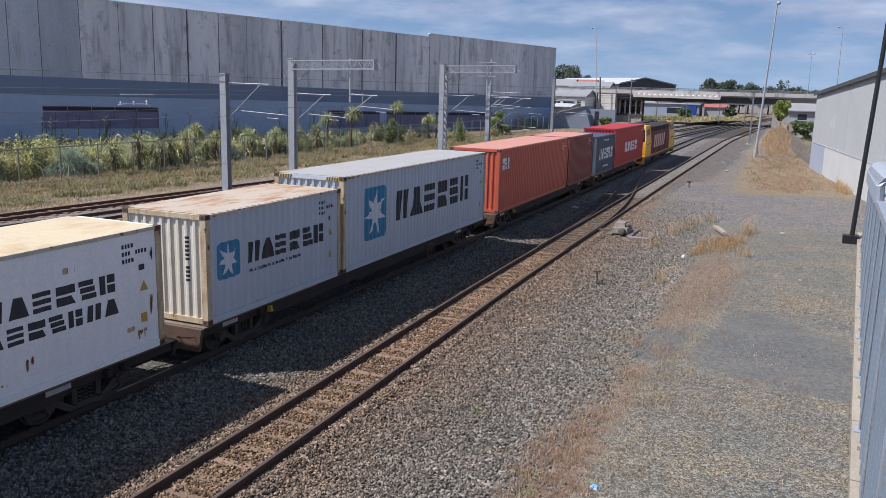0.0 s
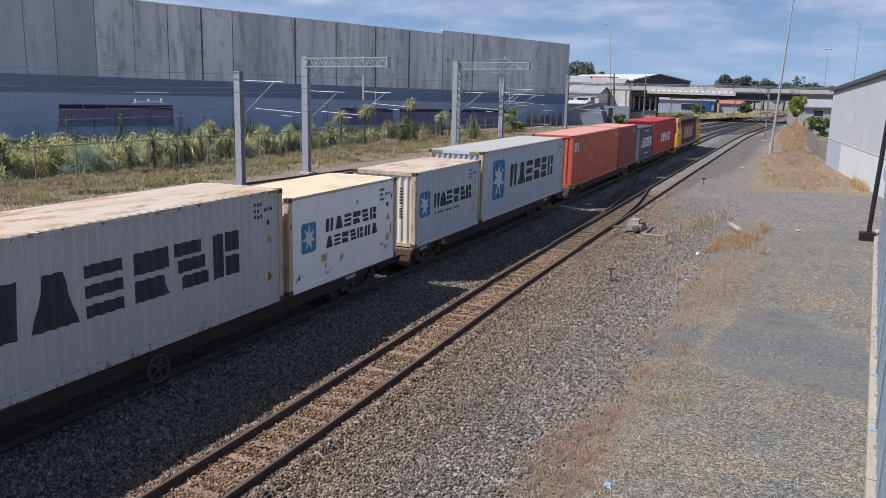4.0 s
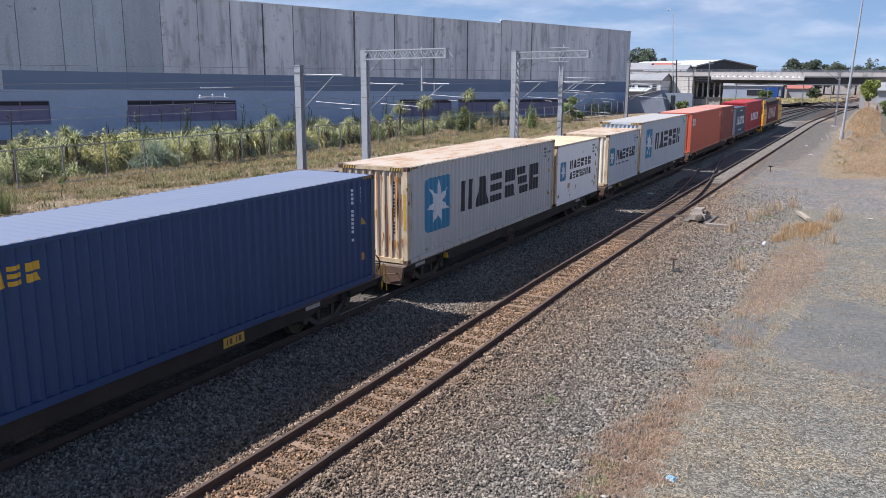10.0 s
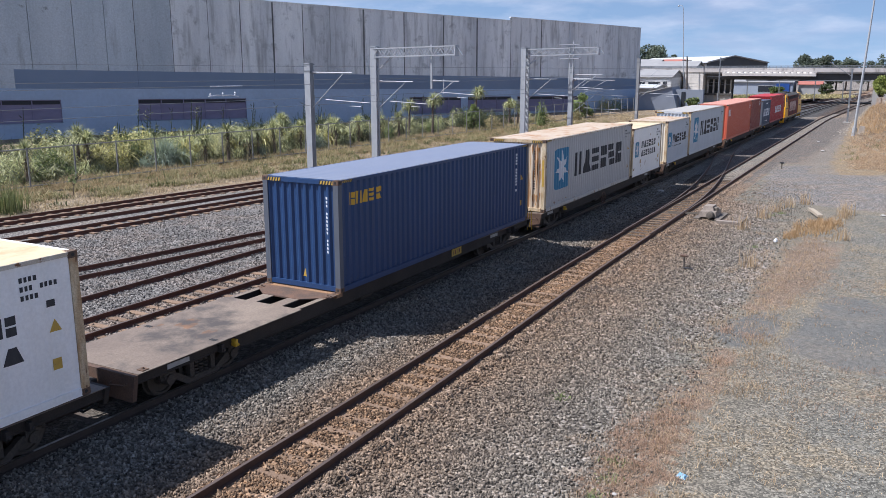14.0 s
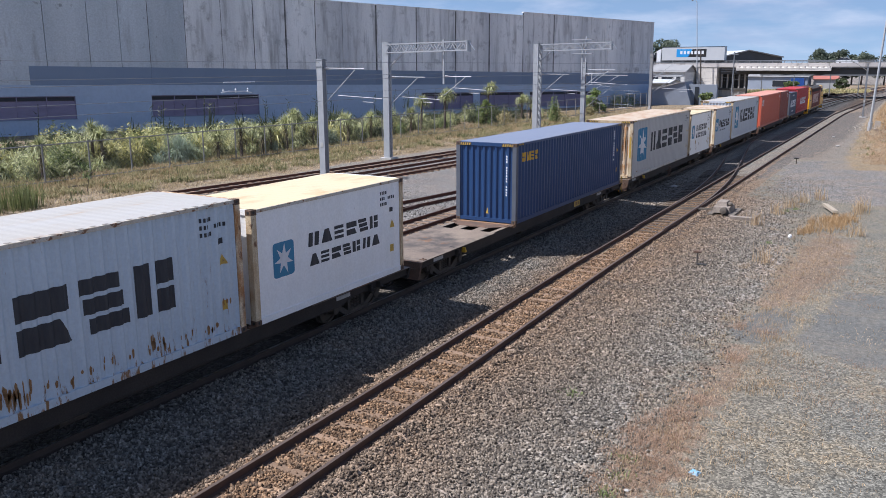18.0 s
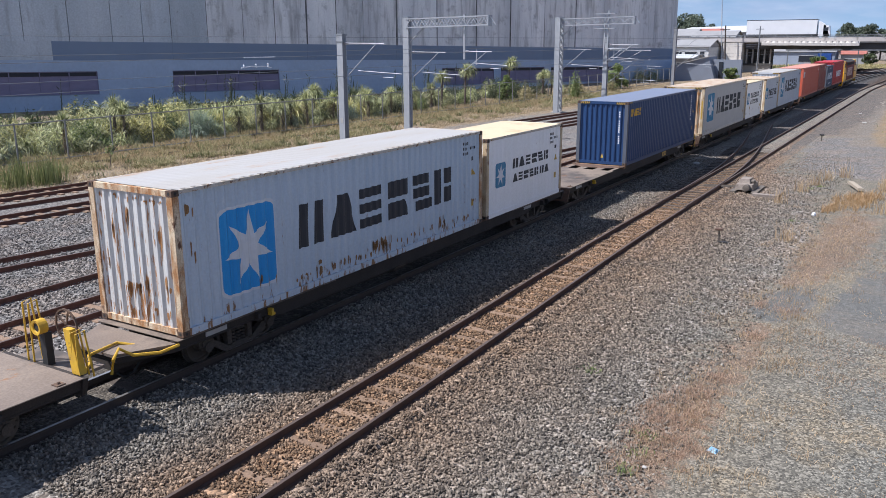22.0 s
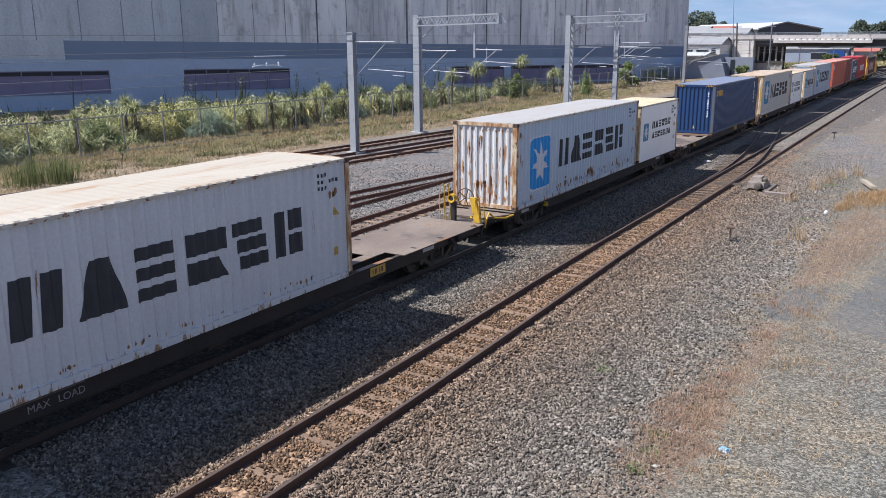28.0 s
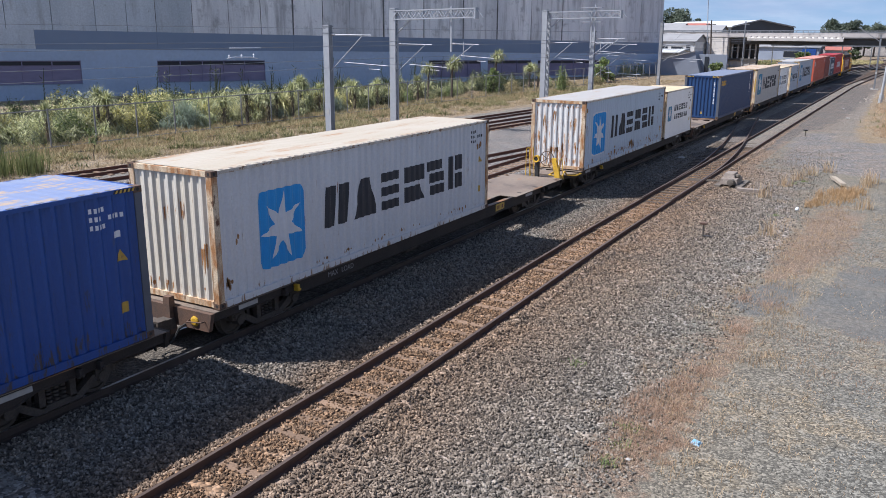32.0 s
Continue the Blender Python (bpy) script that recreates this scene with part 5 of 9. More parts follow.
def wagon(label, offset, span, yellow_gear=False, text=False, plate_at=None, brake_wheel=None, near_end="beam", half_deck=False, end_wheel=False):
    w = thing("flat_wagon", label, "freight wagon", "wagons of the train")
    y0, y1 = -0.13, span + 0.30
    top = 1.205
    for s in (1, -1):
        b = Build()
        xo, xi = (1.10, 0.98) if s > 0 else (-1.10, -0.98)
        prof = [(y0, 1.0), (y0 + 2.6, 1.0), (y0 + 3.0, 0.88), (y1 - 3.1, 0.88), (y1 - 2.7, 1.0), (y1, 1.0)]
        girder(b, min(xo, xi), max(xo, xi), [(y, z, top) for y, z in prof])
        sill = part("side_sill", b, WAGON_BROWN, w)
        b = Build()
        girder(b, xo - 0.06 if s > 0 else xo - 0.012, xo + 0.012 if s > 0 else xo + 0.06, [(y, z - 0.02, z + 0.01) for y, z in prof])
        part("sill_flange", b, WAGON_BROWN, sill)
        part("sill_top", Build().box(min(xo, xi) - 0.02, max(xo, xi) + 0.02, y0 + 4.8, y1 - 4.8, top - 0.002, top + 0.009), DECK_STEEL, sill, "dusty sill flange")
    for xc in (-0.4, 0.4):
        b = Build()
        girder(b, xc - 0.09, xc + 0.09, [(y0 + 0.2, 0.86, 1.19), (3.2, 0.86, 1.19), (4.3, 0.52, 1.19), (span - 4.3, 0.52, 1.19), (span - 3.2, 0.86, 1.19), (y1 - 0.2, 0.86, 1.19)])
        cb = part("centre_beam", b, WAGON_BROWN, w)
        part("beam_flange", Build().box(xc - 0.17, xc + 0.17, y0 + 4.8, y1 - 4.8, top - 0.016, top + 0.006), DECK_STEEL, cb, "rust-stained beam flange")
        part("web_stiffener", Build().box(xc - 0.14, xc + 0.14, span / 2 - 0.02, span / 2 + 0.02, 0.56, 1.18).box(xc - 0.14, xc + 0.14, span / 2 + 2.4, span / 2 + 2.44, 0.56, 1.18).box(xc - 0.14, xc + 0.14, span / 2 - 2.44, span / 2 - 2.4, 0.56, 1.18), WAGON_BROWN, cb)
    k = 5.2
    while k < span - 5.0:
        part("cross_beam", Build().box(-1.0, 1.0, k, k + 0.16, 0.82, 1.02), WAGON_BROWN, w)
        k += 3.1
    part("deck_plate", Build().box(-1.205, 1.205, y0, y0 + 4.9, top - 0.004, top + 0.012), DECK_STEEL, w, "worn dusty steel deck plate")
    part("deck_plate", Build().box(-1.205, 1.205, y1 - 4.4, y1, top - 0.004, top + 0.012), DECK_STEEL, w, "worn dusty steel deck plate")
    part("deck_tongue", Build().box(-0.57, 0.57, y1 - 4.9, y1 - 4.4, top - 0.004, top + 0.0115), DECK_STEEL, w)
    if half_deck:
        part("deck_plate", Build().box(-1.205, -0.52, 6.4, y1 - 4.4, top - 0.004, top + 0.0125), DECK_STEEL, w, "long side deck plate")
    for yy in (y0 + 2.2, y1 - 2.2, y1 - 3.6):
        for x in (-0.98, 0.98):
            part("lashing_pocket", Build().box(x - 0.09, x + 0.09, yy - 0.05, yy + 0.05, top + 0.0128, top + 0.016), HOSE, w)
    for a, s in ((y0, -1), (y1, 1)):
        b = Build()
        e = a + s * 0.10
        if s > 0 or near_end == "beam":
            lowest = 0.66 if s < 0 else 0.86
            b.hexa([(-1.1, min(a, e), lowest), (1.1, min(a, e), lowest), (1.1, max(a, e), lowest), (-1.1, max(a, e), lowest), (-1.2, min(a, e), 1.2), (1.2, min(a, e), 1.2), (1.2, max(a, e), 1.2), (-1.2, max(a, e), 1.2)])
            part("headstock", b, WAGON_RUST if s < 0 else WAGON_BROWN, w, "rust-brown end beam" if s < 0 else "dark end beam")
        elif near_end == "platform":
            q = [(-1.15, -0.13), (-0.6, -1.15), (0.6, -1.15), (1.15, -0.13)]
            n_ = len(b.v)
            b.v += [(x, y, 1.10) for x, y in q] + [(x, y, 1.16) for x, y in q]
            b.f += [(0, 1, 2, 3), (7, 6, 5, 4), (0, 4, 5, 1), (1, 5, 6, 2), (2, 6, 7, 3), (3, 7, 4, 0)]
            pf = part("end_platform", b, DECK_STEEL, w, "dusty tapered end platform")
            part("platform_web", Build().box(-0.5, 0.5, -1.1, -0.1, 0.8, 1.10).bar((1.12, -0.15, 1.05), (0.62, -1.12, 1.05), 0.06, 0.12).bar((-1.12, -0.15, 1.05), (-0.62, -1.12, 1.05), 0.06, 0.12), WAGON_BROWN, pf)
            part("yellow_hose", Build().tube([(1.2, -0.1, 1.14), (1.12, -0.5, 1.10), (0.92, -0.95, 1.16), (0.86, -1.2, 1.36), (0.84, -1.32, 1.18), (0.8, -1.36, 0.9)], 0.032, n=6), YELLOW, pf, "yellow air hose")
        else:
            part("end_post", Build().hexa([(-0.12, -0.34, 0.6), (0.1, -0.34, 0.6), (0.1, -0.16, 0.6), (-0.12, -0.16, 0.6), (-0.10, -0.32, 1.42), (0.08, -0.32, 1.42), (0.08, -0.18, 1.42), (-0.10, -0.18, 1.42)]), WAGON_RUST, w, "brown rusted end post")
            part("headstock", Build().hexa([(-1.1, -0.23, 0.8), (1.1, -0.23, 0.8), (1.1, -0.13, 0.8), (-1.1, -0.13, 0.8), (-1.2, -0.23, 1.2), (1.2, -0.23, 1.2), (1.2, -0.13, 1.2), (-1.2, -0.13, 1.2)]), WAGON_RUST, w, "rust-brown end beam")
            part("end_disc", Build().lathe([(-0.27, 0.07), (-0.25, 0.11), (-0.23, 0.11)], "y", 14, (0.72, 0, 0.98)), YELLOW, w, "yellow disc on the end beam")
        cp = part("coupler", Build().box(-0.13, 0.13, min(e, e + s * 0.42), max(e, e + s * 0.42), 0.72, 0.96).box(-0.19, 0.19, min(e + s * 0.3, e + s * 0.5), max(e + s * 0.3, e + s * 0.5), 0.66, 1.0), BOGIE, w)
        for x in (-0.35, 0.42):
            part("air_hose", Build().tube([(x, e, 0.85), (x, e + s * 0.16, 0.82), (x * 0.8, e + s * 0.3, 0.55), (x * 0.5, e + s * 0.42, 0.45), (x * 0.2, e + s * 0.5, 0.55)], 0.028, n=6), HOSE, cp)
        part("grab_iron", Build().tube([(1.0, e, 1.02), (1.0, e + s * 0.1, 1.02), (0.6, e + s * 0.12, 0.98), (0.55, e, 0.98)], 0.016, n=6), WAGON_RUST, w)
    if end_wheel:
        b = Build()
        ye = y1 + 0.28
        for i in range(18):
            a, c = math.tau * i / 18, math.tau * (i + 1) / 18
            b.bar((0.72 + 0.27 * math.cos(a), ye, 1.5 + 0.27 * math.sin(a)), (0.72 + 0.27 * math.cos(c), ye, 1.5 + 0.27 * math.sin(c)), 0.028)
        for i in range(5):
            a = math.tau * i / 5
            b.bar((0.72, ye, 1.5), (0.72 + 0.27 * math.cos(a), ye, 1.5 + 0.27 * math.sin(a)), 0.024)
        b.box(0.55, 0.8, ye - 0.16, ye - 0.06, 1.0, 1.62)
        part("handbrake_wheel", b, BOGIE, w)
        for x in (0.95, 1.12):
            part("handrail", Build().tube([(x, ye - 0.1, 0.85), (x, ye - 0.08, 1.42), (x - 0.03, ye + 0.02, 1.5), (x - 0.02, ye + 0.12, 1.4), (x, ye + 0.14, 0.7)], 0.017, n=6), LETTER_YELLOW, w, "worn yellow handrail")
    for yb in (1.85, span - 1.85):
        for s in (1, -1):
            part("bogie_frame", bogie_side(s, yb), BOGIE, w)
        part("bolster", Build().box(-0.72, 0.72, yb - 0.2, yb + 0.2, 0.62, 0.84).box(-0.3, 0.3, yb - 0.3, yb + 0.3, 0.7, 0.9), BOGIE, w)
        for d in (-0.915, 0.915):
            wheelset(w, yb + d)
            part("brake_shoe", Build().box(-0.62, -0.48, yb + d * 0.45 - 0.05, yb + d * 0.45 + 0.05, 0.45, 0.75).box(0.48, 0.62, yb + d * 0.45 - 0.05, yb + d * 0.45 + 0.05, 0.45, 0.75).bar((-0.6, yb + d * 0.45, 0.55), (0.6, yb + d * 0.45, 0.55), 0.07), BOGIE, w)
        for d in (-0.35, 0.35):
            part("tie_down", Build().box(1.11, 1.235, yb + d * 0.6 + 0.4, yb + d * 0.6 + 0.47, 0.98, 1.14).lathe([(1.235, 0.04), (1.26, 0.03)], "x", 10, (0, yb + d * 0.6 + 0.46, 1.02)), (YELLOW if yb < 3 else WAGON_BROWN) if d > 0 else WAGON_BROWN, w)
        part("load_plate", Build().box(1.11, 1.122, yb - 1.2, yb - 0.62, 1.04, 1.14), PLATE_WHITE, w, "grimy white plate")
    part("brake_cylinder", Build().lathe([(span / 2 - 1.4, 0.03), (span / 2 - 1.38, 0.17), (span / 2 - 0.8, 0.17), (span / 2 - 0.78, 0.03)], "y", 12, (0.62, 0, 0.72)), BOGIE, w)
    part("air_tank", Build().lathe([(span / 2 + 0.2, 0.05), (span / 2 + 0.3, 0.2), (span / 2 + 1.3, 0.2), (span / 2 + 1.4, 0.05)], "y", 12, (-0.6, 0, 0.66)), BOGIE, w)
    part("brake_rod", Build().tube([(0.25, 2.4, 0.62), (0.25, span - 2.4, 0.62)], 0.02, n=6), BOGIE, w)
    part("brake_pipe", Build().tube([(-0.8, y0, 0.82), (-0.8, y1, 0.82)], 0.025, n=6), BOGIE, w)
    for x in (-1.08, 1.08):
        for y in (0.09, 5.97, 6.3, 12.1, 12.45, span - 0.09):
            part("twistlock", Build().box(x - 0.08, x + 0.08, y - 0.08, y + 0.08, top + 0.012, 1.236).lathe([(1.236, 0.035), (1.27, 0.02)], "z", 8, (x, y, 0)), CASTING, w)
    if brake_wheel:
        y = brake_wheel
        b = Build()
        for i in range(16):
            a, c = math.tau * i / 16, math.tau * (i + 1) / 16
            b.bar((1.26, y + 0.3 * math.cos(a), 0.82 + 0.3 * math.sin(a)), (1.26, y + 0.3 * math.cos(c), 0.82 + 0.3 * math.sin(c)), 0.03)
        for i in range(5):
            a = math.tau * i / 5
            b.bar((1.26, y, 0.82), (1.26, y + 0.3 * math.cos(a), 0.82 + 0.3 * math.sin(a)), 0.025)
        b.tube([(1.1, y, 0.82), (1.28, y, 0.82)], 0.03)
        part("handbrake_wheel", b, WAGON_RUST, w)
    if yellow_gear:
        ye = y1 + 0.06
        b = Build()
        b.hexa([(0.84, ye - 0.02, 1.22), (1.06, ye - 0.02, 1.22), (1.06, ye + 0.12, 1.22), (0.84, ye + 0.12, 1.22), (0.66, ye + 0.02, 2.0), (0.84, ye + 0.02, 2.0), (0.84, ye + 0.14, 2.0), (0.66, ye + 0.14, 2.0)])
        part("brake_post", b, YELLOW, w, "yellow handbrake post")
        b = Build()
        for i in range(18):
            a, c = math.tau * i / 18, math.tau * (i + 1) / 18
            b.bar((0.35 + 0.30 * math.cos(a), ye + 0.3, 1.92 + 0.30 * math.sin(a)), (0.35 + 0.30 * math.cos(c), ye + 0.3, 1.92 + 0.30 * math.sin(c)), 0.03)
        for i in range(5):
            a = math.tau * i / 5
            b.bar((0.35, ye + 0.3, 1.92), (0.35 + 0.3 * math.cos(a), ye + 0.3, 1.92 + 0.3 * math.sin(a)), 0.026)
        part("handbrake_wheel", b, CASTING, w)
        gc_ = part("gear_case", Build().lathe([(ye - 0.05, 0.08), (ye - 0.08, 0.09), (ye - 0.09, 0.14), (ye + 0.08, 0.14), (ye + 0.12, 0.02)], "y", 18, (0.02, 0, 1.93)), YELLOW, w, "round yellow gear case")
        part("gear_plate", Build().lathe([(ye - 0.06, 0.02), (ye - 0.055, 0.085), (ye - 0.03, 0.085)], "y", 14, (0.02, 0, 1.93)), HOSE, gc_)
        part("chain_guard", Build().box(-0.05, 0.10, ye + 0.02, ye + 0.16, 1.18, 1.80), HOSE, w)
        for x in (-0.45, -0.28, 0.86, 1.0):
            part("handrail", Build().tube([(x, ye, 1.1), (x, ye + 0.02, 2.3 if x < 0 else 1.95), (x + 0.07, ye + 0.14, 2.36 if x < 0 else 2.0), (x + 0.13, ye + 0.2, 1.15)], 0.017, n=6), YELLOW, w)
        part("platform", Build().box(-0.9, 0.9, ye - 0.02, ye + 0.6, 1.12, 1.18), DECK_STEEL, w)
        part("yellow_hose", Build().tube([(0.95, ye + 0.1, 1.2), (0.75, ye + 0.4, 1.22), (0.3, ye + 0.7, 1.2), (0.2, ye + 1.4, 1.2), (0.6, ye + 1.7, 1.1)], 0.03, n=6), YELLOW, w)
    if plate_at:
        p = part("number_plate", Build().box(1.11, 1.122, plate_at, plate_at + 0.66, 0.94, 1.17), HAZARD_YELLOW, w, "yellow plate with dark marks")
        for da, db in ((0.10, 0.13), (0.19, 0.27), (0.39, 0.42), (0.48, 0.56)):
            part("plate_bar", Build().box(1.122, 1.126, plate_at + da, plate_at + db, 0.99, 1.12), PLATE_BROWN, p)
    if text:
        for words, y in (("MAX", text), ("LOAD", text + 0.55)):
            cu = bpy.data.curves.new("words", "FONT")
            cu.body, cu.size, cu.extrude = words, 0.19, 0.002
            ob = bpy.data.objects.new("words", cu)
            me = bpy.data.meshes.new_from_object(ob)
            bpy.data.objects.remove(ob)
            me.materials.append(STENCIL)
            me.transform(Matrix.Translation((1.116, y, 0.97)) @ Matrix(((0, 0, 1, 0), (1, 0, 0, 0), (0, 1, 0, 0), (0, 0, 0, 1))))
            part("load_lettering", me, None, w, "stencilled white load lettering")
    TRAIN_THINGS.append((w, offset, 0.0))
    return w


wagon("dark steel flat wagon under the strong blue container", -67.4, 18.55)
wagon("empty-ended flat wagon with a yellow number plate", -47.15, 18.55, yellow_gear=True, text=3.75, plate_at=13.03, near_end="open", half_deck=True)
wagon("dark steel flat wagon carrying two light containers", -26.1, 18.58, near_end="platform")
bare = wagon("flat wagon with a bare rusty deck beside the navy container", -6.35, 18.55, plate_at=12.6, end_wheel=True)
BOLSTER = mat("orange_rusted_bolster", (0.30, 0.17, 0.085), 0.9, second=(0.19, 0.115, 0.07), scale=3, fine=0.25, bump=0.003, bump_scale=30)
part("load_bolster", Build().hexa([(-1.2, 6.2, 1.13), (1.2, 6.2, 1.13), (1.2, 6.45, 1.13), (-1.2, 6.45, 1.13), (-1.2, 6.22, 1.228), (1.2, 6.22, 1.228), (1.2, 6.45, 1.228), (-1.2, 6.45, 1.228)]), BOLSTER, bare, "orange-rusted cross beam")
q = [(-1.2, 6.22), (-1.2, 5.95), (-0.58, 5.45), (0.58, 5.45), (1.2, 5.95), (1.2, 6.22)]
b = Build()
b.v += [(x, y, 1.19) for x, y in q] + [(x, y, 1.2215) for x, y in q]
b.f += [(0, 1, 2, 3, 4, 5), (11, 10, 9, 8, 7, 6)] + [(i, i + 6, (i + 1) % 6 + 6, (i + 1) % 6) for i in range(6)]
part("gusset_plate", b, WAGON_RUST, bare, "rust-brown tapered gusset plate")
wagon("dark steel flat wagon with a handbrake wheel", 13.95, 18.52, brake_wheel=7.6)
wagon("dark steel flat wagon with a rust-brown end beam", 33.87, 18.45, brake_wheel=12.6)
wagon("dark steel flat wagon under red containers", 54.05, 18.52)
wagon("dark steel flat wagon next to the locomotive", 73.8, 18.5)

# ---- locomotive ----
LOCO_YELLOW = mat("locomotive_yellow_paint", (0.78, 0.40, 0.015), 0.4, second=(0.7, 0.35, 0.015), scale=2)
LOCO_RED = mat("locomotive_maroon_paint", (0.25, 0.06, 0.042), 0.85, second=(0.19, 0.05, 0.036), scale=2)
LOCO_GREY = mat("locomotive_grey_paint", (0.10, 0.095, 0.09), 0.5, second=(0.07, 0.07, 0.07), scale=2)
LOCO_DARK = mat("locomotive_dark_roof_paint", (0.04, 0.037, 0.035), 0.9, second=(0.055, 0.05, 0.046), scale=3)
LOCO_BROWN = mat("locomotive_brown_grille", (0.16, 0.055, 0.04), 0.9, second=(0.07, 0.045, 0.04), scale=3)
LOCO_MARK = mat("faded_pink_mark_paint", (0.66, 0.46, 0.40), 0.6, second=(0.56, 0.37, 0.31), scale=3)
GLASS = mat("dark_cab_glass", (0.01, 0.012, 0.015), 0.25)
GLASS.node_tree.nodes["Principled BSDF"].inputs["Specular IOR Level"].default_value = 0.12
loco = thing("locomotive", "yellow, red and grey diesel locomotive at the train's head", "locomotive")
LN = 18.8
part("underframe", Build().box(-1.25, 1.25, 0, LN, 0.95, 1.2), LOCO_GREY, loco)
part("hood", Build().box(-1.18, 1.18, 3.0, LN - 4.0, 1.2, 3.75), LOCO_RED, loco, "red engine hood with grille panels")
part("hood_roof", Build().hexa([(-1.22, 3.0, 3.752), (1.22, 3.0, 3.752), (1.22, LN - 4.0, 3.752), (-1.22, LN - 4.0, 3.752), (-0.8, 3.0, 4.0), (0.8, 3.0, 4.0), (0.8, LN - 4.0, 4.0), (-0.8, LN - 4.0, 4.0)]), LOCO_DARK, loco)
for a, z, s in ((0.0, 3.0, -1), (LN - 4.0, LN, 1)):
    e0, e1 = (a + 0.55, z) if s < 0 else (a, z - 0.55)
    b = Build().hexa([(-1.24, a, 1.2), (1.24, a, 1.2), (1.24, z, 1.2), (-1.24, z, 1.2), (-1.24, a, 2.4), (1.24, a, 2.4), (1.24, z, 2.4), (-1.24, z, 2.4)])
    b.hexa([(-1.24, a, 2.4), (1.24, a, 2.4), (1.24, z, 2.4), (-1.24, z, 2.4), (-1.05, e0, 3.9), (1.05, e0, 3.9), (1.05, e1, 3.9), (-1.05, e1, 3.9)])
    cab = part("cab", b, LOCO_YELLOW, loco, "yellow cab with dark windows")
    ya = a - 0.004 if s < 0 else z + 0.004
    yk = e0 if s < 0 else e1
    for x0, x1 in ((-1.12, -0.06), (0.06, 1.12)):
        b = Build()
        q = [(x0, ya + (yk - ya) * 0.05, 2.5), (x1, ya + (yk - ya) * 0.05, 2.5), (x1 * 0.9, ya + (yk - ya) * 0.78, 3.6), (x0 * 0.9, ya + (yk - ya) * 0.78, 3.6)]
        q = [(p[0], p[1] + s * 0.02, p[2]) for p in q]
        b.face(*(q if s < 0 else q[::-1]))
        part("windscreen", b, GLASS, cab)
    for s2 in (1, -1):
        x = s2 * 1.2
        b = Build().face(*[(x + s2 * 0.05 - s2 * 0.19 * max(0.0, zz - 2.4) / 1.5, yy, zz) for yy, zz in ((a + 0.5, 2.2), (z - 0.45, 2.2), (z - 0.5, 3.55), (a + 0.75, 3.55))])
        part("side_window", b, GLASS, cab)
        part("cab_door", Build().box(min(x + s2 * 0.03, x + s2 * 0.05), max(x + s2 * 0.03, x + s2 * 0.05), z - 0.33, z - 0.03, 1.25, 2.38), LOCO_YELLOW, cab)
    part("buffer_beam", Build().box(-1.2, 1.2, a - 0.3 if s < 0 else z, a if s < 0 else z + 0.3, 0.55, 1.2), LOCO_YELLOW, loco)
    for x in (-1.1, 1.1):
        part("end_handrail", Build().tube([(x, ya + s * 0.25, 1.0), (x, ya + s * 0.27, 2.1), (x * 0.5, ya + s * 0.27, 2.1)], 0.02, n=6), LOCO_YELLOW, loco)
for i in range(9):
    y = 3.2 + i * 1.15
    part("grille_panel", Build().box(1.22, 1.235, y + 0.1, y + 0.85, 3.3, 3.68), LOCO_DARK, loco)
    part("hood_door", Build().box(1.22, 1.232, y, y + 1.0, 1.3, 3.0), LOCO_BROWN if i % 3 == 1 else LOCO_RED, loco)
for k, y in enumerate((4.6, 5.7, 6.9, 8.0, 9.3, 10.5)):
    part("side_lettering", Build().hexa([(1.236, y, 1.75), (1.242, y, 1.75), (1.242, y + 0.75, 1.75), (1.236, y + 0.75, 1.75), (1.236, y + 0.15, 2.95), (1.242, y + 0.15, 2.95), (1.242, y + 0.9, 2.95), (1.236, y + 0.9, 2.95)]), LOCO_MARK, loco, "faded pale side mark")
part("walkway_edge", Build().box(1.25, 1.27, 0.1, LN - 0.1, 1.14, 1.2).box(-1.27, -1.25, 0.1, LN - 0.1, 1.14, 1.2), LOCO_YELLOW, loco)
part("fuel_tank", Build().hexa([(-0.9, 6.6, 0.42), (0.9, 6.6, 0.42), (0.9, 10.6, 0.42), (-0.9, 10.6, 0.42), (-1.15, 6.5, 0.95), (1.15, 6.5, 0.95), (1.15, 10.7, 0.95), (-1.15, 10.7, 0.95)]), LOCO_GREY, loco)
for yf in (5.5, 8.2, 10.6):
    part("roof_fan", Build().lathe([(4.0, 0.55), (4.1, 0.55), (4.12, 0.4)], "z", 14, (0, yf, 0)), LOCO_DARK, loco)
part("exhaust", Build().box(-0.2, 0.2, 9.2, 9.6, 3.98, 4.2), LOCO_DARK, loco)
for yc in (3.6, LN - 3.8):
    for s in (1, -1):
        part("bogie_frame", Build().box(min(s * 0.72, s * 0.88), max(s * 0.72, s * 0.88), yc - 2.2, yc + 2.2, 0.55, 0.85).box(min(s * 0.72, s * 0.9), max(s * 0.72, s * 0.9), yc - 0.4, yc + 0.4, 0.4, 0.95), BOGIE, loco)
    for d in (-1.7, 0.0, 1.7):
        wheelset(loco, yc + d, 0.46, 0.77)
TRAIN_THINGS.append((loco, 93.7, 0.0))

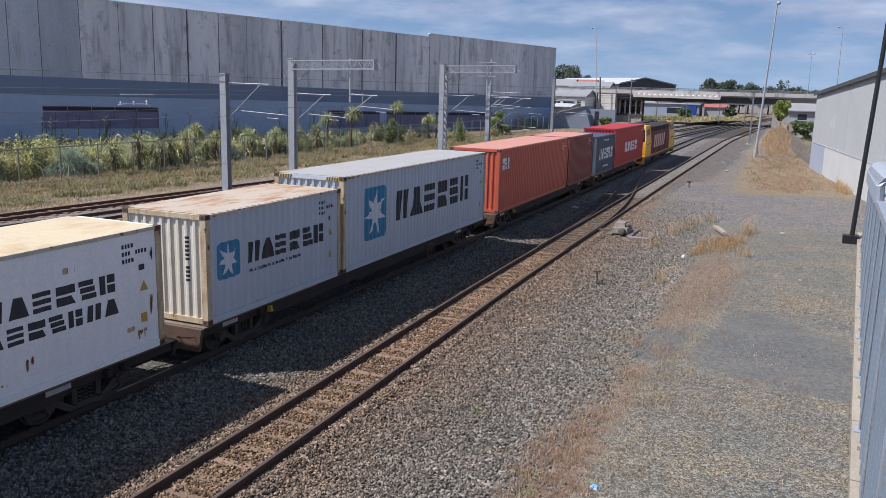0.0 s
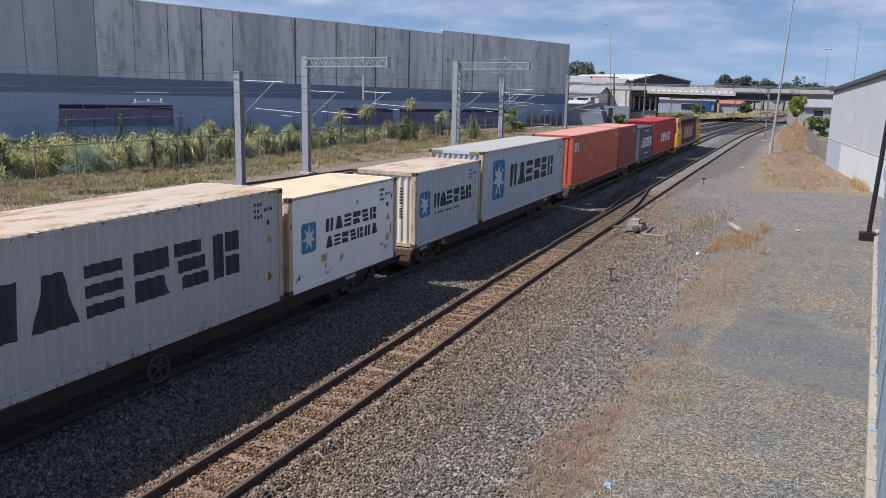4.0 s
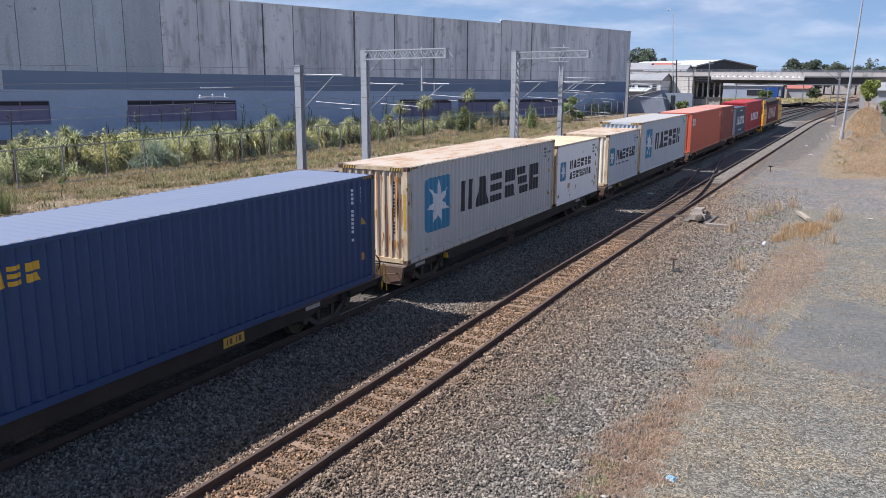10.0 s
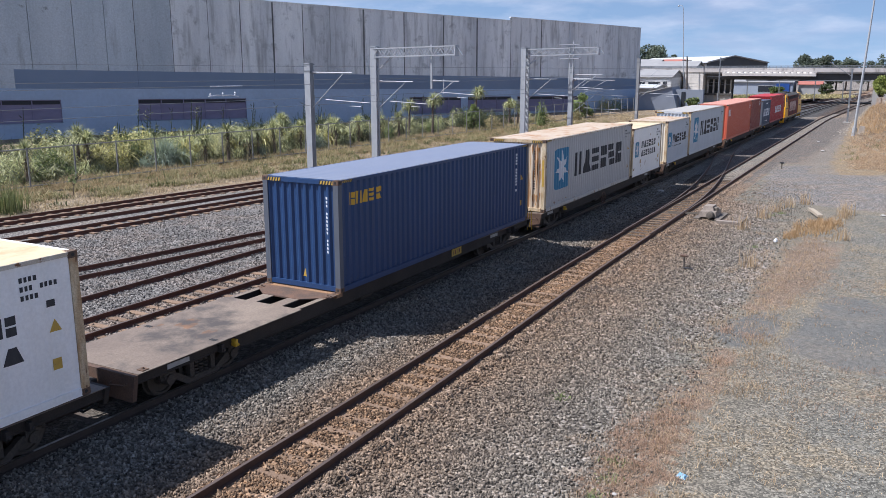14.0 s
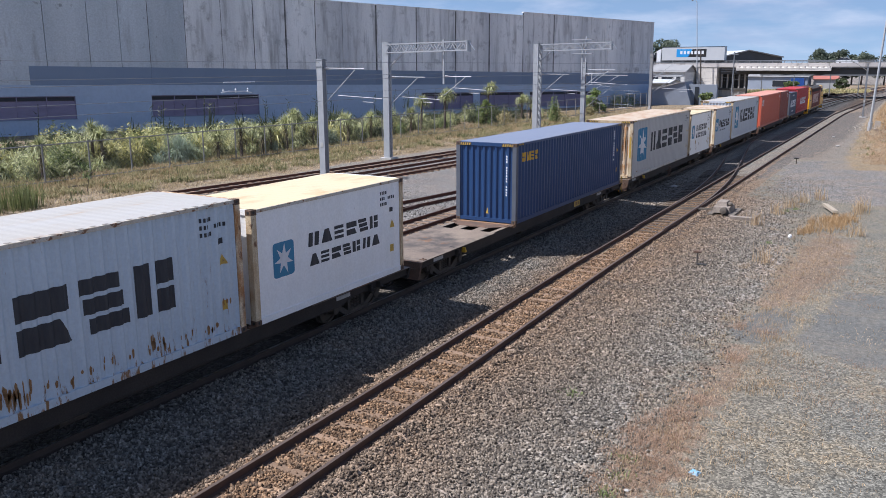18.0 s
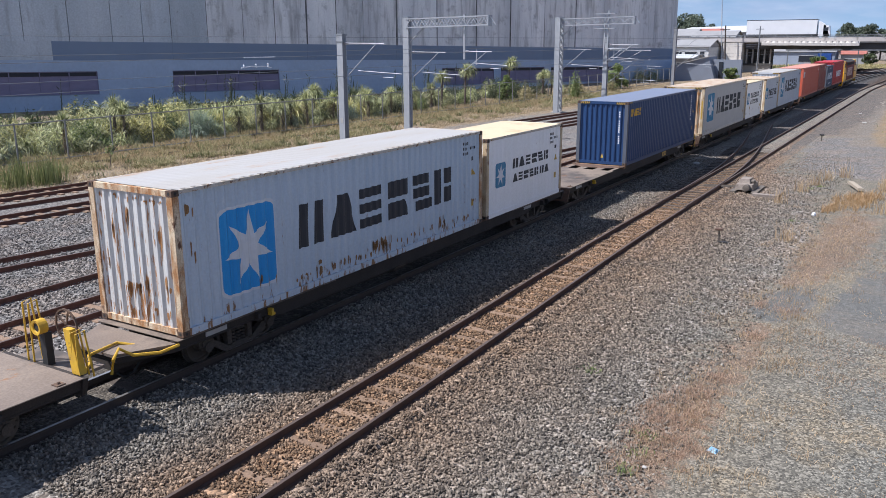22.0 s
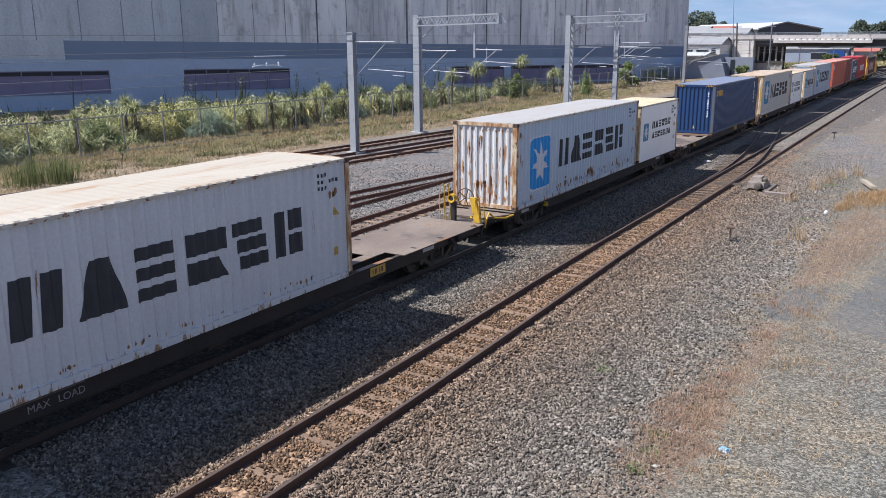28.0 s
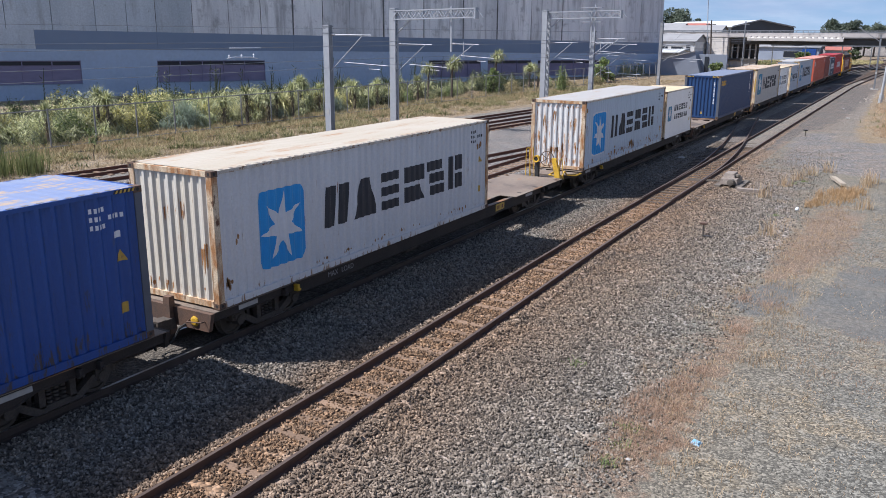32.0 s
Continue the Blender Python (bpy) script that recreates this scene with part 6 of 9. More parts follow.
# ---- warehouse ----
CONCRETE = mat("weathered_grey_concrete", (0.786, 0.786, 0.775), 0.9, second=(0.562, 0.573, 0.584), scale=0.22, amount=0.3, fine=0.06, bump=0.008, bump_scale=6, spots=(0.24, 0.24, 0.24), spot_scale=1.1, spot_at=0.50, spot_soft=0.28, stretch=(1, 1, 0.12), per_object=0.09, stain=((0.33, 0.33, 0.33), 0.55, 0.55, 0.16))
CONCRETE_CLEAN = mat("pale_clean_concrete", (0.56, 0.60, 0.63), 0.9, second=(0.42, 0.465, 0.50), scale=0.25, amount=0.35, fine=0.1, bump=0.008, bump_scale=6, spots=(0.30, 0.31, 0.32), spot_scale=0.8, spot_at=0.58, spot_soft=0.2, stretch=(1, 1, 0.2), per_object=0.06, stain=((0.28, 0.30, 0.31), 0.8, 0.63, 0.06))
BAND = mat("slate_blue_band_paint", (0.178, 0.232, 0.319), 0.8, second=(0.205, 0.259, 0.34), scale=0.4, fine=0.04, per_object=0.04)
LOWER = mat("pale_slate_blue_paint", (0.4, 0.491, 0.616), 0.8, second=(0.356, 0.437, 0.551), scale=0.4, fine=0.05, bump=0.004, bump_scale=3, per_object=0.03)
PURPLE = mat("dull_purple_shutter", (0.24, 0.215, 0.31), 0.7, second=(0.19, 0.17, 0.25), scale=0.6, stretch=(1, 1, 4))
# near-black colour for the shadow at the head of the window recesses
RECESS_SHADE = mat("painted_recess_shade", (0.02, 0.022, 0.03), 0.6)
JOINT = mat("grey_panel_joint", (0.16, 0.165, 0.17), 0.95)
SEAL = mat("black_stained_joint_seal", (0.065, 0.065, 0.066), 0.95, second=(0.22, 0.22, 0.22), scale=1.5, amount=0.4, stretch=(1, 1, 0.35))
WALL_K, WALL_P = 0.36, Vector((-34.0, 153.8))
WALL_D = Vector((WALL_K, 1.0)).normalized()


def wall_at(y, z, out=0.0):
    """A point of the warehouse's face, whose courses fall gently along the yard."""
    x = WALL_P.x + WALL_K * (y - WALL_P.y)
    return Vector((x + WALL_D.y * out, y - WALL_D.x * out, z - 0.0155 * (y - 100)))


def slab(b, ya, yb, za, zb, out=0.0, thick=0.25):
    lo, hi = [], []
    for z, row in ((za, lo), (zb, hi)):
        row += [wall_at(ya, z, out - thick), wall_at(ya, z, out), wall_at(yb, z, out), wall_at(yb, z, out - thick)]
    return b.hexa(lo + hi)


warehouse = thing("warehouse", "long grey concrete panel warehouse with slate blue painted base", "building")
part("core", slab(Build(), 18, 153.6, -3, 14.6, -0.2, 36), JOINT, warehouse)
JOINTS = [18, 22.2, 26.3, 30.4, 34.5, 38.6, 42.7, 46.8, 50.9, 55.0, 59.1, 62.2, 65.2, 69.2, 73.4, 77.3, 81.4, 85.5, 89.4, 94.4, 101.0, 107.9, 114.3, 121.3, 128.0, 134.6, 141.0, 147.4, 153.7]
for ya, yb in zip(JOINTS, JOINTS[1:]):
    top = 14.85 if yb < 122 else 15.37
    gap = {81.4: 0.20, 94.4: 0.26, 85.5: 0.10, 77.3: 0.09, 101.0: 0.17, 107.9: 0.20, 114.3: 0.26, 121.3: 0.10, 128.0: 0.22, 53.3: 0.06, 65.2: 0.06, 69.2: 0.05, 73.4: 0.05}.get(ya, 0.035)
    if gap > 0.04:
        part("joint_seal", slab(Build(), ya - 0.035, ya + gap + 0.02, 6.3, top - 0.02, -0.03, 0.1), SEAL, warehouse)
    part("concrete_panel", slab(Build(), ya + gap, yb - 0.02, 6.3, top), CONCRETE_CLEAN if yb < 70 else CONCRETE, warehouse)
    part("parapet_cap", slab(Build(), ya, yb, top, top + 0.12, 0.06, 0.4), CONCRETE, warehouse)
BANDS = [18, 30, 42, 53.3, 65.2, 81.4, 94.4, 107.9, 121.3, 134.6, 153.7]
for ya, yb in zip(BANDS, BANDS[1:]):
    part("painted_band", slab(Build(), ya, yb - 0.01, 4.42, 6.3, 0.004), CONCRETE_CLEAN if yb < 54 else BAND, warehouse)
WINDOWS = [(30, 39.5), (46.5, 57.3), (65.0, 77.6), (101.9, 111.4), (112.7, 121.6), (123.0, 139.3)]
edges = [18] + [v for w in WINDOWS for v in w] + [153.7]
for i in range(0, len(edges), 2):
    part("lower_panel", slab(Build(), edges[i], edges[i + 1], -3, 4.42), LOWER, warehouse)
for ya, yb in WINDOWS:
    part("lower_panel", slab(Build(), ya, yb, 3.23, 4.42), LOWER, warehouse)
    part("lower_panel", slab(Build(), ya, yb, -3, 0.85), LOWER, warehouse)
    wn_ = part("window", slab(Build(), ya, yb, 0.85, 3.23, -0.14, 0.1), PURPLE, warehouse, "wide shuttered window with a painted shade strip along its top")
    # added strip that paints the recess shadow across the window's top
    part("louvre", slab(Build(), ya + 0.1, yb - 0.1, 2.75, 3.13, -0.10, 0.03), RECESS_SHADE, wn_)
    n = max(3, round((yb - ya) / 2.6))
    for k in range(n + 1):
        y = ya + (yb - ya) * k / n
        part("mullion", slab(Build(), y - 0.05, y + 0.05, 0.85, 3.23, -0.05, 0.09), PURPLE, wn_)
    part("window_sill", slab(Build(), ya - 0.05, yb + 0.05, 0.80, 0.86, 0.06, 0.2), BAND, wn_)
part("drip_ledge", slab(Build(), 53.3, 153.7, 4.38, 4.44, 0.03, 0.05), BAND, warehouse)


# ---- overhead line structures ----
GALV = mat("galvanised_steel", (0.38, 0.395, 0.415), 0.55, metal=0.1, second=(0.31, 0.33, 0.355), scale=2.5, fine=0.06)
GALV_DULL = mat("weathered_dull_galvanised_steel", (0.27, 0.275, 0.28), 0.7, metal=0.1, second=(0.22, 0.225, 0.23), scale=2.5, fine=0.08)
# darker copy of the steel; mast webs get their side shade from its colour
GALV_DARK = mat("shaded_galvanised_web", (0.22, 0.235, 0.25), 0.55, metal=0.35, second=(0.18, 0.19, 0.205), scale=3)
INSULATOR = mat("grey_insulator", (0.30, 0.30, 0.31), 0.35)
CONC_PAD = mat("pale_concrete_pad", (0.42, 0.41, 0.39), 0.9, second=(0.34, 0.33, 0.31), scale=3, fine=0.1)


def cantilever(parent, x, y, z_top, z_low, reach, s=1):
    """Two arms with a strut and a steady arm, as they hold the contact wire."""
    part("top_arm", Build().tube([(x, y, z_top), (x + s * reach, y, z_top - 0.03)], 0.034, n=6), GALV, parent)
    part("strut", Build().tube([(x, y, z_low + 0.2), (x + s * reach * 0.8, y, z_top - 0.05)], 0.026, n=6), GALV, parent)
    part("steady_arm", Build().tube([(x + s * reach * 0.35, y, z_low + 0.75), (x + s * (reach + 1.2), y, z_low + 0.6)], 0.027, n=6), GALV, parent)
    part("insulator", Build().lathe([(x + s * 0.1, 0.03), (x + s * 0.14, 0.075), (x + s * 0.2, 0.075), (x + s * 0.26, 0.075), (x + s * 0.36, 0.075), (x + s * 0.4, 0.03)] if s > 0 else [(x - 0.4, 0.03), (x - 0.36, 0.075), (x - 0.14, 0.075), (x - 0.1, 0.03)], "x", 8, (0, y, z_top)), INSULATOR, parent)
    part("drop_bracket", Build().tube([(x + s * reach * 0.95, y, z_low + 0.64), (x + s * reach * 0.95, y, z_low + 0.4), (x + s * (reach + 0.6), y, z_low + 0.38)], 0.02, n=5), GALV, parent)


def lattice(b, a, c, w, n, r=0.045, axis="z"):
    """Two chords with zig-zag lacing between a and c; w is the spacing along y for a post, along z for a beam."""
    a, c = Vector(a), Vector(c)
    o = Vector((0, 0, w)) if axis == "x" else Vector((0, w, 0)) if axis == "z" else Vector((w, 0, 0))
    b.bar(a, c, r * 1.6).bar(a + o, c + o, r * 1.6)
    for i in range(n):
        p, q = a + (c - a) * (i / n), a + (c - a) * ((i + 0.5) / n)
        r2 = a + (c - a) * ((i + 1) / n)
        b.bar(p, q + o, r).bar(q + o, r2, r)
    return b


def plain_mast(x, y, h, arms, label, k=1.0, steel=None):
    steel = steel or GALV
    m = thing("overhead_line_mast", label, "mast", "overhead line masts")
    part("front_flange", Build().box(x - 0.21 * k, x + 0.21 * k, y - 0.2, y - 0.17, 0, h), steel, m)
    part("back_flange", Build().box(x - 0.21 * k, x + 0.21 * k, y + 0.17, y + 0.2, 0, h), steel, m)
    part("web", Build().box(x + 0.14 * k, x + 0.18 * k, y - 0.17, y + 0.17, 0, h), GALV_DARK, m)
    part("inner_web", Build().box(x - 0.18 * k, x - 0.14 * k, y - 0.17, y + 0.17, 0, h), GALV_DARK, m)
    part("mast_cap", Build().box(x - 0.23 * k, x + 0.26 * k, y - 0.22, y + 0.22, h - 0.1, h - 0.04), GALV_DARK, m)
    part("mast_collar", Build().box(x - 0.23 * k, x + 0.26 * k, y - 0.22, y + 0.22, h - 0.5, h - 0.44), GALV_DARK, m)
    part("footing", Build().box(x - 0.45, x + 0.45, y - 0.45, y + 0.45, -0.1, 0.12), CONC_PAD, m)
    for zt, zl, reach in arms:
        cantilever(m, x + 0.15, y, zt, zl, reach)
    part("number_sign", Build().box(x - 0.1, x + 0.1, y - 0.215, y - 0.202, 2.0, 2.3), PLATE_WHITE, m)
    return m


def gantry(x, y, h, reach, drop_x, label, deep=0.4):
    m = thing("overhead_line_gantry", label, "mast", "overhead line masts")
    for k in (-1, 1):
        part("post_channel", Build().box(x - 0.26, x + 0.2, y + k * deep / 2 - 0.02, y + k * deep / 2 + 0.02, 0, h).box(x + 0.12, x + 0.2, y + k * deep / 2 - (0.12 if k > 0 else -0.02), y + k * deep / 2 + (0.12 if k < 0 else -0.02), 0, h), GALV, m)
    for dx in (-0.24, 0.17):
        part("post_lacing", lattice(Build(), (x + dx, y - deep / 2 + 0.02, 0), (x + dx, y - deep / 2 + 0.02, h - 0.1), deep - 0.04, 13, 0.055, "z"), GALV, m)
    part("post_head", Build().box(x - 0.29, x + 0.23, y - deep / 2 - 0.04, y + deep / 2 + 0.04, h, h + 0.05), GALV, m)
    for dy, name in ((-0.22, "front_truss"), (0.22, "back_truss")):
        part(name, lattice(Build(), (x, y + dy, h - 0.72), (x + reach, y + dy, h - 0.6), 0.6, 8, 0.05, "x"), GALV, m)
    for i in range(9):
        xx = x + 0.3 + (reach - 0.4) * i / 8
        part("truss_tie", Build().bar((xx, y - 0.22, h - 0.1 + 0.06), (xx, y + 0.22, h - 0.1 + 0.06), 0.04), GALV, m)
    part("knee_brace", Build().bar((x + 0.2, y, h - 1.7), (x + 1.5, y, h - 0.7), 0.1), GALV, m)
    part("end_frame", Build().box(x + reach - 0.05, x + reach + 0.03, y - 0.25, y + 0.3, h - 0.7, h + 0.05).bar((x + reach, y, h), (x + reach + 0.5, y, h - 0.6), 0.05), GALV, m)
    part("drop_post", Build().box(drop_x - 0.06, drop_x + 0.06, y - 0.06, y + 0.06, 5.6, h + 0.15), GALV, m)
    part("footing", Build().box(x - 0.5, x + 0.5, y - 0.5, y + 0.5, -0.1, 0.12), CONC_PAD, m)
    cantilever(m, x + 0.25, y, 6.1, 3.9, 3.0)
    cantilever(m, drop_x, y, 6.15, 4.6, 2.2)
    part("wire_hanger", Build().tube([(drop_x + 1.0, y, 6.3), (drop_x + 1.0, y, 5.2)], 0.03, n=5), GALV, m)
    return m


plain_mast(-22.7, 40.3, 7.3, [(6.75, 4.4, 3.0)], "grey steel overhead line mast with a cantilever arm")
gantry(-25.5, 51.8, 8.55, 6.8, -20.7, "galvanised lattice gantry over the main line tracks")
gan = gantry(-23.5, 75.4, 9.0, 7.35, -19.0, "galvanised lattice gantry with double drop posts", 1.0)
part("cross_platform", Build().box(-19.9, -18.0, 75.2, 75.6, 9.25, 9.32).box(-19.9, -18.0, 75.2, 75.6, 7.95, 8.02).box(-18.7, -18.6, 75.35, 75.45, 6.0, 9.6), GALV, gan)
plain_mast(-19.4, 77.1, 7.2, [(6.5, 4.5, 3.0), (6.0, 3.9, 4.2), (5.1, 2.6, 3.6)], "grey steel mast crowded with cantilever arms")
plain_mast(-17.8, 95.0, 8.3, [(7.0, 5.0, 2.6), (5.8, 3.6, 3.4)], "grey steel overhead line mast by the warehouse corner", 0.75, GALV_DULL)
far_mast = thing("overhead_line_mast", "distant thin dark pole before the bridge", "mast", "overhead line masts")
part("pole", Build().tube([(-25.8, 188, 0), (-25.8, 188, 9.8)], 0.16, 0.12, n=8), GALV_DARK, far_mast)
part("cross_arm", Build().bar((-26.6, 188, 9.2), (-25.0, 188, 9.2), 0.14), GALV_DARK, far_mast)
plain_mast(3.0, 124.0, 7.1, [], "grey steel mast on the dry grass bank", 0.5, GALV_DARK)
part("raking_arm", Build().tube([(2.9, 124, 6.2), (0.2, 124, 8.0)], 0.05, n=6), GALV_DULL, bpy.data.objects["overhead_line_mast.004"])
for label, zc, pts in (("thin overhead contact wire", 4.95, ((-21.6, -20), (-20.2, 40.3), (-19.0, 77), (-15, 95), (-11.5, 150), (-4, 230))),
                       ("thin overhead catenary wire", 6.1, ((-21.6, -20), (-20.3, 40.3), (-19.1, 77), (-15, 95), (-11.5, 150), (-4, 230))),
                       ("thin overhead contact wire of the outer line", 5.2, ((-26.2, -20), (-23.0, 51.8), (-21.0, 75.4), (-16.5, 110), (-13, 150), (-8, 230))),
                       ("thin overhead catenary wire of the outer line", 6.3, ((-26.2, -20), (-23.2, 51.8), (-21.2, 75.4), (-16.5, 110), (-13, 150), (-8, 230))),
                       ("thin feeder wire along the masts", 7.1, ((-24.0, -20), (-22.7, 40.3), (-19.4, 77.1), (-17.8, 95), (-12.0, 128), (-6, 220)))):
    wire = thing("overhead_wire", label, "wire", "overhead wires", data=Build().tube([(x, y, zc) for x, y in pts], 0.012, n=4).data("overhead_wire", GALV_DARK))

ten = thing("wire_tensioner", "white insulators and spreader hung in the overhead wires", "insulator")
TX = -20.5
part("rod", Build().tube([(TX, 29.8, 6.105), (TX, 32.0, 6.1)], 0.028, n=6), LETTER_WHITE, ten)
part("spreader", Build().tube([(TX, 29.6, 5.62), (TX, 30.2, 5.68), (TX, 30.7, 5.66), (TX, 31.2, 5.66), (TX, 31.7, 5.58)], 0.026, n=6), LETTER_WHITE, ten)
for y, tall in ((29.75, 0.18), (30.6, 0.2), (31.45, 0.22)):
    part("insulator", Build().lathe([(5.60, 0.02), (5.63, 0.045), (5.60 + tall * 0.5, 0.02), (5.60 + tall * 0.7, 0.05), (5.60 + tall, 0.015)], "z", 8, (TX, y, 0)), LETTER_WHITE, ten)

# ---- chain-link fence ----
FENCE_LINE = [(-38.0, -10), (-35.9, 20), (-35.2, 30), (-34.6, 42), (-33.8, 55), (-33.0, 75), (-31.2, 118), (-30.2, 140)]


def fence_x(y):
    return float(np.interp(y, [p[1] for p in FENCE_LINE], [p[0] for p in FENCE_LINE]))


fence = thing("chain_link_fence", "grey chain-link fence with steel posts along the yard", "fence")
POST_STEEL = mat("dull_steel_post", (0.26, 0.265, 0.25), 0.6, metal=0.1, second=(0.20, 0.195, 0.19), scale=5)
ys = np.arange(-9.1, 139, 3.0)
for y in ys:
    x = fence_x(float(y))
    part("post", Build().tube([(x, float(y), -0.1), (x, float(y), 2.5)], 0.05, n=6), POST_STEEL, fence)
for z in (0.26, 2.42):
    part("rail", Build().tube([(fence_x(float(y)), float(y), z) for y in ys], 0.04 if z > 1 else 0.04, n=5), POST_STEEL, fence)
b = Build()
for y in np.arange(-9, 136, 0.32):
    for d in (1, -1):
        ya, yb = float(y), float(y) + 2.3
        p, q = (ya, 0.1 if d > 0 else 2.4), (yb, 2.4 if d > 0 else 0.1)
        xa, xb = fence_x(p[0]), fence_x(q[0])
        n = len(b.v)
        b.v += [(xa, p[0] - 0.008, p[1]), (xa, p[0] + 0.008, p[1]), (xb, q[0] + 0.008, q[1]), (xb, q[0] - 0.008, q[1])]
        b.f.append((n, n + 1, n + 2, n + 3))
tagged(part("wire_mesh", b, POST_STEEL, fence, "thin diamond wire mesh"), kind="stuff")

# ---- overbridge and distance ----
BR_CONC = mat("pale_bridge_concrete", (0.40, 0.385, 0.36), 0.9, second=(0.31, 0.30, 0.285), scale=0.3, fine=0.06, stretch=(1, 1, 0.3))
# much darker concrete for the girders, pier wall and pier beam
BR_DARK = mat("dark_girder_concrete", (0.085, 0.082, 0.08), 0.9, second=(0.06, 0.06, 0.058), scale=0.4)
BR_PALE = mat("sunlit_pale_abutment_concrete", (0.68, 0.64, 0.585), 0.9, second=(0.54, 0.51, 0.465), scale=0.3, fine=0.06, spots=(0.33, 0.31, 0.28), spot_scale=0.9, spot_at=0.55, spot_soft=0.2, stretch=(1, 1, 0.3))
PARAPET = mat("pinkish_grey_parapet_concrete", (0.50, 0.465, 0.44), 0.9, second=(0.40, 0.375, 0.36), scale=0.2, amount=0.5, fine=0.08, spots=(0.26, 0.245, 0.23), spot_scale=0.5, spot_at=0.56, spot_soft=0.1, stretch=(1, 1, 0.3))
ASPHALT = mat("grey_asphalt", (0.115, 0.118, 0.122), 0.9, second=(0.14, 0.142, 0.145), scale=0.6, fine=0.2, bump=0.004, bump_scale=60, world_space=True)
bridge = thing("road_overbridge", "concrete road bridge over the railway with a steel railing", "bridge")
part("deck", Build().box(-75, 95, 193.4, 205, 6.3, 6.9), BR_CONC, bridge)
part("road_surface", Build().box(-75, 95, 194, 204, 6.9, 6.95), ASPHALT, bridge)
for k in range(6):
    y = 193.9 + 2.0 * k
    part("girder", Build().box(-29.6, 6, y, y + 0.9, 5.0, 6.3), BR_DARK, bridge)
LEDGE_WHITE = mat("bright_white_ledge", (0.58, 0.55, 0.51), 0.8, second=(0.50, 0.475, 0.44), scale=1)
part("service_ledge", Build().hexa([(-25.9, 191.4, 5.85), (-6.9, 191.4, 5.75), (-6.9, 193.3, 5.9), (-25.9, 193.3, 6.0), (-25.9, 191.4, 6.45), (-6.9, 191.4, 6.35), (-6.9, 193.3, 6.6), (-25.9, 193.3, 6.7)]), LEDGE_WHITE, bridge, "bright pale service ledge")
for i in range(16):
    part("ledge_bracket", Build().box(-25.7 + 1.2 * i, -25.2 + 1.2 * i, 191.5, 193.2, 6.44 - 0.006 * i, 6.75), LEDGE_WHITE, bridge)
for y in (193.1, 204.7):
    part("parapet", Build().box(-75, 95, y, y + 0.25, 6.6, 7.45), PARAPET, bridge)
    for z in (7.62, 7.9):
        part("rail", Build().box(-75, 95, y + 0.05, y + 0.17, z, z + 0.09), GALV_DARK, bridge)
    for i in range(70):
        x = -74 + 2.4 * i
        part("rail_post", Build().box(x, x + 0.12, y + 0.05, y + 0.17, 7.45, 7.9), GALV_DARK, bridge)
part("abutment", Build().box(-34.2, -30.1, 192.4, 206, -1, 6.3), BR_PALE, bridge, "pale concrete abutment")
part("wing_wall", Build().hexa([(-33.4, 183, -1), (-30.0, 187.5, -1), (-29.6, 192.4, -1), (-34.2, 192.4, -1), (-33.2, 183.3, 0.1), (-30.2, 187.5, 0.4), (-29.9, 192.4, 2.6), (-33.9, 192.4, 2.6)]), BR_PALE, bridge)
part("pier_wall", Build().box(-30.1, -24.3, 197, 198, -1, 5.0), BR_DARK, bridge)
part("pier_beam", Build().box(-30.1, -24.0, 194.6, 195.4, 1.5, 1.95), BR_DARK, bridge)
for i in range(5):
    part("pier_column", Build().box(-29.6 + 1.25 * i, -29.3 + 1.25 * i, 194.8, 195.4, -1, 5.0), BR_CONC, bridge)
part("low_wall", Build().box(-30.1, -24.2, 194.9, 195.2, -1, 1.5), BR_CONC, bridge)
part("right_pier", Build().box(4.0, 15, 194.5, 204, -1, 6.3), BR_CONC, bridge, "weathered right-hand pier")
part("approach_bank", Build().hexa([(15, 190, -1), (100, 190, -1), (100, 208, -1), (15, 208, -1), (15, 193.5, 6.2), (100, 193.5, 6.2), (100, 205, 6.2), (15, 205, 6.2)]), BR_CONC, bridge)
part("left_approach", Build().box(-90, -34.2, 197, 206, -1, 6.3), BR_CONC, bridge)
portal = thing("signal_portal", "grey steel portal gantry behind the road bridge", "mast")
part("beam", Build().box(-24, 3, 212, 212.4, 4.55, 4.95), GALV_DARK, portal)
for x in (-23.6, -16.4, -8.6, -2.6):
    part("column", Build().box(x, x + 0.2, 212, 212.2, 0, 4.6), GALV_DARK, portal)
for x in (-19.5, -12.5):
    part("strut", Build().bar((x, 211.9, 4.7), (x + 4.5, 211.9, 6.0), 0.2), GALV_DARK, portal)

# ---- buildings beyond ----
B_WHITE = mat("white_weatherboard", (0.68, 0.68, 0.66), 0.8, second=(0.58, 0.58, 0.56), scale=0.5, fine=0.05)
B_GREY = mat("grey_house_wall", (0.36, 0.37, 0.38), 0.8, second=(0.31, 0.32, 0.33), scale=0.5)
ROOF_GREY = mat("grey_iron_roof", (0.30, 0.30, 0.30), 0.6, second=(0.24, 0.24, 0.24), scale=0.5)
ROOF_RED = mat("faded_red_iron_roof", (0.40, 0.15, 0.11), 0.6, second=(0.32, 0.11, 0.085), scale=0.5)
ROOF_WHITE = mat("bright_white_iron_roof", (0.50, 0.52, 0.53), 0.6, second=(0.44, 0.46, 0.47), scale=0.3)
ROOF_DARK = mat("dark_gable_cladding", (0.05, 0.053, 0.058), 0.7, second=(0.065, 0.068, 0.072), scale=0.5)
WIN_DARK = mat("dark_window_glass", (0.03, 0.035, 0.045), 0.15)
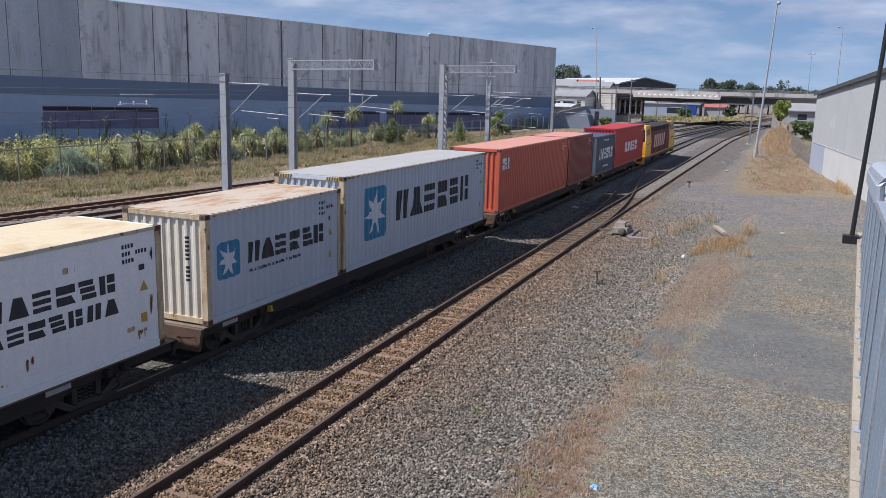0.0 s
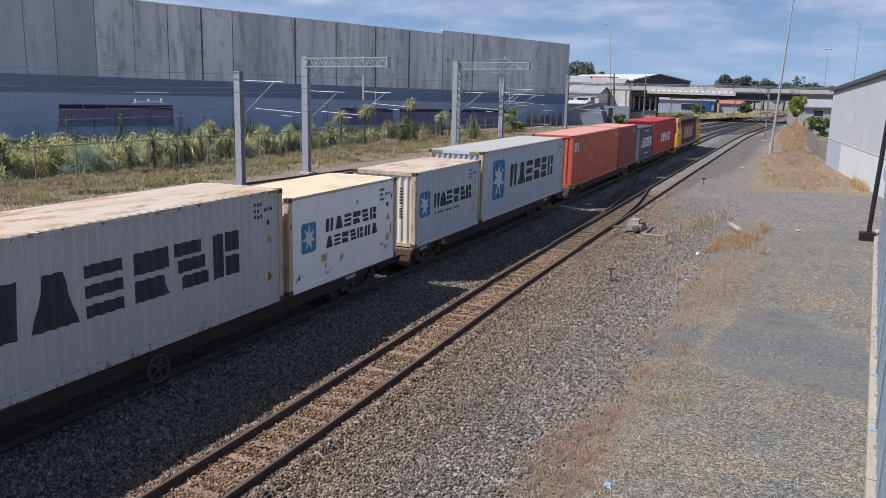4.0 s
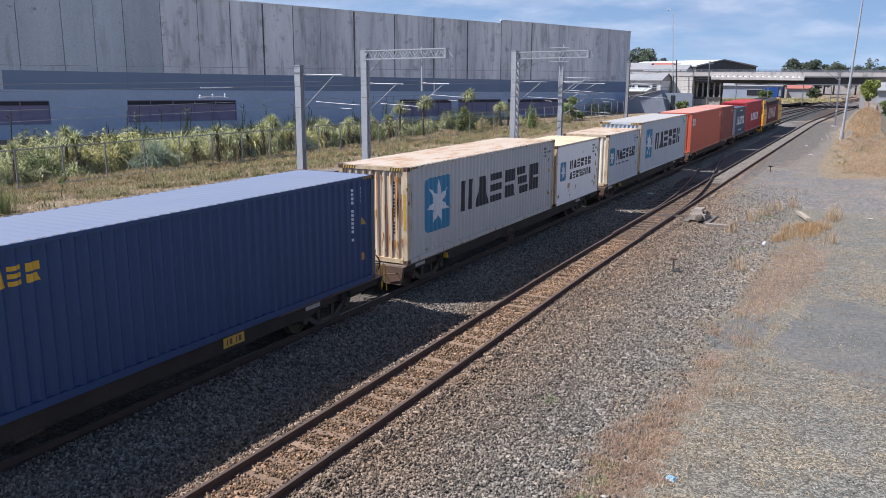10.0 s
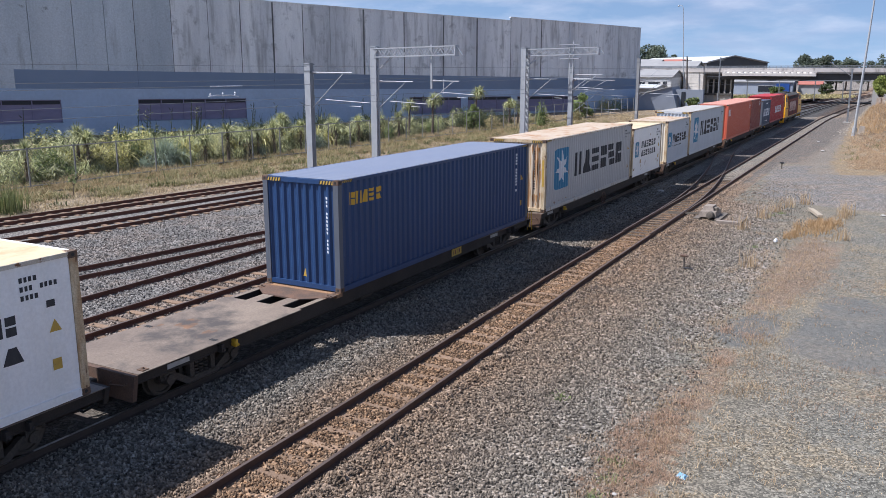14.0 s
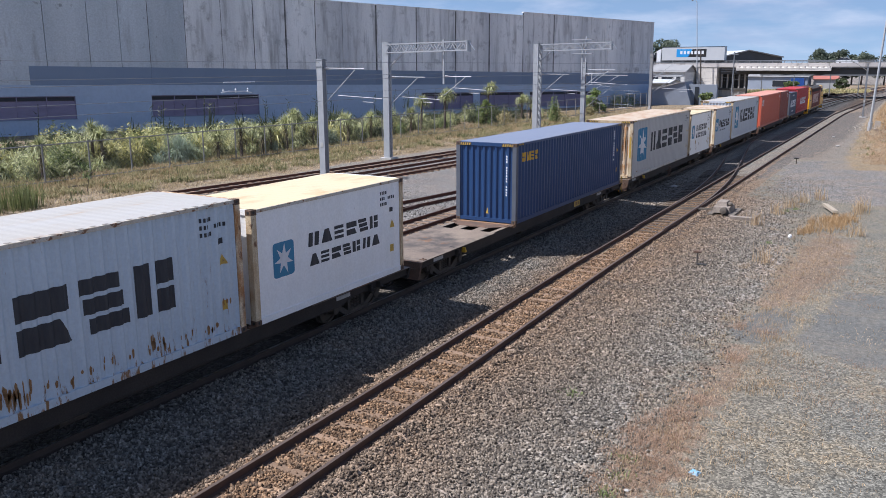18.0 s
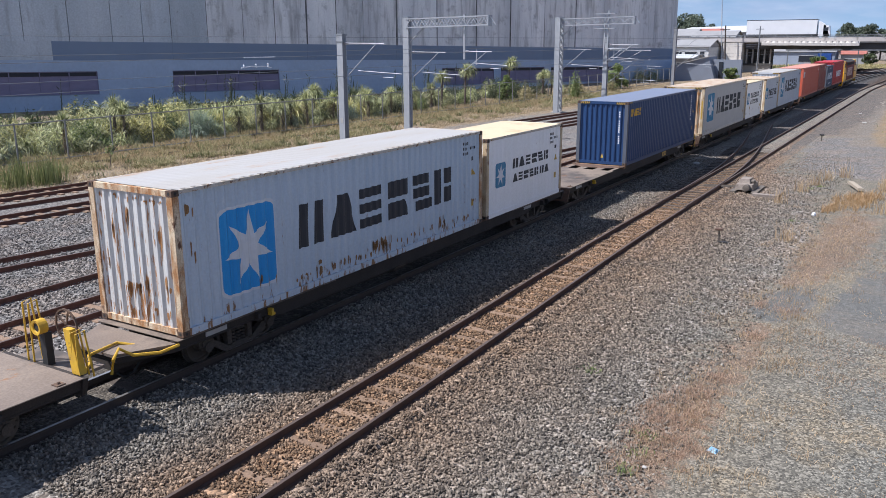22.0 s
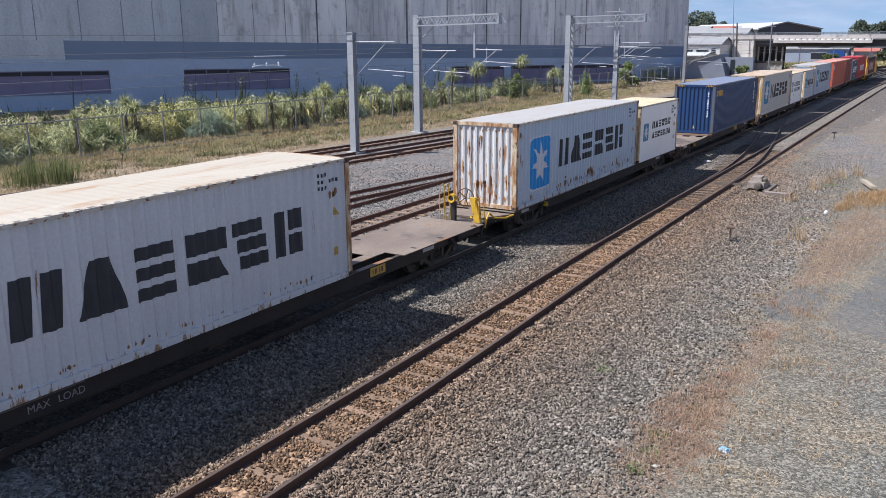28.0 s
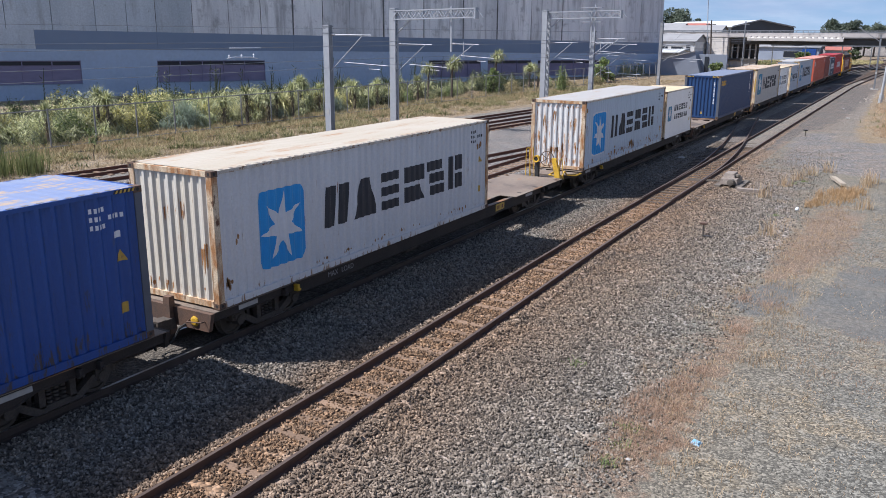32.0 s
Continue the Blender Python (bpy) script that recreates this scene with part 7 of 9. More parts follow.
# blue wall whose colour includes the haze of distance
FACTORY_BLUE = mat("haze_tinted_blue_factory_wall", (0.30, 0.35, 0.43), 0.8, second=(0.25, 0.29, 0.36), scale=0.5, fine=0.05)
SHED_BLUE = mat("blue_grey_block_wall", (0.23, 0.26, 0.31), 0.85, second=(0.19, 0.215, 0.26), scale=0.5, fine=0.06)


def house(label, x0, x1, y0, y1, z0, z1, ridge, wall, roof, windows=(), name="house"):
    h = thing(name, label, "building", "distant buildings")
    part("wall", Build().box(x0, x1, y0, y1, z0, z1), wall, h)
    ym = (y0 + y1) / 2
    b = Build().hexa([(x0 - 0.4, y0 - 0.4, z1), (x1 + 0.4, y0 - 0.4, z1), (x1 + 0.4, ym, ridge), (x0 - 0.4, ym, ridge), (x0 - 0.4, y0 - 0.4, z1 + 0.15), (x1 + 0.4, y0 - 0.4, z1 + 0.15), (x1 + 0.4, ym, ridge + 0.15), (x0 - 0.4, ym, ridge + 0.15)])
    b.hexa([(x0 - 0.4, ym, ridge), (x1 + 0.4, ym, ridge), (x1 + 0.4, y1 + 0.4, z1), (x0 - 0.4, y1 + 0.4, z1), (x0 - 0.4, ym, ridge + 0.15), (x1 + 0.4, ym, ridge + 0.15), (x1 + 0.4, y1 + 0.4, z1 + 0.15), (x0 - 0.4, y1 + 0.4, z1 + 0.15)])
    b.face((x1, y0, z1), (x1, y1, z1), (x1, ym, ridge)).face((x0, y1, z1), (x0, y0, z1), (x0, ym, ridge))
    part("roof", b, roof, h)
    for wx, wz, ww, wh in windows:
        w = part("window", Build().box(wx, wx + ww, y0 - 0.06, y0 - 0.01, wz, wz + wh), WIN_DARK, h)
        part("window_frame", Build().box(wx - 0.08, wx + ww + 0.08, y0 - 0.05, y0 - 0.005, wz - 0.08, wz).box(wx - 0.08, wx + ww + 0.08, y0 - 0.05, y0 - 0.005, wz + wh, wz + wh + 0.08), B_WHITE, w)
    return h


house("white house with a grey iron roof beyond the warehouse", -60, -51, 232, 244, -1, 8.0, 10.0, B_WHITE, ROOF_GREY, ((-56.5, 5.8, 1.2, 1.4), (-53.5, 5.8, 1.2, 1.4)))
house("white house with a faded red roof", -51, -45.5, 236, 246, -1, 7.8, 10.0, B_WHITE, ROOF_RED, ((-49.5, 5.6, 1.2, 1.4),))
house("long white workshop beside the bridge approach", -52, -35.2, 184, 195, -1, 5.5, 7.0, B_WHITE, ROOF_GREY, ((-44, 3.6, 3.0, 0.9), (-40.2, 3.4, 2.6, 1.1), (-37.0, 3.4, 0.9, 1.4)), "workshop")
house("low pale lean-to in front of the workshop", -41.5, -35.0, 170, 179, -1, 3.4, 4.0, B_GREY, ROOF_WHITE, ((-40.6, 1.6, 1.6, 0.9), (-38.0, 1.6, 1.6, 0.9)), "lean_to")
house("white gabled house above the bridge approach", -46.5, -36.5, 214, 224, -1, 7.6, 9.2, B_WHITE, ROOF_GREY, ((-45.2, 6.6, 1.2, 0.9), (-41.5, 6.6, 1.2, 0.9)))
wh2 = thing("big_shed", "large shed with a bright white roof and dark gable", "building", "distant buildings")
part("front_wall", Build().box(-75, -47.9, 285, 285.3, -1, 9.3), ROOF_GREY, wh2)
lo = [(-75, 284.6, 8.9), (-47.5, 284.6, 9.5), (-41.0, 296, 11.8), (-68.5, 296, 11.2)]
part("roof", Build().hexa(lo + [(x, y, z + 0.18) for x, y, z in lo]), ROOF_WHITE, wh2, "bright white iron roof")
part("gable_wall", Build().face((-47.9, 285, -1), (-31.8, 307, -1), (-31.8, 307, 9.5), (-41.1, 296, 11.75), (-47.9, 285, 9.5)), ROOF_DARK, wh2, "dark gable wall")
part("barge_board", Build().bar((-47.6, 284.7, 9.75), (-40.9, 295.7, 11.95), 0.3, 0.35).bar((-40.9, 295.7, 11.95), (-31.4, 307, 9.75), 0.3, 0.35), ROOF_GREY, wh2)
part("back_roof", Build().face((-41.0, 296, 11.9), (-31.6, 307, 9.6), (-60, 307, 9.2), (-68.5, 296, 11.3)), ROOF_GREY, wh2)

low = thing("block_shed", "low blue-grey block shed with a sloping top beside the tracks", "shed")
part("wall", Build().hexa([(-33.0, 148, -1), (-25.4, 150, -1), (-25.4, 156, -1), (-33.0, 156, -1), (-33.0, 148, 2.5), (-27.0, 150, 4.1), (-27.0, 156, 4.1), (-33.0, 156, 2.5)]), SHED_BLUE, low)
part("side_wall", Build().box(-27.0, -21.8, 152, 153, -1, 3.6), SHED_BLUE, low)
part("door", Build().box(-25.6, -24.9, 151.9, 151.99, -0.2, 3.2), WIN_DARK, low)
part("coping", Build().bar((-33.0, 148, 2.55), (-27.0, 150, 4.15), 0.35, 0.12), BR_CONC, low)
house("pale blue-white factory seen under the bridge", -36, -18.5, 262, 272, -1, 3.6, 4.4, FACTORY_BLUE, ROOF_GREY, ((-28, 0.8, 4.0, 1.8), (-23.0, 1.2, 1.5, 1.2)), "factory")
house("small shed with a red and white roof under the bridge", -17.3, -11.2, 266, 272, -1, 2.9, 3.8, B_GREY, ROOF_RED, (), "shed")
bl = thing("blue_container", "distant blue container under the bridge", "container")
part("body", Build().box(-22.5, -19, 258, 261, 0.01, 3.3), P_BLUE, bl)
house("small grey house with dark windows behind shrubs", 7.6, 16, 150, 158, 0, 4.4, 5.6, B_GREY, ROOF_GREY, ((9.0, 3.0, 1.4, 1.0), (11.6, 3.0, 1.4, 1.0)))

# ---- shed on the yard's right ----
SHED_GREY = mat("light_grey_painted_wall", (0.405, 0.415, 0.41), 0.8, second=(0.365, 0.372, 0.37), scale=0.25, fine=0.05, bump=0.004, bump_scale=4, spots=(0.50, 0.51, 0.52), spot_scale=0.6, spot_at=0.66, spot_soft=0.05)
SHED_WHITE = mat("white_painted_base", (0.53, 0.535, 0.515), 0.8, second=(0.46, 0.465, 0.45), scale=0.4, fine=0.05)
SHED_LILAC = mat("pale_blue_painted_base", (0.33, 0.36, 0.43), 0.8, second=(0.30, 0.33, 0.40), scale=0.4)
S0, S1 = Vector((10.35, 87.0)), Vector((16.18, 40.0))


def shed_at(k, z, out=0.0):
    p = S0 + (S1 - S0) * k
    d = (S1 - S0).normalized()
    return Vector((p.x - d.y * out, p.y + d.x * out, z))


def shed_slab(b, ka, kb, za, zb, thick, out=0.0, rise=0.0):
    """A slab along the gable wall; its top climbs by rise from ka to kb."""
    lo = [shed_at(kb, za, out), shed_at(kb, za, out + thick), shed_at(ka, za, out + thick), shed_at(ka, za, out)]
    return b.hexa(lo + [Vector((p.x, p.y, zb + (rise if i < 2 else 0.0))) for i, p in enumerate(lo)])


yard_shed = thing("yard_shed", "grey walled industrial shed with white and pale blue base", "building")
CLIMB = 2.55
part("upper_wall", shed_slab(Build(), 0, 1, 2.6, 7.1, 14, 0, CLIMB), SHED_GREY, yard_shed)
part("white_base", shed_slab(Build(), 0.16, 1, -0.2, 2.6, 14), SHED_WHITE, yard_shed)
part("blue_base", shed_slab(Build(), 0, 0.16, -0.2, 2.6, 14), SHED_LILAC, yard_shed)
part("base_ledge", shed_slab(Build(), 0, 1, 2.57, 2.63, 0.05, -0.03), SHED_GREY, yard_shed)
for k in (0.34, 0.62, 0.86):
    part("wall_seam", shed_slab(Build(), k, k + 0.0012, 2.63, 7.05 + CLIMB * k, 0.02, -0.008), SHED_LILAC, yard_shed)
lo = [shed_at(1, 7.1 + CLIMB, -0.2), shed_at(1, 7.1 + CLIMB, 14), shed_at(-0.006, 7.09, 14), shed_at(-0.006, 7.09, -0.2)]
part("roof", Build().hexa(lo + [p + Vector((0, 0, 0.1)) for p in lo]), ROOF_GREY, yard_shed)
lo = [shed_at(1, 6.95 + CLIMB, -0.24), shed_at(1, 6.95 + CLIMB, -0.2), shed_at(-0.01, 6.94, -0.2), shed_at(-0.01, 6.94, -0.24)]
part("barge_board", Build().hexa(lo + [p + Vector((0, 0, 0.3)) for p in lo]), ROOF_DARK, yard_shed, "dark roof edge board")
for k in (0.19, 0.2, 0.215, 0.23):
    part("scrubbed_mark", shed_slab(Build(), k, k + 0.004, 4.3, 5.4 if k > 0.2 else 5.0, 0.01, -0.006), SHED_WHITE, yard_shed)

# ---- kerb wall and steel panel fence by the yard's edge ----
KERB = mat("weathered_timber_kerb", (0.36, 0.31, 0.24), 0.9, second=(0.27, 0.235, 0.185), scale=1.4, fine=0.12, bump=0.006, bump_scale=20, stretch=(3, 0.5, 1))
PANEL = mat("blue_grey_steel_panel", (0.27, 0.32, 0.38), 0.5, metal=0.2, second=(0.23, 0.28, 0.335), scale=1.2, fine=0.06, stretch=(1, 1, 0.3))
K0, K1 = Vector((9.55, 6.0)), Vector((11.95, 43.5))
KD = (K1 - K0).normalized()


def kerb_at(y, out, z):
    p = K0 + KD * ((y - K0.y) / KD.y)
    return Vector((p.x + KD.y * out, p.y - KD.x * out, z))


def kerb_slab(b, ya, yb, oa, ob_, za, zb):
    lo = [kerb_at(ya, oa, za), kerb_at(ya, ob_, za), kerb_at(yb, ob_, za), kerb_at(yb, oa, za)]
    return b.hexa(lo + [Vector((p.x, p.y, zb)) for p in lo])


retaining = thing("retaining_kerb", "weathered timber and concrete kerb along the gravel yard", "kerb")
y = 6.0
while y < 43:
    part("kerb_beam", kerb_slab(Build(), y, y + 2.96, 0, 0.32, -0.2, 0.28), KERB, retaining)
    part("kerb_post", kerb_slab(Build(), y + 1.4, y + 1.55, 0.1, 0.34, -0.2, 0.36), KERB, retaining)
    y += 3.0
FENCE_GALV = mat("dull_galvanised_fence_steel", (0.36, 0.39, 0.43), 0.5, metal=0.2, second=(0.29, 0.32, 0.36), scale=2.5, fine=0.08)
steel_fence = thing("steel_panel_fence", "tall blue-grey ribbed steel fence with a galvanised top", "fence")


def fence_top(y):
    return 5.35 - 0.0555 * y


def fence_slab(ya, yb, oa, ob_, za, up=0.0):
    lo = [kerb_at(ya, oa, za), kerb_at(ya, ob_, za), kerb_at(yb, ob_, za), kerb_at(yb, oa, za)]
    return Build().hexa(lo + [Vector((p.x, p.y, fence_top(y) + up)) for p, y in zip(lo, (ya, ya, yb, yb))])


y, i = 6.0, 0
while y < 40:
    part("panel", fence_slab(y, y + 0.6, 0.19, 0.21, 0.1), PANEL, steel_fence)
    part("rib", fence_slab(y + 0.6, y + 0.72, 0.14, 0.21, 0.1), PANEL, steel_fence)
    if i % 5 == 0:
        part("fence_post", fence_slab(y + 0.6, y + 0.73, 0.12, 0.26, 0.0, 0.1), FENCE_GALV, steel_fence)
        part("foot_plate", kerb_slab(Build(), y + 0.5, y + 0.86, 0.04, 0.16, 0.28, 0.31), FENCE_GALV, steel_fence)
    y += 0.72
    i += 1
lo = [kerb_at(6, 0.1, fence_top(6)), kerb_at(6, 0.3, fence_top(6)), kerb_at(40.5, 0.3, fence_top(40.5)), kerb_at(40.5, 0.1, fence_top(40.5))]
part("top_channel", Build().hexa(lo + [p + Vector((0, 0, 0.16)) for p in lo]), FENCE_GALV, steel_fence)
for k in range(12):
    y = 24.5 + k * 1.45
    zt = fence_top(y) + 0.1
    part("hood_bracket", Build().tube([kerb_at(y, 0.16, zt), kerb_at(y, 0.14, zt + 0.45), kerb_at(y, 0.22, zt + 0.66), kerb_at(y, 0.4, zt + 0.78), kerb_at(y, 0.75, zt + 0.8)], 0.13, n=8), FENCE_GALV, steel_fence)
for dz in (0.3, 0.62):
    part("hood_rail", Build().tube([kerb_at(24.5, 0.18 + dz * 0.3, fence_top(24.5) + dz), kerb_at(40.4, 0.18 + dz * 0.3, fence_top(40.4) + dz)], 0.05, n=6), FENCE_GALV, steel_fence)
pole = thing("black_pole", "thin black pole on a square base beside the kerb", "pole")
BLACK = mat("black_painted_steel", (0.015, 0.015, 0.016), 0.45)
part("shaft", Build().tube([(11.67, 43.0, 0.2), (11.82, 43.0, 4.2), (11.98, 43.0, 8.2), (12.12, 43.0, 12.0)], 0.11, 0.10, n=8), BLACK, pole)
part("base_plate", Build().box(11.28, 11.98, 42.7, 43.3, 0.0, 0.40), BLACK, pole)

# ---- street lamps ----
LAMP_GREY = mat("grey_lamp_post", (0.38, 0.40, 0.42), 0.6, metal=0.1, second=(0.33, 0.345, 0.36), scale=2)


def street_lamp(label, base, top, r, double=False, reach=0.5, way=1):
    l_ = thing("street_lamp", label, "lamp", "street lamps")
    base, top = Vector(base), Vector(top)
    part("pole", Build().tube([base, base + (top - base) * 0.5, top], r, r * 0.5, n=8), LAMP_GREY, l_)
    part("foot", Build().tube([base, base + (top - base) * 0.06], r * 1.5, n=8), LAMP_GREY, l_)
    for s in ((1, -1) if double else (way,)):
        tip = top + Vector((s * reach, 0, 0.35 * reach))
        part("lamp_arm", Build().tube([top - Vector((0, 0, 0.1)), top + Vector((s * reach * 0.3, 0, 0.42 * reach)), tip], r * 0.45, r * 0.35, n=6), LAMP_GREY, l_)
        part("lamp_head", Build().lathe([(-0.16, 0.03), (-0.12, 0.17), (0.0, 0.24), (0.14, 0.2), (0.24, 0.05)], "z", 10, tip), LAMP_GREY, l_, "rounded lamp head")
    return l_


street_lamp("tall grey lamp post leaning over the dry grass", (4.95, 97.4, 0), (5.66, 97.4, 16.5), 0.145, reach=0.12)
street_lamp("slender grey lamp post beyond the bridge", (-33.6, 190, 0), (-34.9, 190, 20.6), 0.14, reach=1.0, way=-1)
street_lamp("grey double-headed lamp post on the bridge approach", (10.8, 210, 0), (10.7, 210, 16.4), 0.11, True)
street_lamp("slender grey lamp post behind the yard shed", (17.5, 230, 0), (17.3, 230, 23.6), 0.16, reach=0.9, way=-1)
dp = thing("timber_pole", "dark timber power pole beside the bridge", "pole")
part("shaft", Build().tube([(-30.6, 180, -1), (-31.2, 180, 9.9)], 0.2, 0.14, n=8), mat("dark_timber", (0.06, 0.048, 0.04), 0.9, second=(0.085, 0.07, 0.06), scale=3), dp)
part("cross_arm", Build().box(-32.2, -30.2, 179.9, 180.1, 9.0, 9.15), bpy.data.materials["dark_timber"], dp)

# ---- lorries on the bridge ----
LORRY_WHITE = mat("white_lorry_paint", (0.75, 0.76, 0.77), 0.35, second=(0.68, 0.69, 0.70), scale=0.6)
LORRY_GREY = mat("pale_grey_box_panel", (0.52, 0.53, 0.54), 0.5, second=(0.47, 0.48, 0.49), scale=0.5)


def lorry(label, box_mat, with_panel):
    t = thing("box_lorry", label, "lorry", "lorries on the bridge")
    part("box_body", Build().box(-14.4, 0, -1.25, 1.25, 1.2, 4.2), box_mat, t)
    part("roof_edge", Build().box(-14.45, 0.05, -1.28, 1.28, 4.2, 4.3), BLACK, t)
    cab = part("cab", Build().hexa([(0.35, -1.2, 0.7), (2.7, -1.2, 0.7), (2.7, 1.2, 0.7), (0.35, 1.2, 0.7), (0.35, -1.2, 3.9), (1.6, -1.2, 3.2), (1.6, 1.2, 3.2), (0.35, 1.2, 3.9)]).hexa([(1.3, -1.2, 0.7), (2.75, -1.2, 0.7), (2.75, 1.2, 0.7), (1.3, 1.2, 0.7), (1.3, -1.2, 3.1), (2.4, -1.2, 2.9), (2.4, 1.2, 2.9), (1.3, 1.2, 3.1)]), LORRY_WHITE, t)
    for s in (-1, 1):
        part("side_window", Build().box(1.5, 2.3, min(s * 1.215, s * 1.2), max(s * 1.215, s * 1.2), 1.9, 2.6), WIN_DARK, cab)
    part("chassis", Build().box(-14.2, 2.4, -0.5, 0.5, 0.75, 1.2), BLACK, t)
    for x in (-13, -11.7, -10.4, -1.5, -0.2, 1.7):
        for s in (-1, 1):
            wl_ = part("wheel", Build().lathe([(s * 0.85, 0.5), (s * 1.2, 0.5), (s * 1.2, 0.25)] if s > 0 else [(-1.2, 0.25), (-1.2, 0.5), (-0.85, 0.5)], "y", 14), BLACK, t)
            wl_.location = (x, 0, 0.5)
    if with_panel:
        p = part("sign_panel", Build().box(-6.9, -3.4, 1.252, 1.262, 1.95, 3.75), LOGO_BLUE, t, "blue and black sign panel")
        part("dark_field", Build().hexa([(-10.3, 1.253, 1.95), (-6.1, 1.253, 1.95), (-6.1, 1.268, 1.95), (-10.3, 1.268, 1.95), (-10.3, 1.253, 3.75), (-7.1, 1.253, 3.75), (-7.1, 1.268, 3.75), (-10.3, 1.268, 3.75)]), BLACK, p)
        for i in range(7):
            part("sign_bar", Build().box(-9.7 + 0.82 * i, -9.2 + 0.82 * i, 1.269, 1.275, 2.6, 3.35), LETTER_WHITE, p)
    return t


lorry_out = lorry("white articulated lorry with a blue and black panel", LORRY_GREY, True)
lorry_in = lorry("plain white box lorry on the bridge", LORRY_WHITE, False)


# ---- a car on the bridge ----
car = thing("car", "white hatchback car crossing the road bridge", "car")


def across(b, pts, w):
    lo, hi = [(x, -w, z) for x, z in pts], [(x, w, z) for x, z in pts]
    b.face(*lo).face(*hi[::-1])
    for i in range(len(pts)):
        j = (i + 1) % len(pts)
        b.face(lo[j], lo[i], hi[i], hi[j])
    return b


part("body", across(Build(), [(-2.1, 0.35), (2.1, 0.35), (2.2, 0.7), (1.9, 0.92), (0.9, 1.0), (-1.9, 1.05), (-2.15, 0.8)], 0.85), LORRY_WHITE, car)
part("cabin", across(Build(), [(-1.95, 1.04), (0.95, 0.99), (0.15, 1.45), (-1.3, 1.5)], 0.74), WIN_DARK, car, "dark glazed cabin")
part("roof", across(Build(), [(-1.35, 1.47), (0.2, 1.43), (0.1, 1.5), (-1.25, 1.53)], 0.76), LORRY_WHITE, car)
for x in (-1.3, 1.3):
    for s in (-1, 1):
        w_ = part("wheel", Build().lathe([(min(s * 0.66, s * 0.87), 0.2 if s < 0 else 0.32), (min(s * 0.66, s * 0.87) + 0.02, 0.32), (max(s * 0.66, s * 0.87) - 0.02, 0.32), (max(s * 0.66, s * 0.87), 0.2 if s > 0 else 0.32)], "y", 14), BLACK, car)
        w_.location = (x, 0, 0.32)
part("headlight", Build().box(2.0, 2.14, -0.75, -0.45, 0.66, 0.8), PLATE_WHITE, car)
part("headlight", Build().box(2.0, 2.14, 0.45, 0.75, 0.66, 0.8), PLATE_WHITE, car)

# ---- plants ----
def leaf(name, colour, second, rough=0.55):
    """Foliage with lighter and darker leaves; each leaf is an island of its own."""
    m = bpy.data.materials.new(name)
    m.use_nodes = True
    n, l = m.node_tree.nodes, m.node_tree.links
    b = n["Principled BSDF"]
    b.inputs["Roughness"].default_value = rough
    geo = n.new("ShaderNodeNewGeometry")
    r = n.new("ShaderNodeValToRGB")
    e = r.color_ramp.elements
    e[0].position, e[0].color, e[1].position, e[1].color = 0.0, (*colour, 1), 1.0, (*second, 1)
    l.new(geo.outputs["Random Per Island"], r.inputs["Fac"])
    oi = n.new("ShaderNodeObjectInfo")
    g = n.new("ShaderNodeMapRange")
    g.inputs["To Min"].default_value, g.inputs["To Max"].default_value = 0.78, 1.22
    l.new(oi.outputs["Random"], g.inputs["Value"])
    x = n.new("ShaderNodeMixRGB")
    x.blend_type = "MULTIPLY"
    x.inputs["Fac"].default_value = 1.0
    l.new(r.outputs["Color"], x.inputs["Color1"])
    l.new(g.outputs["Result"], x.inputs["Color2"])
    l.new(x.outputs["Color"], b.inputs["Base Color"])
    tr = n.new("ShaderNodeBsdfTranslucent")
    l.new(x.outputs["Color"], tr.inputs["Color"])
    ms = n.new("ShaderNodeMixShader")
    ms.inputs["Fac"].default_value = 0.36
    l.new(b.outputs["BSDF"], ms.inputs[1])
    l.new(tr.outputs["BSDF"], ms.inputs[2])
    l.new(ms.outputs["Shader"], n["Material Output"].inputs["Surface"])
    return m


FLAX = leaf("flax_leaf", (0.10, 0.13, 0.04), (0.74, 0.74, 0.42))
FLAX_YELLOW = leaf("yellow_flax_leaf", (0.16, 0.165, 0.05), (0.70, 0.65, 0.29))
FLAX_BLUE = leaf("blue_green_tussock_leaf", (0.16, 0.21, 0.15), (0.36, 0.42, 0.32))
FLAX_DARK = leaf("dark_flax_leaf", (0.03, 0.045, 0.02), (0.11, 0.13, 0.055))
DRY = leaf("dry_straw", (0.36, 0.25, 0.145), (0.64, 0.50, 0.33), rough=0.9)
VERGE_BUSH = leaf("withered_bush_leaf", (0.17, 0.15, 0.07), (0.46, 0.40, 0.22), rough=0.9)
DRY_RED = leaf("red_brown_dead_weed", (0.20, 0.122, 0.082), (0.50, 0.36, 0.255), rough=0.9)
DRY_BROWN = leaf("faded_brown_straw", (0.27, 0.185, 0.11), (0.56, 0.42, 0.28), rough=0.9)
GOLD = leaf("golden_straw", (0.36, 0.22, 0.10), (0.62, 0.44, 0.25), rough=0.9)
OLIVE = leaf("dusty_olive_leaf", (0.09, 0.10, 0.04), (0.30, 0.31, 0.14), rough=0.8)
REED = leaf("green_reed", (0.07, 0.09, 0.03), (0.22, 0.24, 0.10))
# the air's haze is put into this leaf's paler, bluer colour
FAR_LEAF = leaf("haze_tinted_distant_leaf", (0.065, 0.088, 0.062), (0.155, 0.185, 0.13))
TREE_LEAF = leaf("tree_leaf", (0.035, 0.05, 0.022), (0.10, 0.125, 0.05))
SHRUB_LEAF = leaf("bright_shrub_leaf", (0.06, 0.10, 0.028), (0.27, 0.32, 0.12))
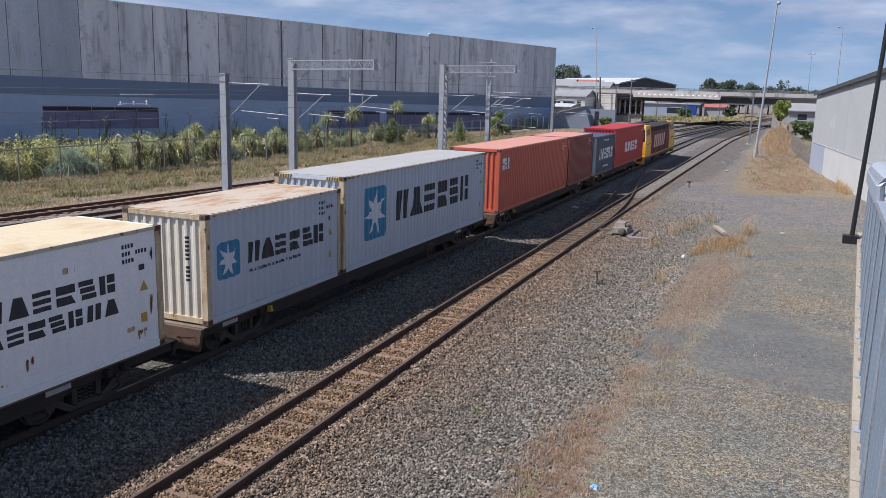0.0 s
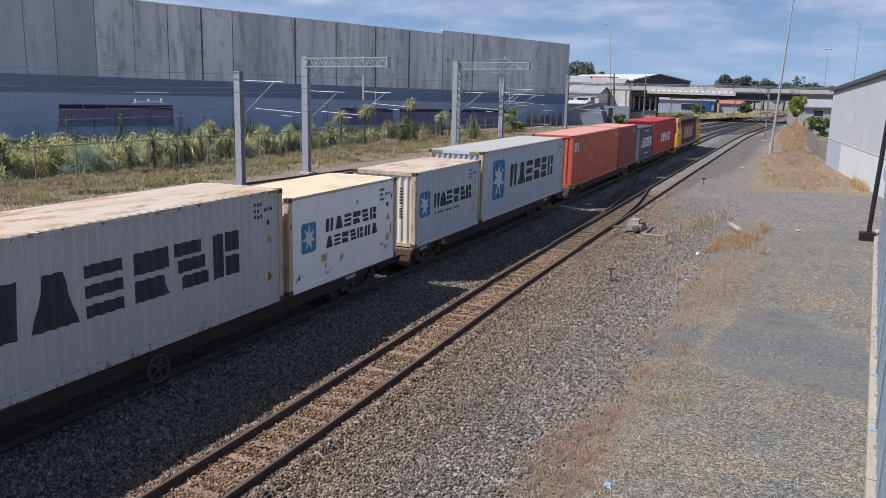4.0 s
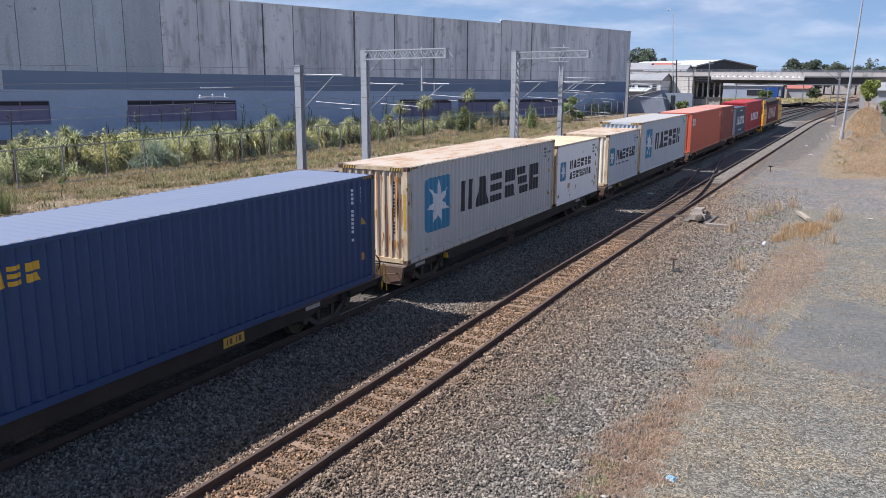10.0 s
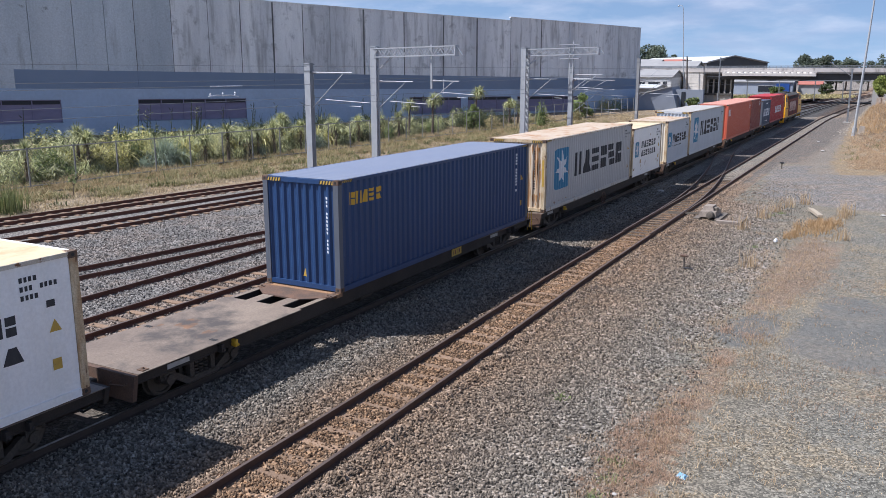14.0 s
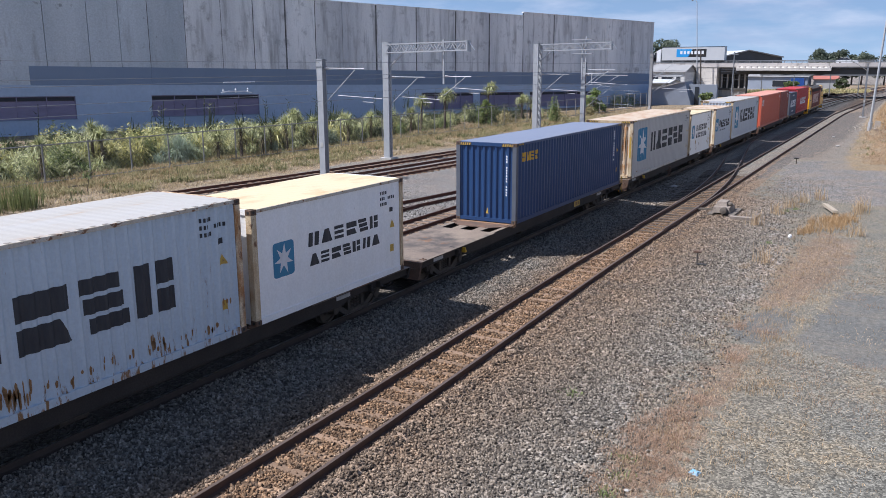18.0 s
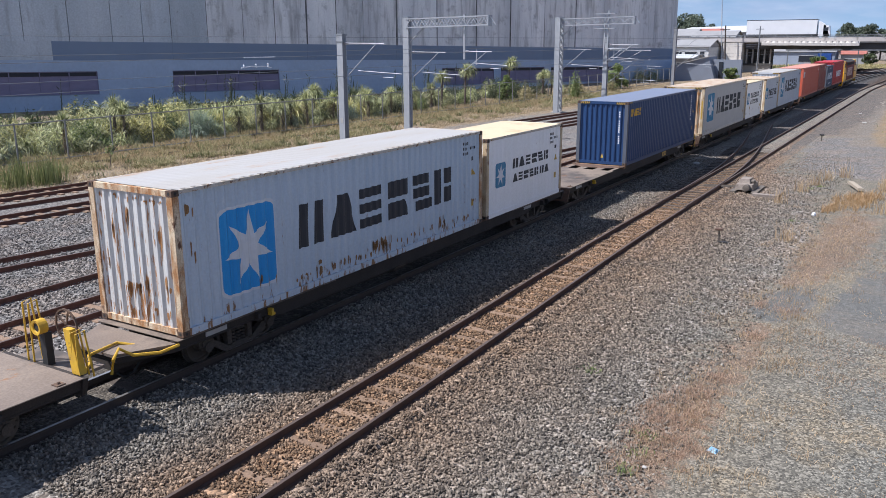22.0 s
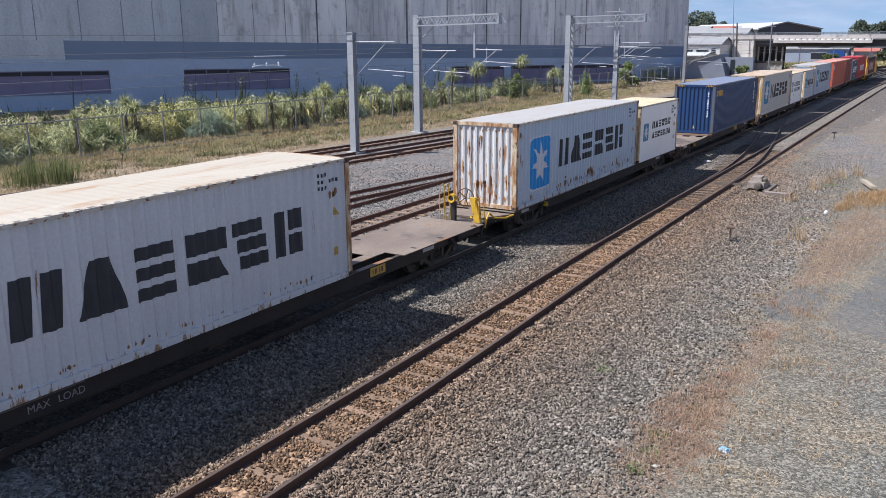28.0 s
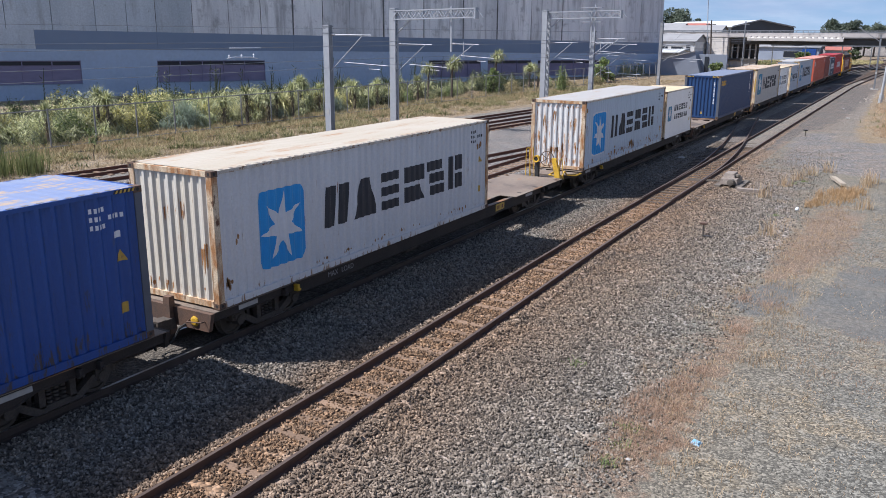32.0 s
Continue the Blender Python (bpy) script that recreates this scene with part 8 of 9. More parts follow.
BARK = mat("grey_brown_bark", (0.14, 0.11, 0.085), 0.95, second=(0.09, 0.07, 0.055), scale=6, bump=0.01, bump_scale=20, stretch=(1, 1, 0.3))


def blades(roots, rng, height, width, lean, segs=3, droop=0.4):
    """Tapering leaves from roots of (x, y, z): arrays all the way."""
    k = len(roots)
    h = rng.uniform(height[0], height[1], k)
    w = rng.uniform(width[0], width[1], k)
    a = rng.uniform(0, math.tau, k)
    t = rng.uniform(lean[0], lean[1], k)
    face = a + rng.uniform(-0.9, 0.9, k) + math.pi / 2
    v = np.zeros((k, segs * 2 + 1, 3))
    for i in range(segs + 1):
        s = i / segs
        bend = t * (s + droop * s * s)
        r, z = h * s * np.sin(np.minimum(bend, 2.2)), h * s * np.cos(np.minimum(bend, 2.2))
        ww = w * (1 - 0.25 * s) * 0.5
        cx, cy = roots[:, 0] + r * np.cos(a), roots[:, 1] + r * np.sin(a)
        if i == segs:
            v[:, 2 * i] = np.stack([cx, cy, roots[:, 2] + z], 1)
        else:
            for j, sg in ((0, -1), (1, 1)):
                v[:, 2 * i + j] = np.stack([cx + sg * ww * np.cos(face), cy + sg * ww * np.sin(face), roots[:, 2] + z], 1)
    one = [(2 * i, 2 * i + 1, 2 * i + 3, 2 * i + 2) for i in range(segs - 1)]
    n = segs * 2 + 1
    faces = [tuple(q + b * n for q in f) for b in range(k) for f in one] + [(b * n + 2 * segs - 2, b * n + 2 * segs - 1, b * n + 2 * segs) for b in range(k)]
    return v.reshape(-1, 3), faces


def to_mesh(name, v, f, m):
    me = bpy.data.meshes.new(name)
    me.from_pydata(v.tolist(), [], f)
    me.materials.append(m)
    me.update()
    return me


def field(name, label, category, roots, m, seed, height, width, lean, segs=2, droop=0.4):
    if name.startswith("bank"):
        roots[:, 2] += np.array([bank_z(float(q[0]), float(q[1])) for q in roots])
    v, f = blades(roots, np.random.default_rng(seed), height, width, lean, segs, droop)
    return thing(name, label, category, kind="stuff", data=to_mesh(name, v, f, m))


def scatter(rng, boxes, z=0.0, ragged=0.0):
    out = []
    for x0, x1, y0, y1, k in boxes:
        cx, cy = (x0 + x1) / 2, (y0 + y1) / 2
        p = rng.uniform(-1, 1, (k * 2, 2))
        if ragged:
            ang = np.arctan2(p[:, 1], p[:, 0])
            p = p[np.hypot(p[:, 0], p[:, 1]) < 1 - ragged * (0.5 + 0.5 * np.sin(3 * ang + cx) * np.cos(5 * ang + cy))]
        p = p[:k]
        out.append(np.stack([cx + p[:, 0] * (x1 - x0) / 2, cy + p[:, 1] * (y1 - y0) / 2, np.full(len(p), z)], 1))
    return np.concatenate(out)


def tufts(rng, centres, per, spread, z=0.0):
    c = np.repeat(centres, per, 0)
    return np.stack([c[:, 0] + rng.normal(0, spread, len(c)), c[:, 1] + rng.normal(0, spread, len(c)), np.full(len(c), z)], 1)


rng = np.random.default_rng(21)
# flax hedge behind the fence
FLAX_MESH = []
for i, (m, h, n) in enumerate(((FLAX, (0.8, 1.5), 190), (FLAX, (0.7, 1.3), 180), (FLAX_YELLOW, (0.9, 1.5), 190), (FLAX_DARK, (1.4, 2.7), 130), (FLAX_BLUE, (1.3, 2.1), 260), (FLAX, (1.0, 1.9), 210))):
    roots = np.zeros((n, 3))
    roots[:, :2] = rng.normal(0, 0.2, (n, 2))
    roots[:, 2] = rng.uniform(0.0, 0.75, n) * (m is not FLAX_BLUE)
    v, f = blades(roots, rng, h, (0.05, 0.11) if m is not FLAX_BLUE else (0.03, 0.05), (0.05, 1.5 if m is not FLAX_BLUE else 1.0), 4, 0.6)
    FLAX_MESH.append(to_mesh("flax_leaves", v, f, m))
FLAX_LABEL = ("green flax bush with sword leaves behind the fence", "low green flax bush behind the fence", "yellow-green flax bush behind the fence", "dark green flax bush in shade", "blue-green drooping tussock bush", "tall pale green flax bush behind the fence")
prng = random.Random(5)
count = 0
for row, (d, ya, yb, step) in enumerate(((2.6, 14, 62, 2.2), (4.0, 13, 70, 1.35), (5.8, 12, 88, 1.35), (7.8, 12, 96, 1.6), (10.0, 14, 104, 2.4), (13.0, 34, 76, 1.9))):
    y = ya
    while y < yb:
        yy = y + prng.uniform(-0.7, 0.7)
        x = fence_x(yy) - d + prng.uniform(-0.7, 0.7)
        if x > WALL_P.x + WALL_K * (yy - WALL_P.y) + 1.2:
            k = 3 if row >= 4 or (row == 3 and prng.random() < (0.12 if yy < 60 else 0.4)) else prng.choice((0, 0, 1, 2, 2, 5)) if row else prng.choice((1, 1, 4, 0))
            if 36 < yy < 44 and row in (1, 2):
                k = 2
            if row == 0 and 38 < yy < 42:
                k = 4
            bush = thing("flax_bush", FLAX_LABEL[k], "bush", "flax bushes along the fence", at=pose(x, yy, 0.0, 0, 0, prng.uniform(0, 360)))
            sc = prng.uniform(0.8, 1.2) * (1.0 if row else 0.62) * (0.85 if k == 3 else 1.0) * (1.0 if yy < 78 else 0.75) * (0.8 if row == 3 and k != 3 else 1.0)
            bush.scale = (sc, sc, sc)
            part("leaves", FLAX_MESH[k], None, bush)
            count += 1
        y += step * prng.uniform(0.8, 1.25) * (1.0 if y < 78 else 1.6)


# leafy bushes between the flax
def leaf_clump(rr, n, w, h, size):
    """A dome of small separate leaves."""
    d = rr.normal(0, 1, (n, 3))
    d[:, 2] = np.abs(d[:, 2])
    d /= np.linalg.norm(d, axis=1, keepdims=True)
    lump = 1 + 0.25 * np.sin(4 * np.arctan2(d[:, 1], d[:, 0]) + 3 * d[:, 2])
    pos = d * (rr.uniform(0.35, 1.0, n) ** 0.4 * lump)[:, None] * np.array([w, w, h])
    nrm = d + rr.normal(0, 0.6, (n, 3))
    nrm /= np.linalg.norm(nrm, axis=1, keepdims=True)
    s_ = np.cross(nrm, rr.normal(0, 1, (n, 3)))
    s_ /= np.linalg.norm(s_, axis=1, keepdims=True)
    u_ = np.cross(nrm, s_)
    k_ = rr.uniform(0.5, 1.3, (n, 1)) * size
    v = np.stack([pos - s_ * k_, pos + u_ * k_ * 0.3, pos + s_ * k_, pos - u_ * k_ * 0.3], 1).reshape(-1, 3)
    return v, [tuple(range(4 * i, 4 * i + 4)) for i in range(n)]


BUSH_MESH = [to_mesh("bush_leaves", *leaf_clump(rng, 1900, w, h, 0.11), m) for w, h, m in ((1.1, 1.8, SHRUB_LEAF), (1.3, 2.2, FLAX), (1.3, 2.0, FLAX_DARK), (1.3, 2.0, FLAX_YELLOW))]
BUSH_LABEL = ("round bright green leafy bush behind the fence", "broad pale green leafy bush behind the fence", "dark green leafy bush before the warehouse wall", "tall pale green leafy bush against the warehouse")
for row, (d, step) in enumerate(((3.2, 5.0), (4.6, 3.6), (6.4, 3.0), (8.2, 2.8), (12.0, 2.6))):
    y = 15.0
    while y < 104:
        yy, x = y + prng.uniform(-1, 1), fence_x(y) - d + prng.uniform(-0.8, 0.8)
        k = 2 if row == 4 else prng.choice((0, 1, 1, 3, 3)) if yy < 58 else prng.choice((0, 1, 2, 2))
        if x > WALL_P.x + WALL_K * (yy - WALL_P.y) + 1.2:
            sc = prng.uniform(0.75, 1.25) * (0.75 if row == 0 else 1.0) * (1.0 if yy < 66 else 0.8)
            bush = thing("leafy_bush", BUSH_LABEL[k], "bush", "leafy bushes along the fence", at=pose(x, yy, 0.0, 0, 0, prng.uniform(0, 360)))
            bush.scale = (sc, sc, sc)
            part("leaves", BUSH_MESH[k], None, bush)
        y += step * prng.uniform(0.7, 1.4) * (1.0 if y < 52 else 2.2)


SKIRT = leaf("dead_leaf_skirt", (0.11, 0.10, 0.05), (0.40, 0.35, 0.20), rough=0.9)


def young_cabbage_tree(x, y, h, size, seed):
    """A low cabbage tree: one star-shaped head over a trunk wrapped in dead leaves."""
    r = np.random.default_rng(seed)
    t = thing("cabbage_tree", "young cabbage tree with one spiky head behind the fence", "tree", "cabbage trees")
    part("trunk", Build().tube([(x, y, 0), (x + 0.04, y, h)], 0.13, 0.08, n=8), BARK, t)
    roots = np.tile([(x, y, 0.0)], (60, 1)) + r.normal(0, 0.07, (60, 3))
    roots[:, 2] = r.uniform(0.35, 1.0, 60) * h
    part("dead_leaf_skirt", to_mesh("dead_leaf_skirt", *blades(roots, r, (0.4, 0.75), (0.04, 0.07), (1.9, 2.3), 3, 0.2), SKIRT), None, t, "hanging brown dead leaves")
    roots = np.tile([(x, y, h)], (190, 1)) + r.normal(0, 0.05, (190, 3))
    part("leaf_head", to_mesh("leaf_head", *blades(roots, r, (0.65 * size, 1.05 * size), (0.05, 0.085), (0.1, 1.65), 3, 0.12), FLAX), None, t)
    return t


def cabbage_tree(x, y, h, heads, seed):
    r = np.random.default_rng(seed)
    t = thing("cabbage_tree", "cabbage tree with a shaggy trunk and spiky heads", "tree", "cabbage trees")
    part("trunk", Build().tube([(x, y, 0), (x + 0.05, y, h * 0.5), (x, y + 0.1, h)], 0.14, 0.09, n=8), BARK, t)
    for i in range(heads):
        dx, dy, dz = r.uniform(-0.5, 0.5), r.uniform(-0.5, 0.5), r.uniform(-0.5, 0.3) if i else 0.1
        if i:
            part("limb", Build().tube([(x, y, h * 0.8), (x + dx, y + dy, h + dz)], 0.06, n=6), BARK, t)
        roots = np.tile([(x + dx, y + dy, h + dz)], (150, 1)) + r.normal(0, 0.06, (150, 3))
        v, f = blades(roots, r, (0.7, 1.25), (0.05, 0.085), (0.1, 2.0), 3, 0.35)
        part("leaf_head", to_mesh("leaf_head", v, f, FLAX), None, t)
    return t


for i, (x, y, h, n) in enumerate(((-36.6, 90.9, 4.0, 3), (-36.0, 79.0, 3.5, 3), (-37.2, 76.0, 2.9, 2), (-35.3, 98.0, 2.3, 2), (-35.4, 101.0, 2.2, 2), (-39.5, 36.5, 2.3, 1), (-38.6, 56.5, 2.3, 2), (-37.6, 50.0, 1.5, 1), (-37.2, 62.0, 1.8, 2), (-36.4, 69.0, 1.9, 2))):
    cabbage_tree(x, y, h, n, 40 + i)
for x, y, w, h, m, label in ((-29.6, 95.0, 0.75, 3.0, SHRUB_LEAF, "upright bright green leafy shrub by the fence"), (-36.8, 142.5, 1.3, 2.1, FLAX_YELLOW, "light green bush near the warehouse's end"), (-35.2, 144.5, 1.5, 2.1, SHRUB_LEAF, "dark green bush near the warehouse's end"), (-33.9, 90.0, 1.1, 1.5, VERGE_BUSH, "straw-coloured bush behind the fence"), (-33.0, 104.0, 1.4, 1.4, VERGE_BUSH, "straw-coloured bush behind the fence"), (-31.5, 112.0, 1.4, 1.3, VERGE_BUSH, "straw-coloured bush behind the fence")):
    bush = thing("leafy_bush", label, "bush", "leafy bushes along the fence", at=pose(x, y, 0.0))
    part("leaves", to_mesh("bush_leaves", *leaf_clump(rng, 1300, w, h, 0.13), m), None, bush)
for i, (x, y, h, k) in enumerate(((-36.3, 47.4, 1.5, 1.15), (-35.6, 52.0, 2.0, 1.2), (-36.6, 51.2, 1.6, 1.0), (-35.5, 44.2, 1.5, 1.2), (-35.3, 46.4, 2.1, 1.1), (-38.6, 36.6, 2.1, 1.25), (-35.0, 48.4, 1.5, 1.0), (-36.4, 56.5, 1.8, 1.1), (-35.6, 60.5, 1.7, 1.1), (-36.2, 65.0, 1.9, 1.1), (-36.0, 72.0, 1.9, 1.1), (-37.0, 31.0, 1.8, 1.2), (-37.2, 26.0, 1.7, 1.2))):
    young_cabbage_tree(x, y, h, k, 140 + i)
v, f = blades(tufts(rng, np.array([(0.0, 0.0)]), 900, 0.3), rng, (1.5, 2.5), (0.025, 0.05), (0.05, 1.15), 4, 0.7)
mound = to_mesh("tussock_leaves", v, f, FLAX_BLUE)
for x, y, k in ((-37.6, 42.3, 1.0), (-36.6, 25.0, 0.8), (-36.4, 58.6, 0.7)):
    bush = thing("tussock_bush", "large blue-green tussock of drooping leaves", "bush", "tussock bushes", at=pose(x, y, 0.0, 0, 0, 40 * y))
    bush.scale = (k, k, k)
    part("leaves", mound, None, bush)
# tall dark flax flower stalks against the wall
stalk = []
for i in range(34):
    y = prng.uniform(34, 100)
    x = max(fence_x(y) - prng.uniform(7, 11), WALL_P.x + WALL_K * (y - WALL_P.y) + 1.0)
    b = Build().tube([(x, y, 0), (x + 0.1, y, 2.2), (x + 0.25, y + 0.1, prng.uniform(3.2, 4.6))], 0.03, 0.02, n=5)
    for k in range(6):
        z = 2.3 + 0.28 * k
        b.tube([(x + 0.12, y, z), (x + 0.12 + prng.uniform(-0.35, 0.35), y + prng.uniform(-0.2, 0.2), z + 0.2)], 0.035, 0.015, n=4)
    s = thing("flax_flower_stalk", "tall dark dried flax flower stalk", "plant", "flax flower stalks")
    part("stalk", b, FLAX_DARK, s)

# dry grass of the verge
n1 = 90000
y = rng.uniform(8, 130, n1)
x = np.array([fence_x(float(q)) for q in y]) + rng.uniform(-6.5, 7.5, n1)
gx_ = np.interp(y, [p[1] for p in G_LINE], [p[0] for p in G_LINE]) - 1.6
keep = (x < gx_) & (np.sin(x * 1.7 + y * 0.6) + np.sin(y * 0.9 - x) + rng.normal(0, 0.6, n1) > -0.9)
VERGE = leaf("withered_verge_grass", (0.24, 0.185, 0.11), (0.58, 0.475, 0.305), rough=0.9)
field("dry_verge_grass", "withered straw-coloured grass along the fence", "grass", np.stack([x, y, np.zeros(n1)], 1)[keep], VERGE, 31, (0.12, 0.40), (0.02, 0.05), (0.5, 1.6))
c = np.stack([np.array([fence_x(float(q)) for q in rng.uniform(15, 100, 260)]) + rng.uniform(-3, 5, 260), rng.uniform(15, 100, 260)], 1)
c = c[c[:, 0] < np.interp(c[:, 1], [p[1] for p in G_LINE], [p[0] for p in G_LINE]) - 1.8]
field("green_verge_weeds", "low green weeds among the dry grass", "weeds", tufts(rng, c, 22, 0.22), REED, 32, (0.2, 0.6), (0.03, 0.06), (0.1, 0.9))
c = np.stack([np.zeros(420), rng.uniform(10, 110, 420)], 1)
c[:, 0] = np.array([fence_x(float(q)) for q in c[:, 1]]) + rng.uniform(-2.5, 6.5, 420)
c = c[c[:, 0] < np.interp(c[:, 1], [p[1] for p in G_LINE], [p[0] for p in G_LINE]) - 2.2]
field("verge_tussocks", "rounded brown-green tussocks on the verge", "grass", tufts(rng, c, 60, 0.26), leaf("tussock_leaf", (0.12, 0.12, 0.05), (0.46, 0.41, 0.22), rough=0.9), 46, (0.25, 0.75), (0.015, 0.04), (0.3, 1.4), 3)
c = np.stack([np.zeros(520), rng.uniform(12, 96, 520)], 1)
c[:, 0] = np.array([fence_x(float(q)) for q in c[:, 1]]) + rng.uniform(-2.6, 3.2, 520)
c = c[c[:, 0] < np.interp(c[:, 1], [p[1] for p in G_LINE], [p[0] for p in G_LINE]) - 2.2]
field("golden_verge_mounds", "rounded mounds of golden dry grass at the hedge's foot", "grass", tufts(rng, c, 105, 0.45), leaf("golden_mound_grass", (0.29, 0.215, 0.115), (0.64, 0.515, 0.30), rough=0.9), 48, (0.2, 0.62), (0.02, 0.045), (0.2, 1.5), 2)
reeds = tufts(rng, np.array([(-29.4, 22.6), (-29.8, 23.6), (-28.9, 24.2), (-29.5, 24.9)]), 110, 0.36)
field("reed_clump", "upright green reed clump beside the outer track", "reeds", reeds, REED, 33, (0.9, 1.7), (0.022, 0.045), (0.0, 0.25))
sap = thing("sapling", "thin leafy sapling by the fence", "plant")
part("stem", Build().tube([(-31.0, 29.5, 0), (-30.9, 29.6, 0.8), (-30.7, 29.9, 1.7)], 0.03, 0.012, n=5).tube([(-30.95, 29.6, 0.6), (-31.3, 29.4, 1.4)], 0.02, 0.01, n=5).tube([(-30.9, 29.65, 0.9), (-30.4, 30.0, 1.5)], 0.018, 0.01, n=5), BARK, sap)
part("leaves", to_mesh("leaves", *blades(np.array([(-31 + 0.3 * u[0], 29.6 + 0.3 * u[1], 0.7 + 0.9 * abs(u[2])) for u in rng.uniform(-1, 1, (90, 3))]), rng, (0.15, 0.3), (0.05, 0.09), (0.3, 1.4), 2), SHRUB_LEAF), None, sap)

# dry weeds on the yard
edge = [(x0 - w * 1.15, x0 + w * 1.2, y0 - w * 1.3, y0 + w * 1.3, int(k * (3.0 if y0 < 16 else 0.9))) for y0, x0, w, k in ((12.3, 5.1, 0.7, 700), (13.2, 5.2, 0.8, 900), (14.2, 5.15, 0.6, 700), (15.3, 5.3, 0.6, 500), (16.6, 5.5, 0.8, 350), (18.3, 5.6, 0.8, 250), (23.0, 5.5, 0.8, 300), (24.6, 5.8, 0.9, 350), (26.2, 6.0, 1.1, 450), (28.2, 5.8, 1.2, 450), (30.5, 6.0, 1.2, 350), (33, 6.2, 1.1, 300), (21.9, 6.3, 0.8, 200))]
field("dead_weeds", "red-brown dead weeds along the ballast edge", "weeds", scatter(rng, edge, 0.006, 0.8), DRY_RED, 34, (0.03, 0.14), (0.004, 0.009), (0.7, 1.7))
field("straw_litter", "straw-coloured dead grass on the gravel", "grass", scatter(rng, [(4.7, 6.6, 11.5, 19, 900), (5.2, 7.6, 22, 36, 1100), (6.0, 10.2, 12, 19.5, 400), (8.4, 10.4, 27, 31, 600), (7.4, 9.6, 21, 24, 160)], 0.006, 0.4), DRY, 35, (0.03, 0.13), (0.006, 0.013), (0.4, 1.6))
field("edge_weeds", "low pinkish dead weeds round the asphalt patch", "weeds", tufts(rng, np.stack([rng.uniform(5.2, 9.6, 260), np.concatenate([rng.uniform(17.0, 20.6, 150), rng.uniform(25.5, 29.5, 110)])], 1), 9, 0.2, 0.012), DRY_RED, 47, (0.03, 0.13), (0.006, 0.012), (0.4, 1.5))
c = np.stack([rng.uniform(5.4, 11.0, 420), rng.uniform(11.0, 36.0, 420)], 1)
c = c[(c[:, 1] < 19.5) | (c[:, 1] > 27.0) | (c[:, 0] < 6.6)]
c = c[np.sin(c[:, 0] * 1.9 + c[:, 1] * 0.8) + np.sin(c[:, 1] * 1.4 - c[:, 0]) > -0.5]
field("straw_wisps", "thin flat wisps of pale dead grass on the yard", "grass", tufts(rng, c, 20, 0.2, 0.008), DRY_BROWN, 51, (0.02, 0.09), (0.004, 0.009), (1.0, 1.7))
c = np.stack([rng.normal(5.9, 0.9, 190), rng.uniform(11.5, 37, 190)], 1)
field("straw_tufts", "small dry grass tufts on the gravel", "grass", tufts(rng, c, 22, 0.13, 0.006), DRY, 40, (0.06, 0.24), (0.006, 0.012), (0.1, 1.0))
field("dead_weed_clumps", "bushy clumps of brown dead weeds at the ballast edge", "weeds", tufts(rng, np.array([(4.65, 14.2), (4.8, 14.9), (4.95, 13.9), (4.75, 13.3), (5.1, 15.4), (5.3, 13.2), (5.45, 14.4), (5.35, 16.4), (5.6, 19.4), (5.2, 21.9), (5.9, 21.7)]), 170, 0.17, 0.006), DRY_RED, 49, (0.10, 0.30), (0.004, 0.009), (0.2, 1.3))
field("golden_grass_clump", "golden dry grass clump on the yard", "grass", scatter(rng, [(5.0, 6.8, 35.8, 41.5, 1000), (5.6, 6.9, 38, 41.5, 600), (4.9, 5.7, 35.6, 37.5, 300), (6.2, 7.2, 39, 42, 250)], 0.006, 0.5), GOLD, 36, (0.08, 0.42), (0.01, 0.02), (0.1, 0.8))
field("tall_dry_weeds", "tall thin dry weeds on the yard", "weeds", tufts(rng, np.array([(6.9, 43.0), (7.1, 43.6), (7.0, 42.4), (4.0, 42.8), (3.6, 40.6), (4.3, 44.6), (7.2, 36.8), (5.0, 46), (3.2, 37.2), (4.6, 30.0)]), 55, 0.16), DRY, 37, (0.3, 0.95), (0.012, 0.022), (0.0, 0.5))
field("green_weed_tufts", "small green weeds at the ballast edge", "weeds", tufts(rng, np.array([(4.9, 13.2), (4.95, 12.5), (5.0, 11.8), (3.0, 15.5), (4.3, 33.5), (3.9, 41.5), (4.2, 42.3)]), 40, 0.1), SHRUB_LEAF, 38, (0.06, 0.22), (0.012, 0.022), (0.2, 1.2))
field("bank_grass", "flattened straw-coloured grass on the far bank", "grass", scatter(rng, [(4.9, 12.6, 62.5, 80, 5200), (4.4, 10.4, 76, 100, 5600), (4.0, 9.5, 98, 135, 5200), (4.0, 12, 130, 180, 2600), (4.6, 11.5, 64, 100, 9000), (4.6, 9.0, 98, 134, 7000)], 0.016, 0.3), DRY_BROWN, 39, (0.06, 0.30), (0.008, 0.02), (0.7, 1.7))
field("bank_weeds", "red-brown dead weeds on the far bank", "weeds", scatter(rng, [(4.9, 12.4, 62.5, 78, 2200), (4.6, 10.0, 76, 112, 3200), (4.6, 9.0, 105, 150, 3000)], 0.016, 0.5), DRY_RED, 44, (0.06, 0.32), (0.010, 0.022), (0.4, 1.6))
c = np.stack([rng.uniform(4.5, 9.5, 60), rng.uniform(80, 126, 60)], 1)
field("bank_green_weeds", "patches of dull green weeds on the dry bank", "weeds", tufts(rng, np.stack([rng.uniform(5.0, 10.0, 12), rng.uniform(70, 130, 12)], 1), 24, 0.35, 0.016), REED, 50, (0.15, 0.5), (0.02, 0.045), (0.2, 1.3))
field("bank_tall_weeds", "tall red-brown weeds round the lamp post", "weeds", tufts(rng, c, 16, 0.4, 0.016), DRY_BROWN, 45, (0.3, 0.9), (0.014, 0.026), (0.1, 0.7))
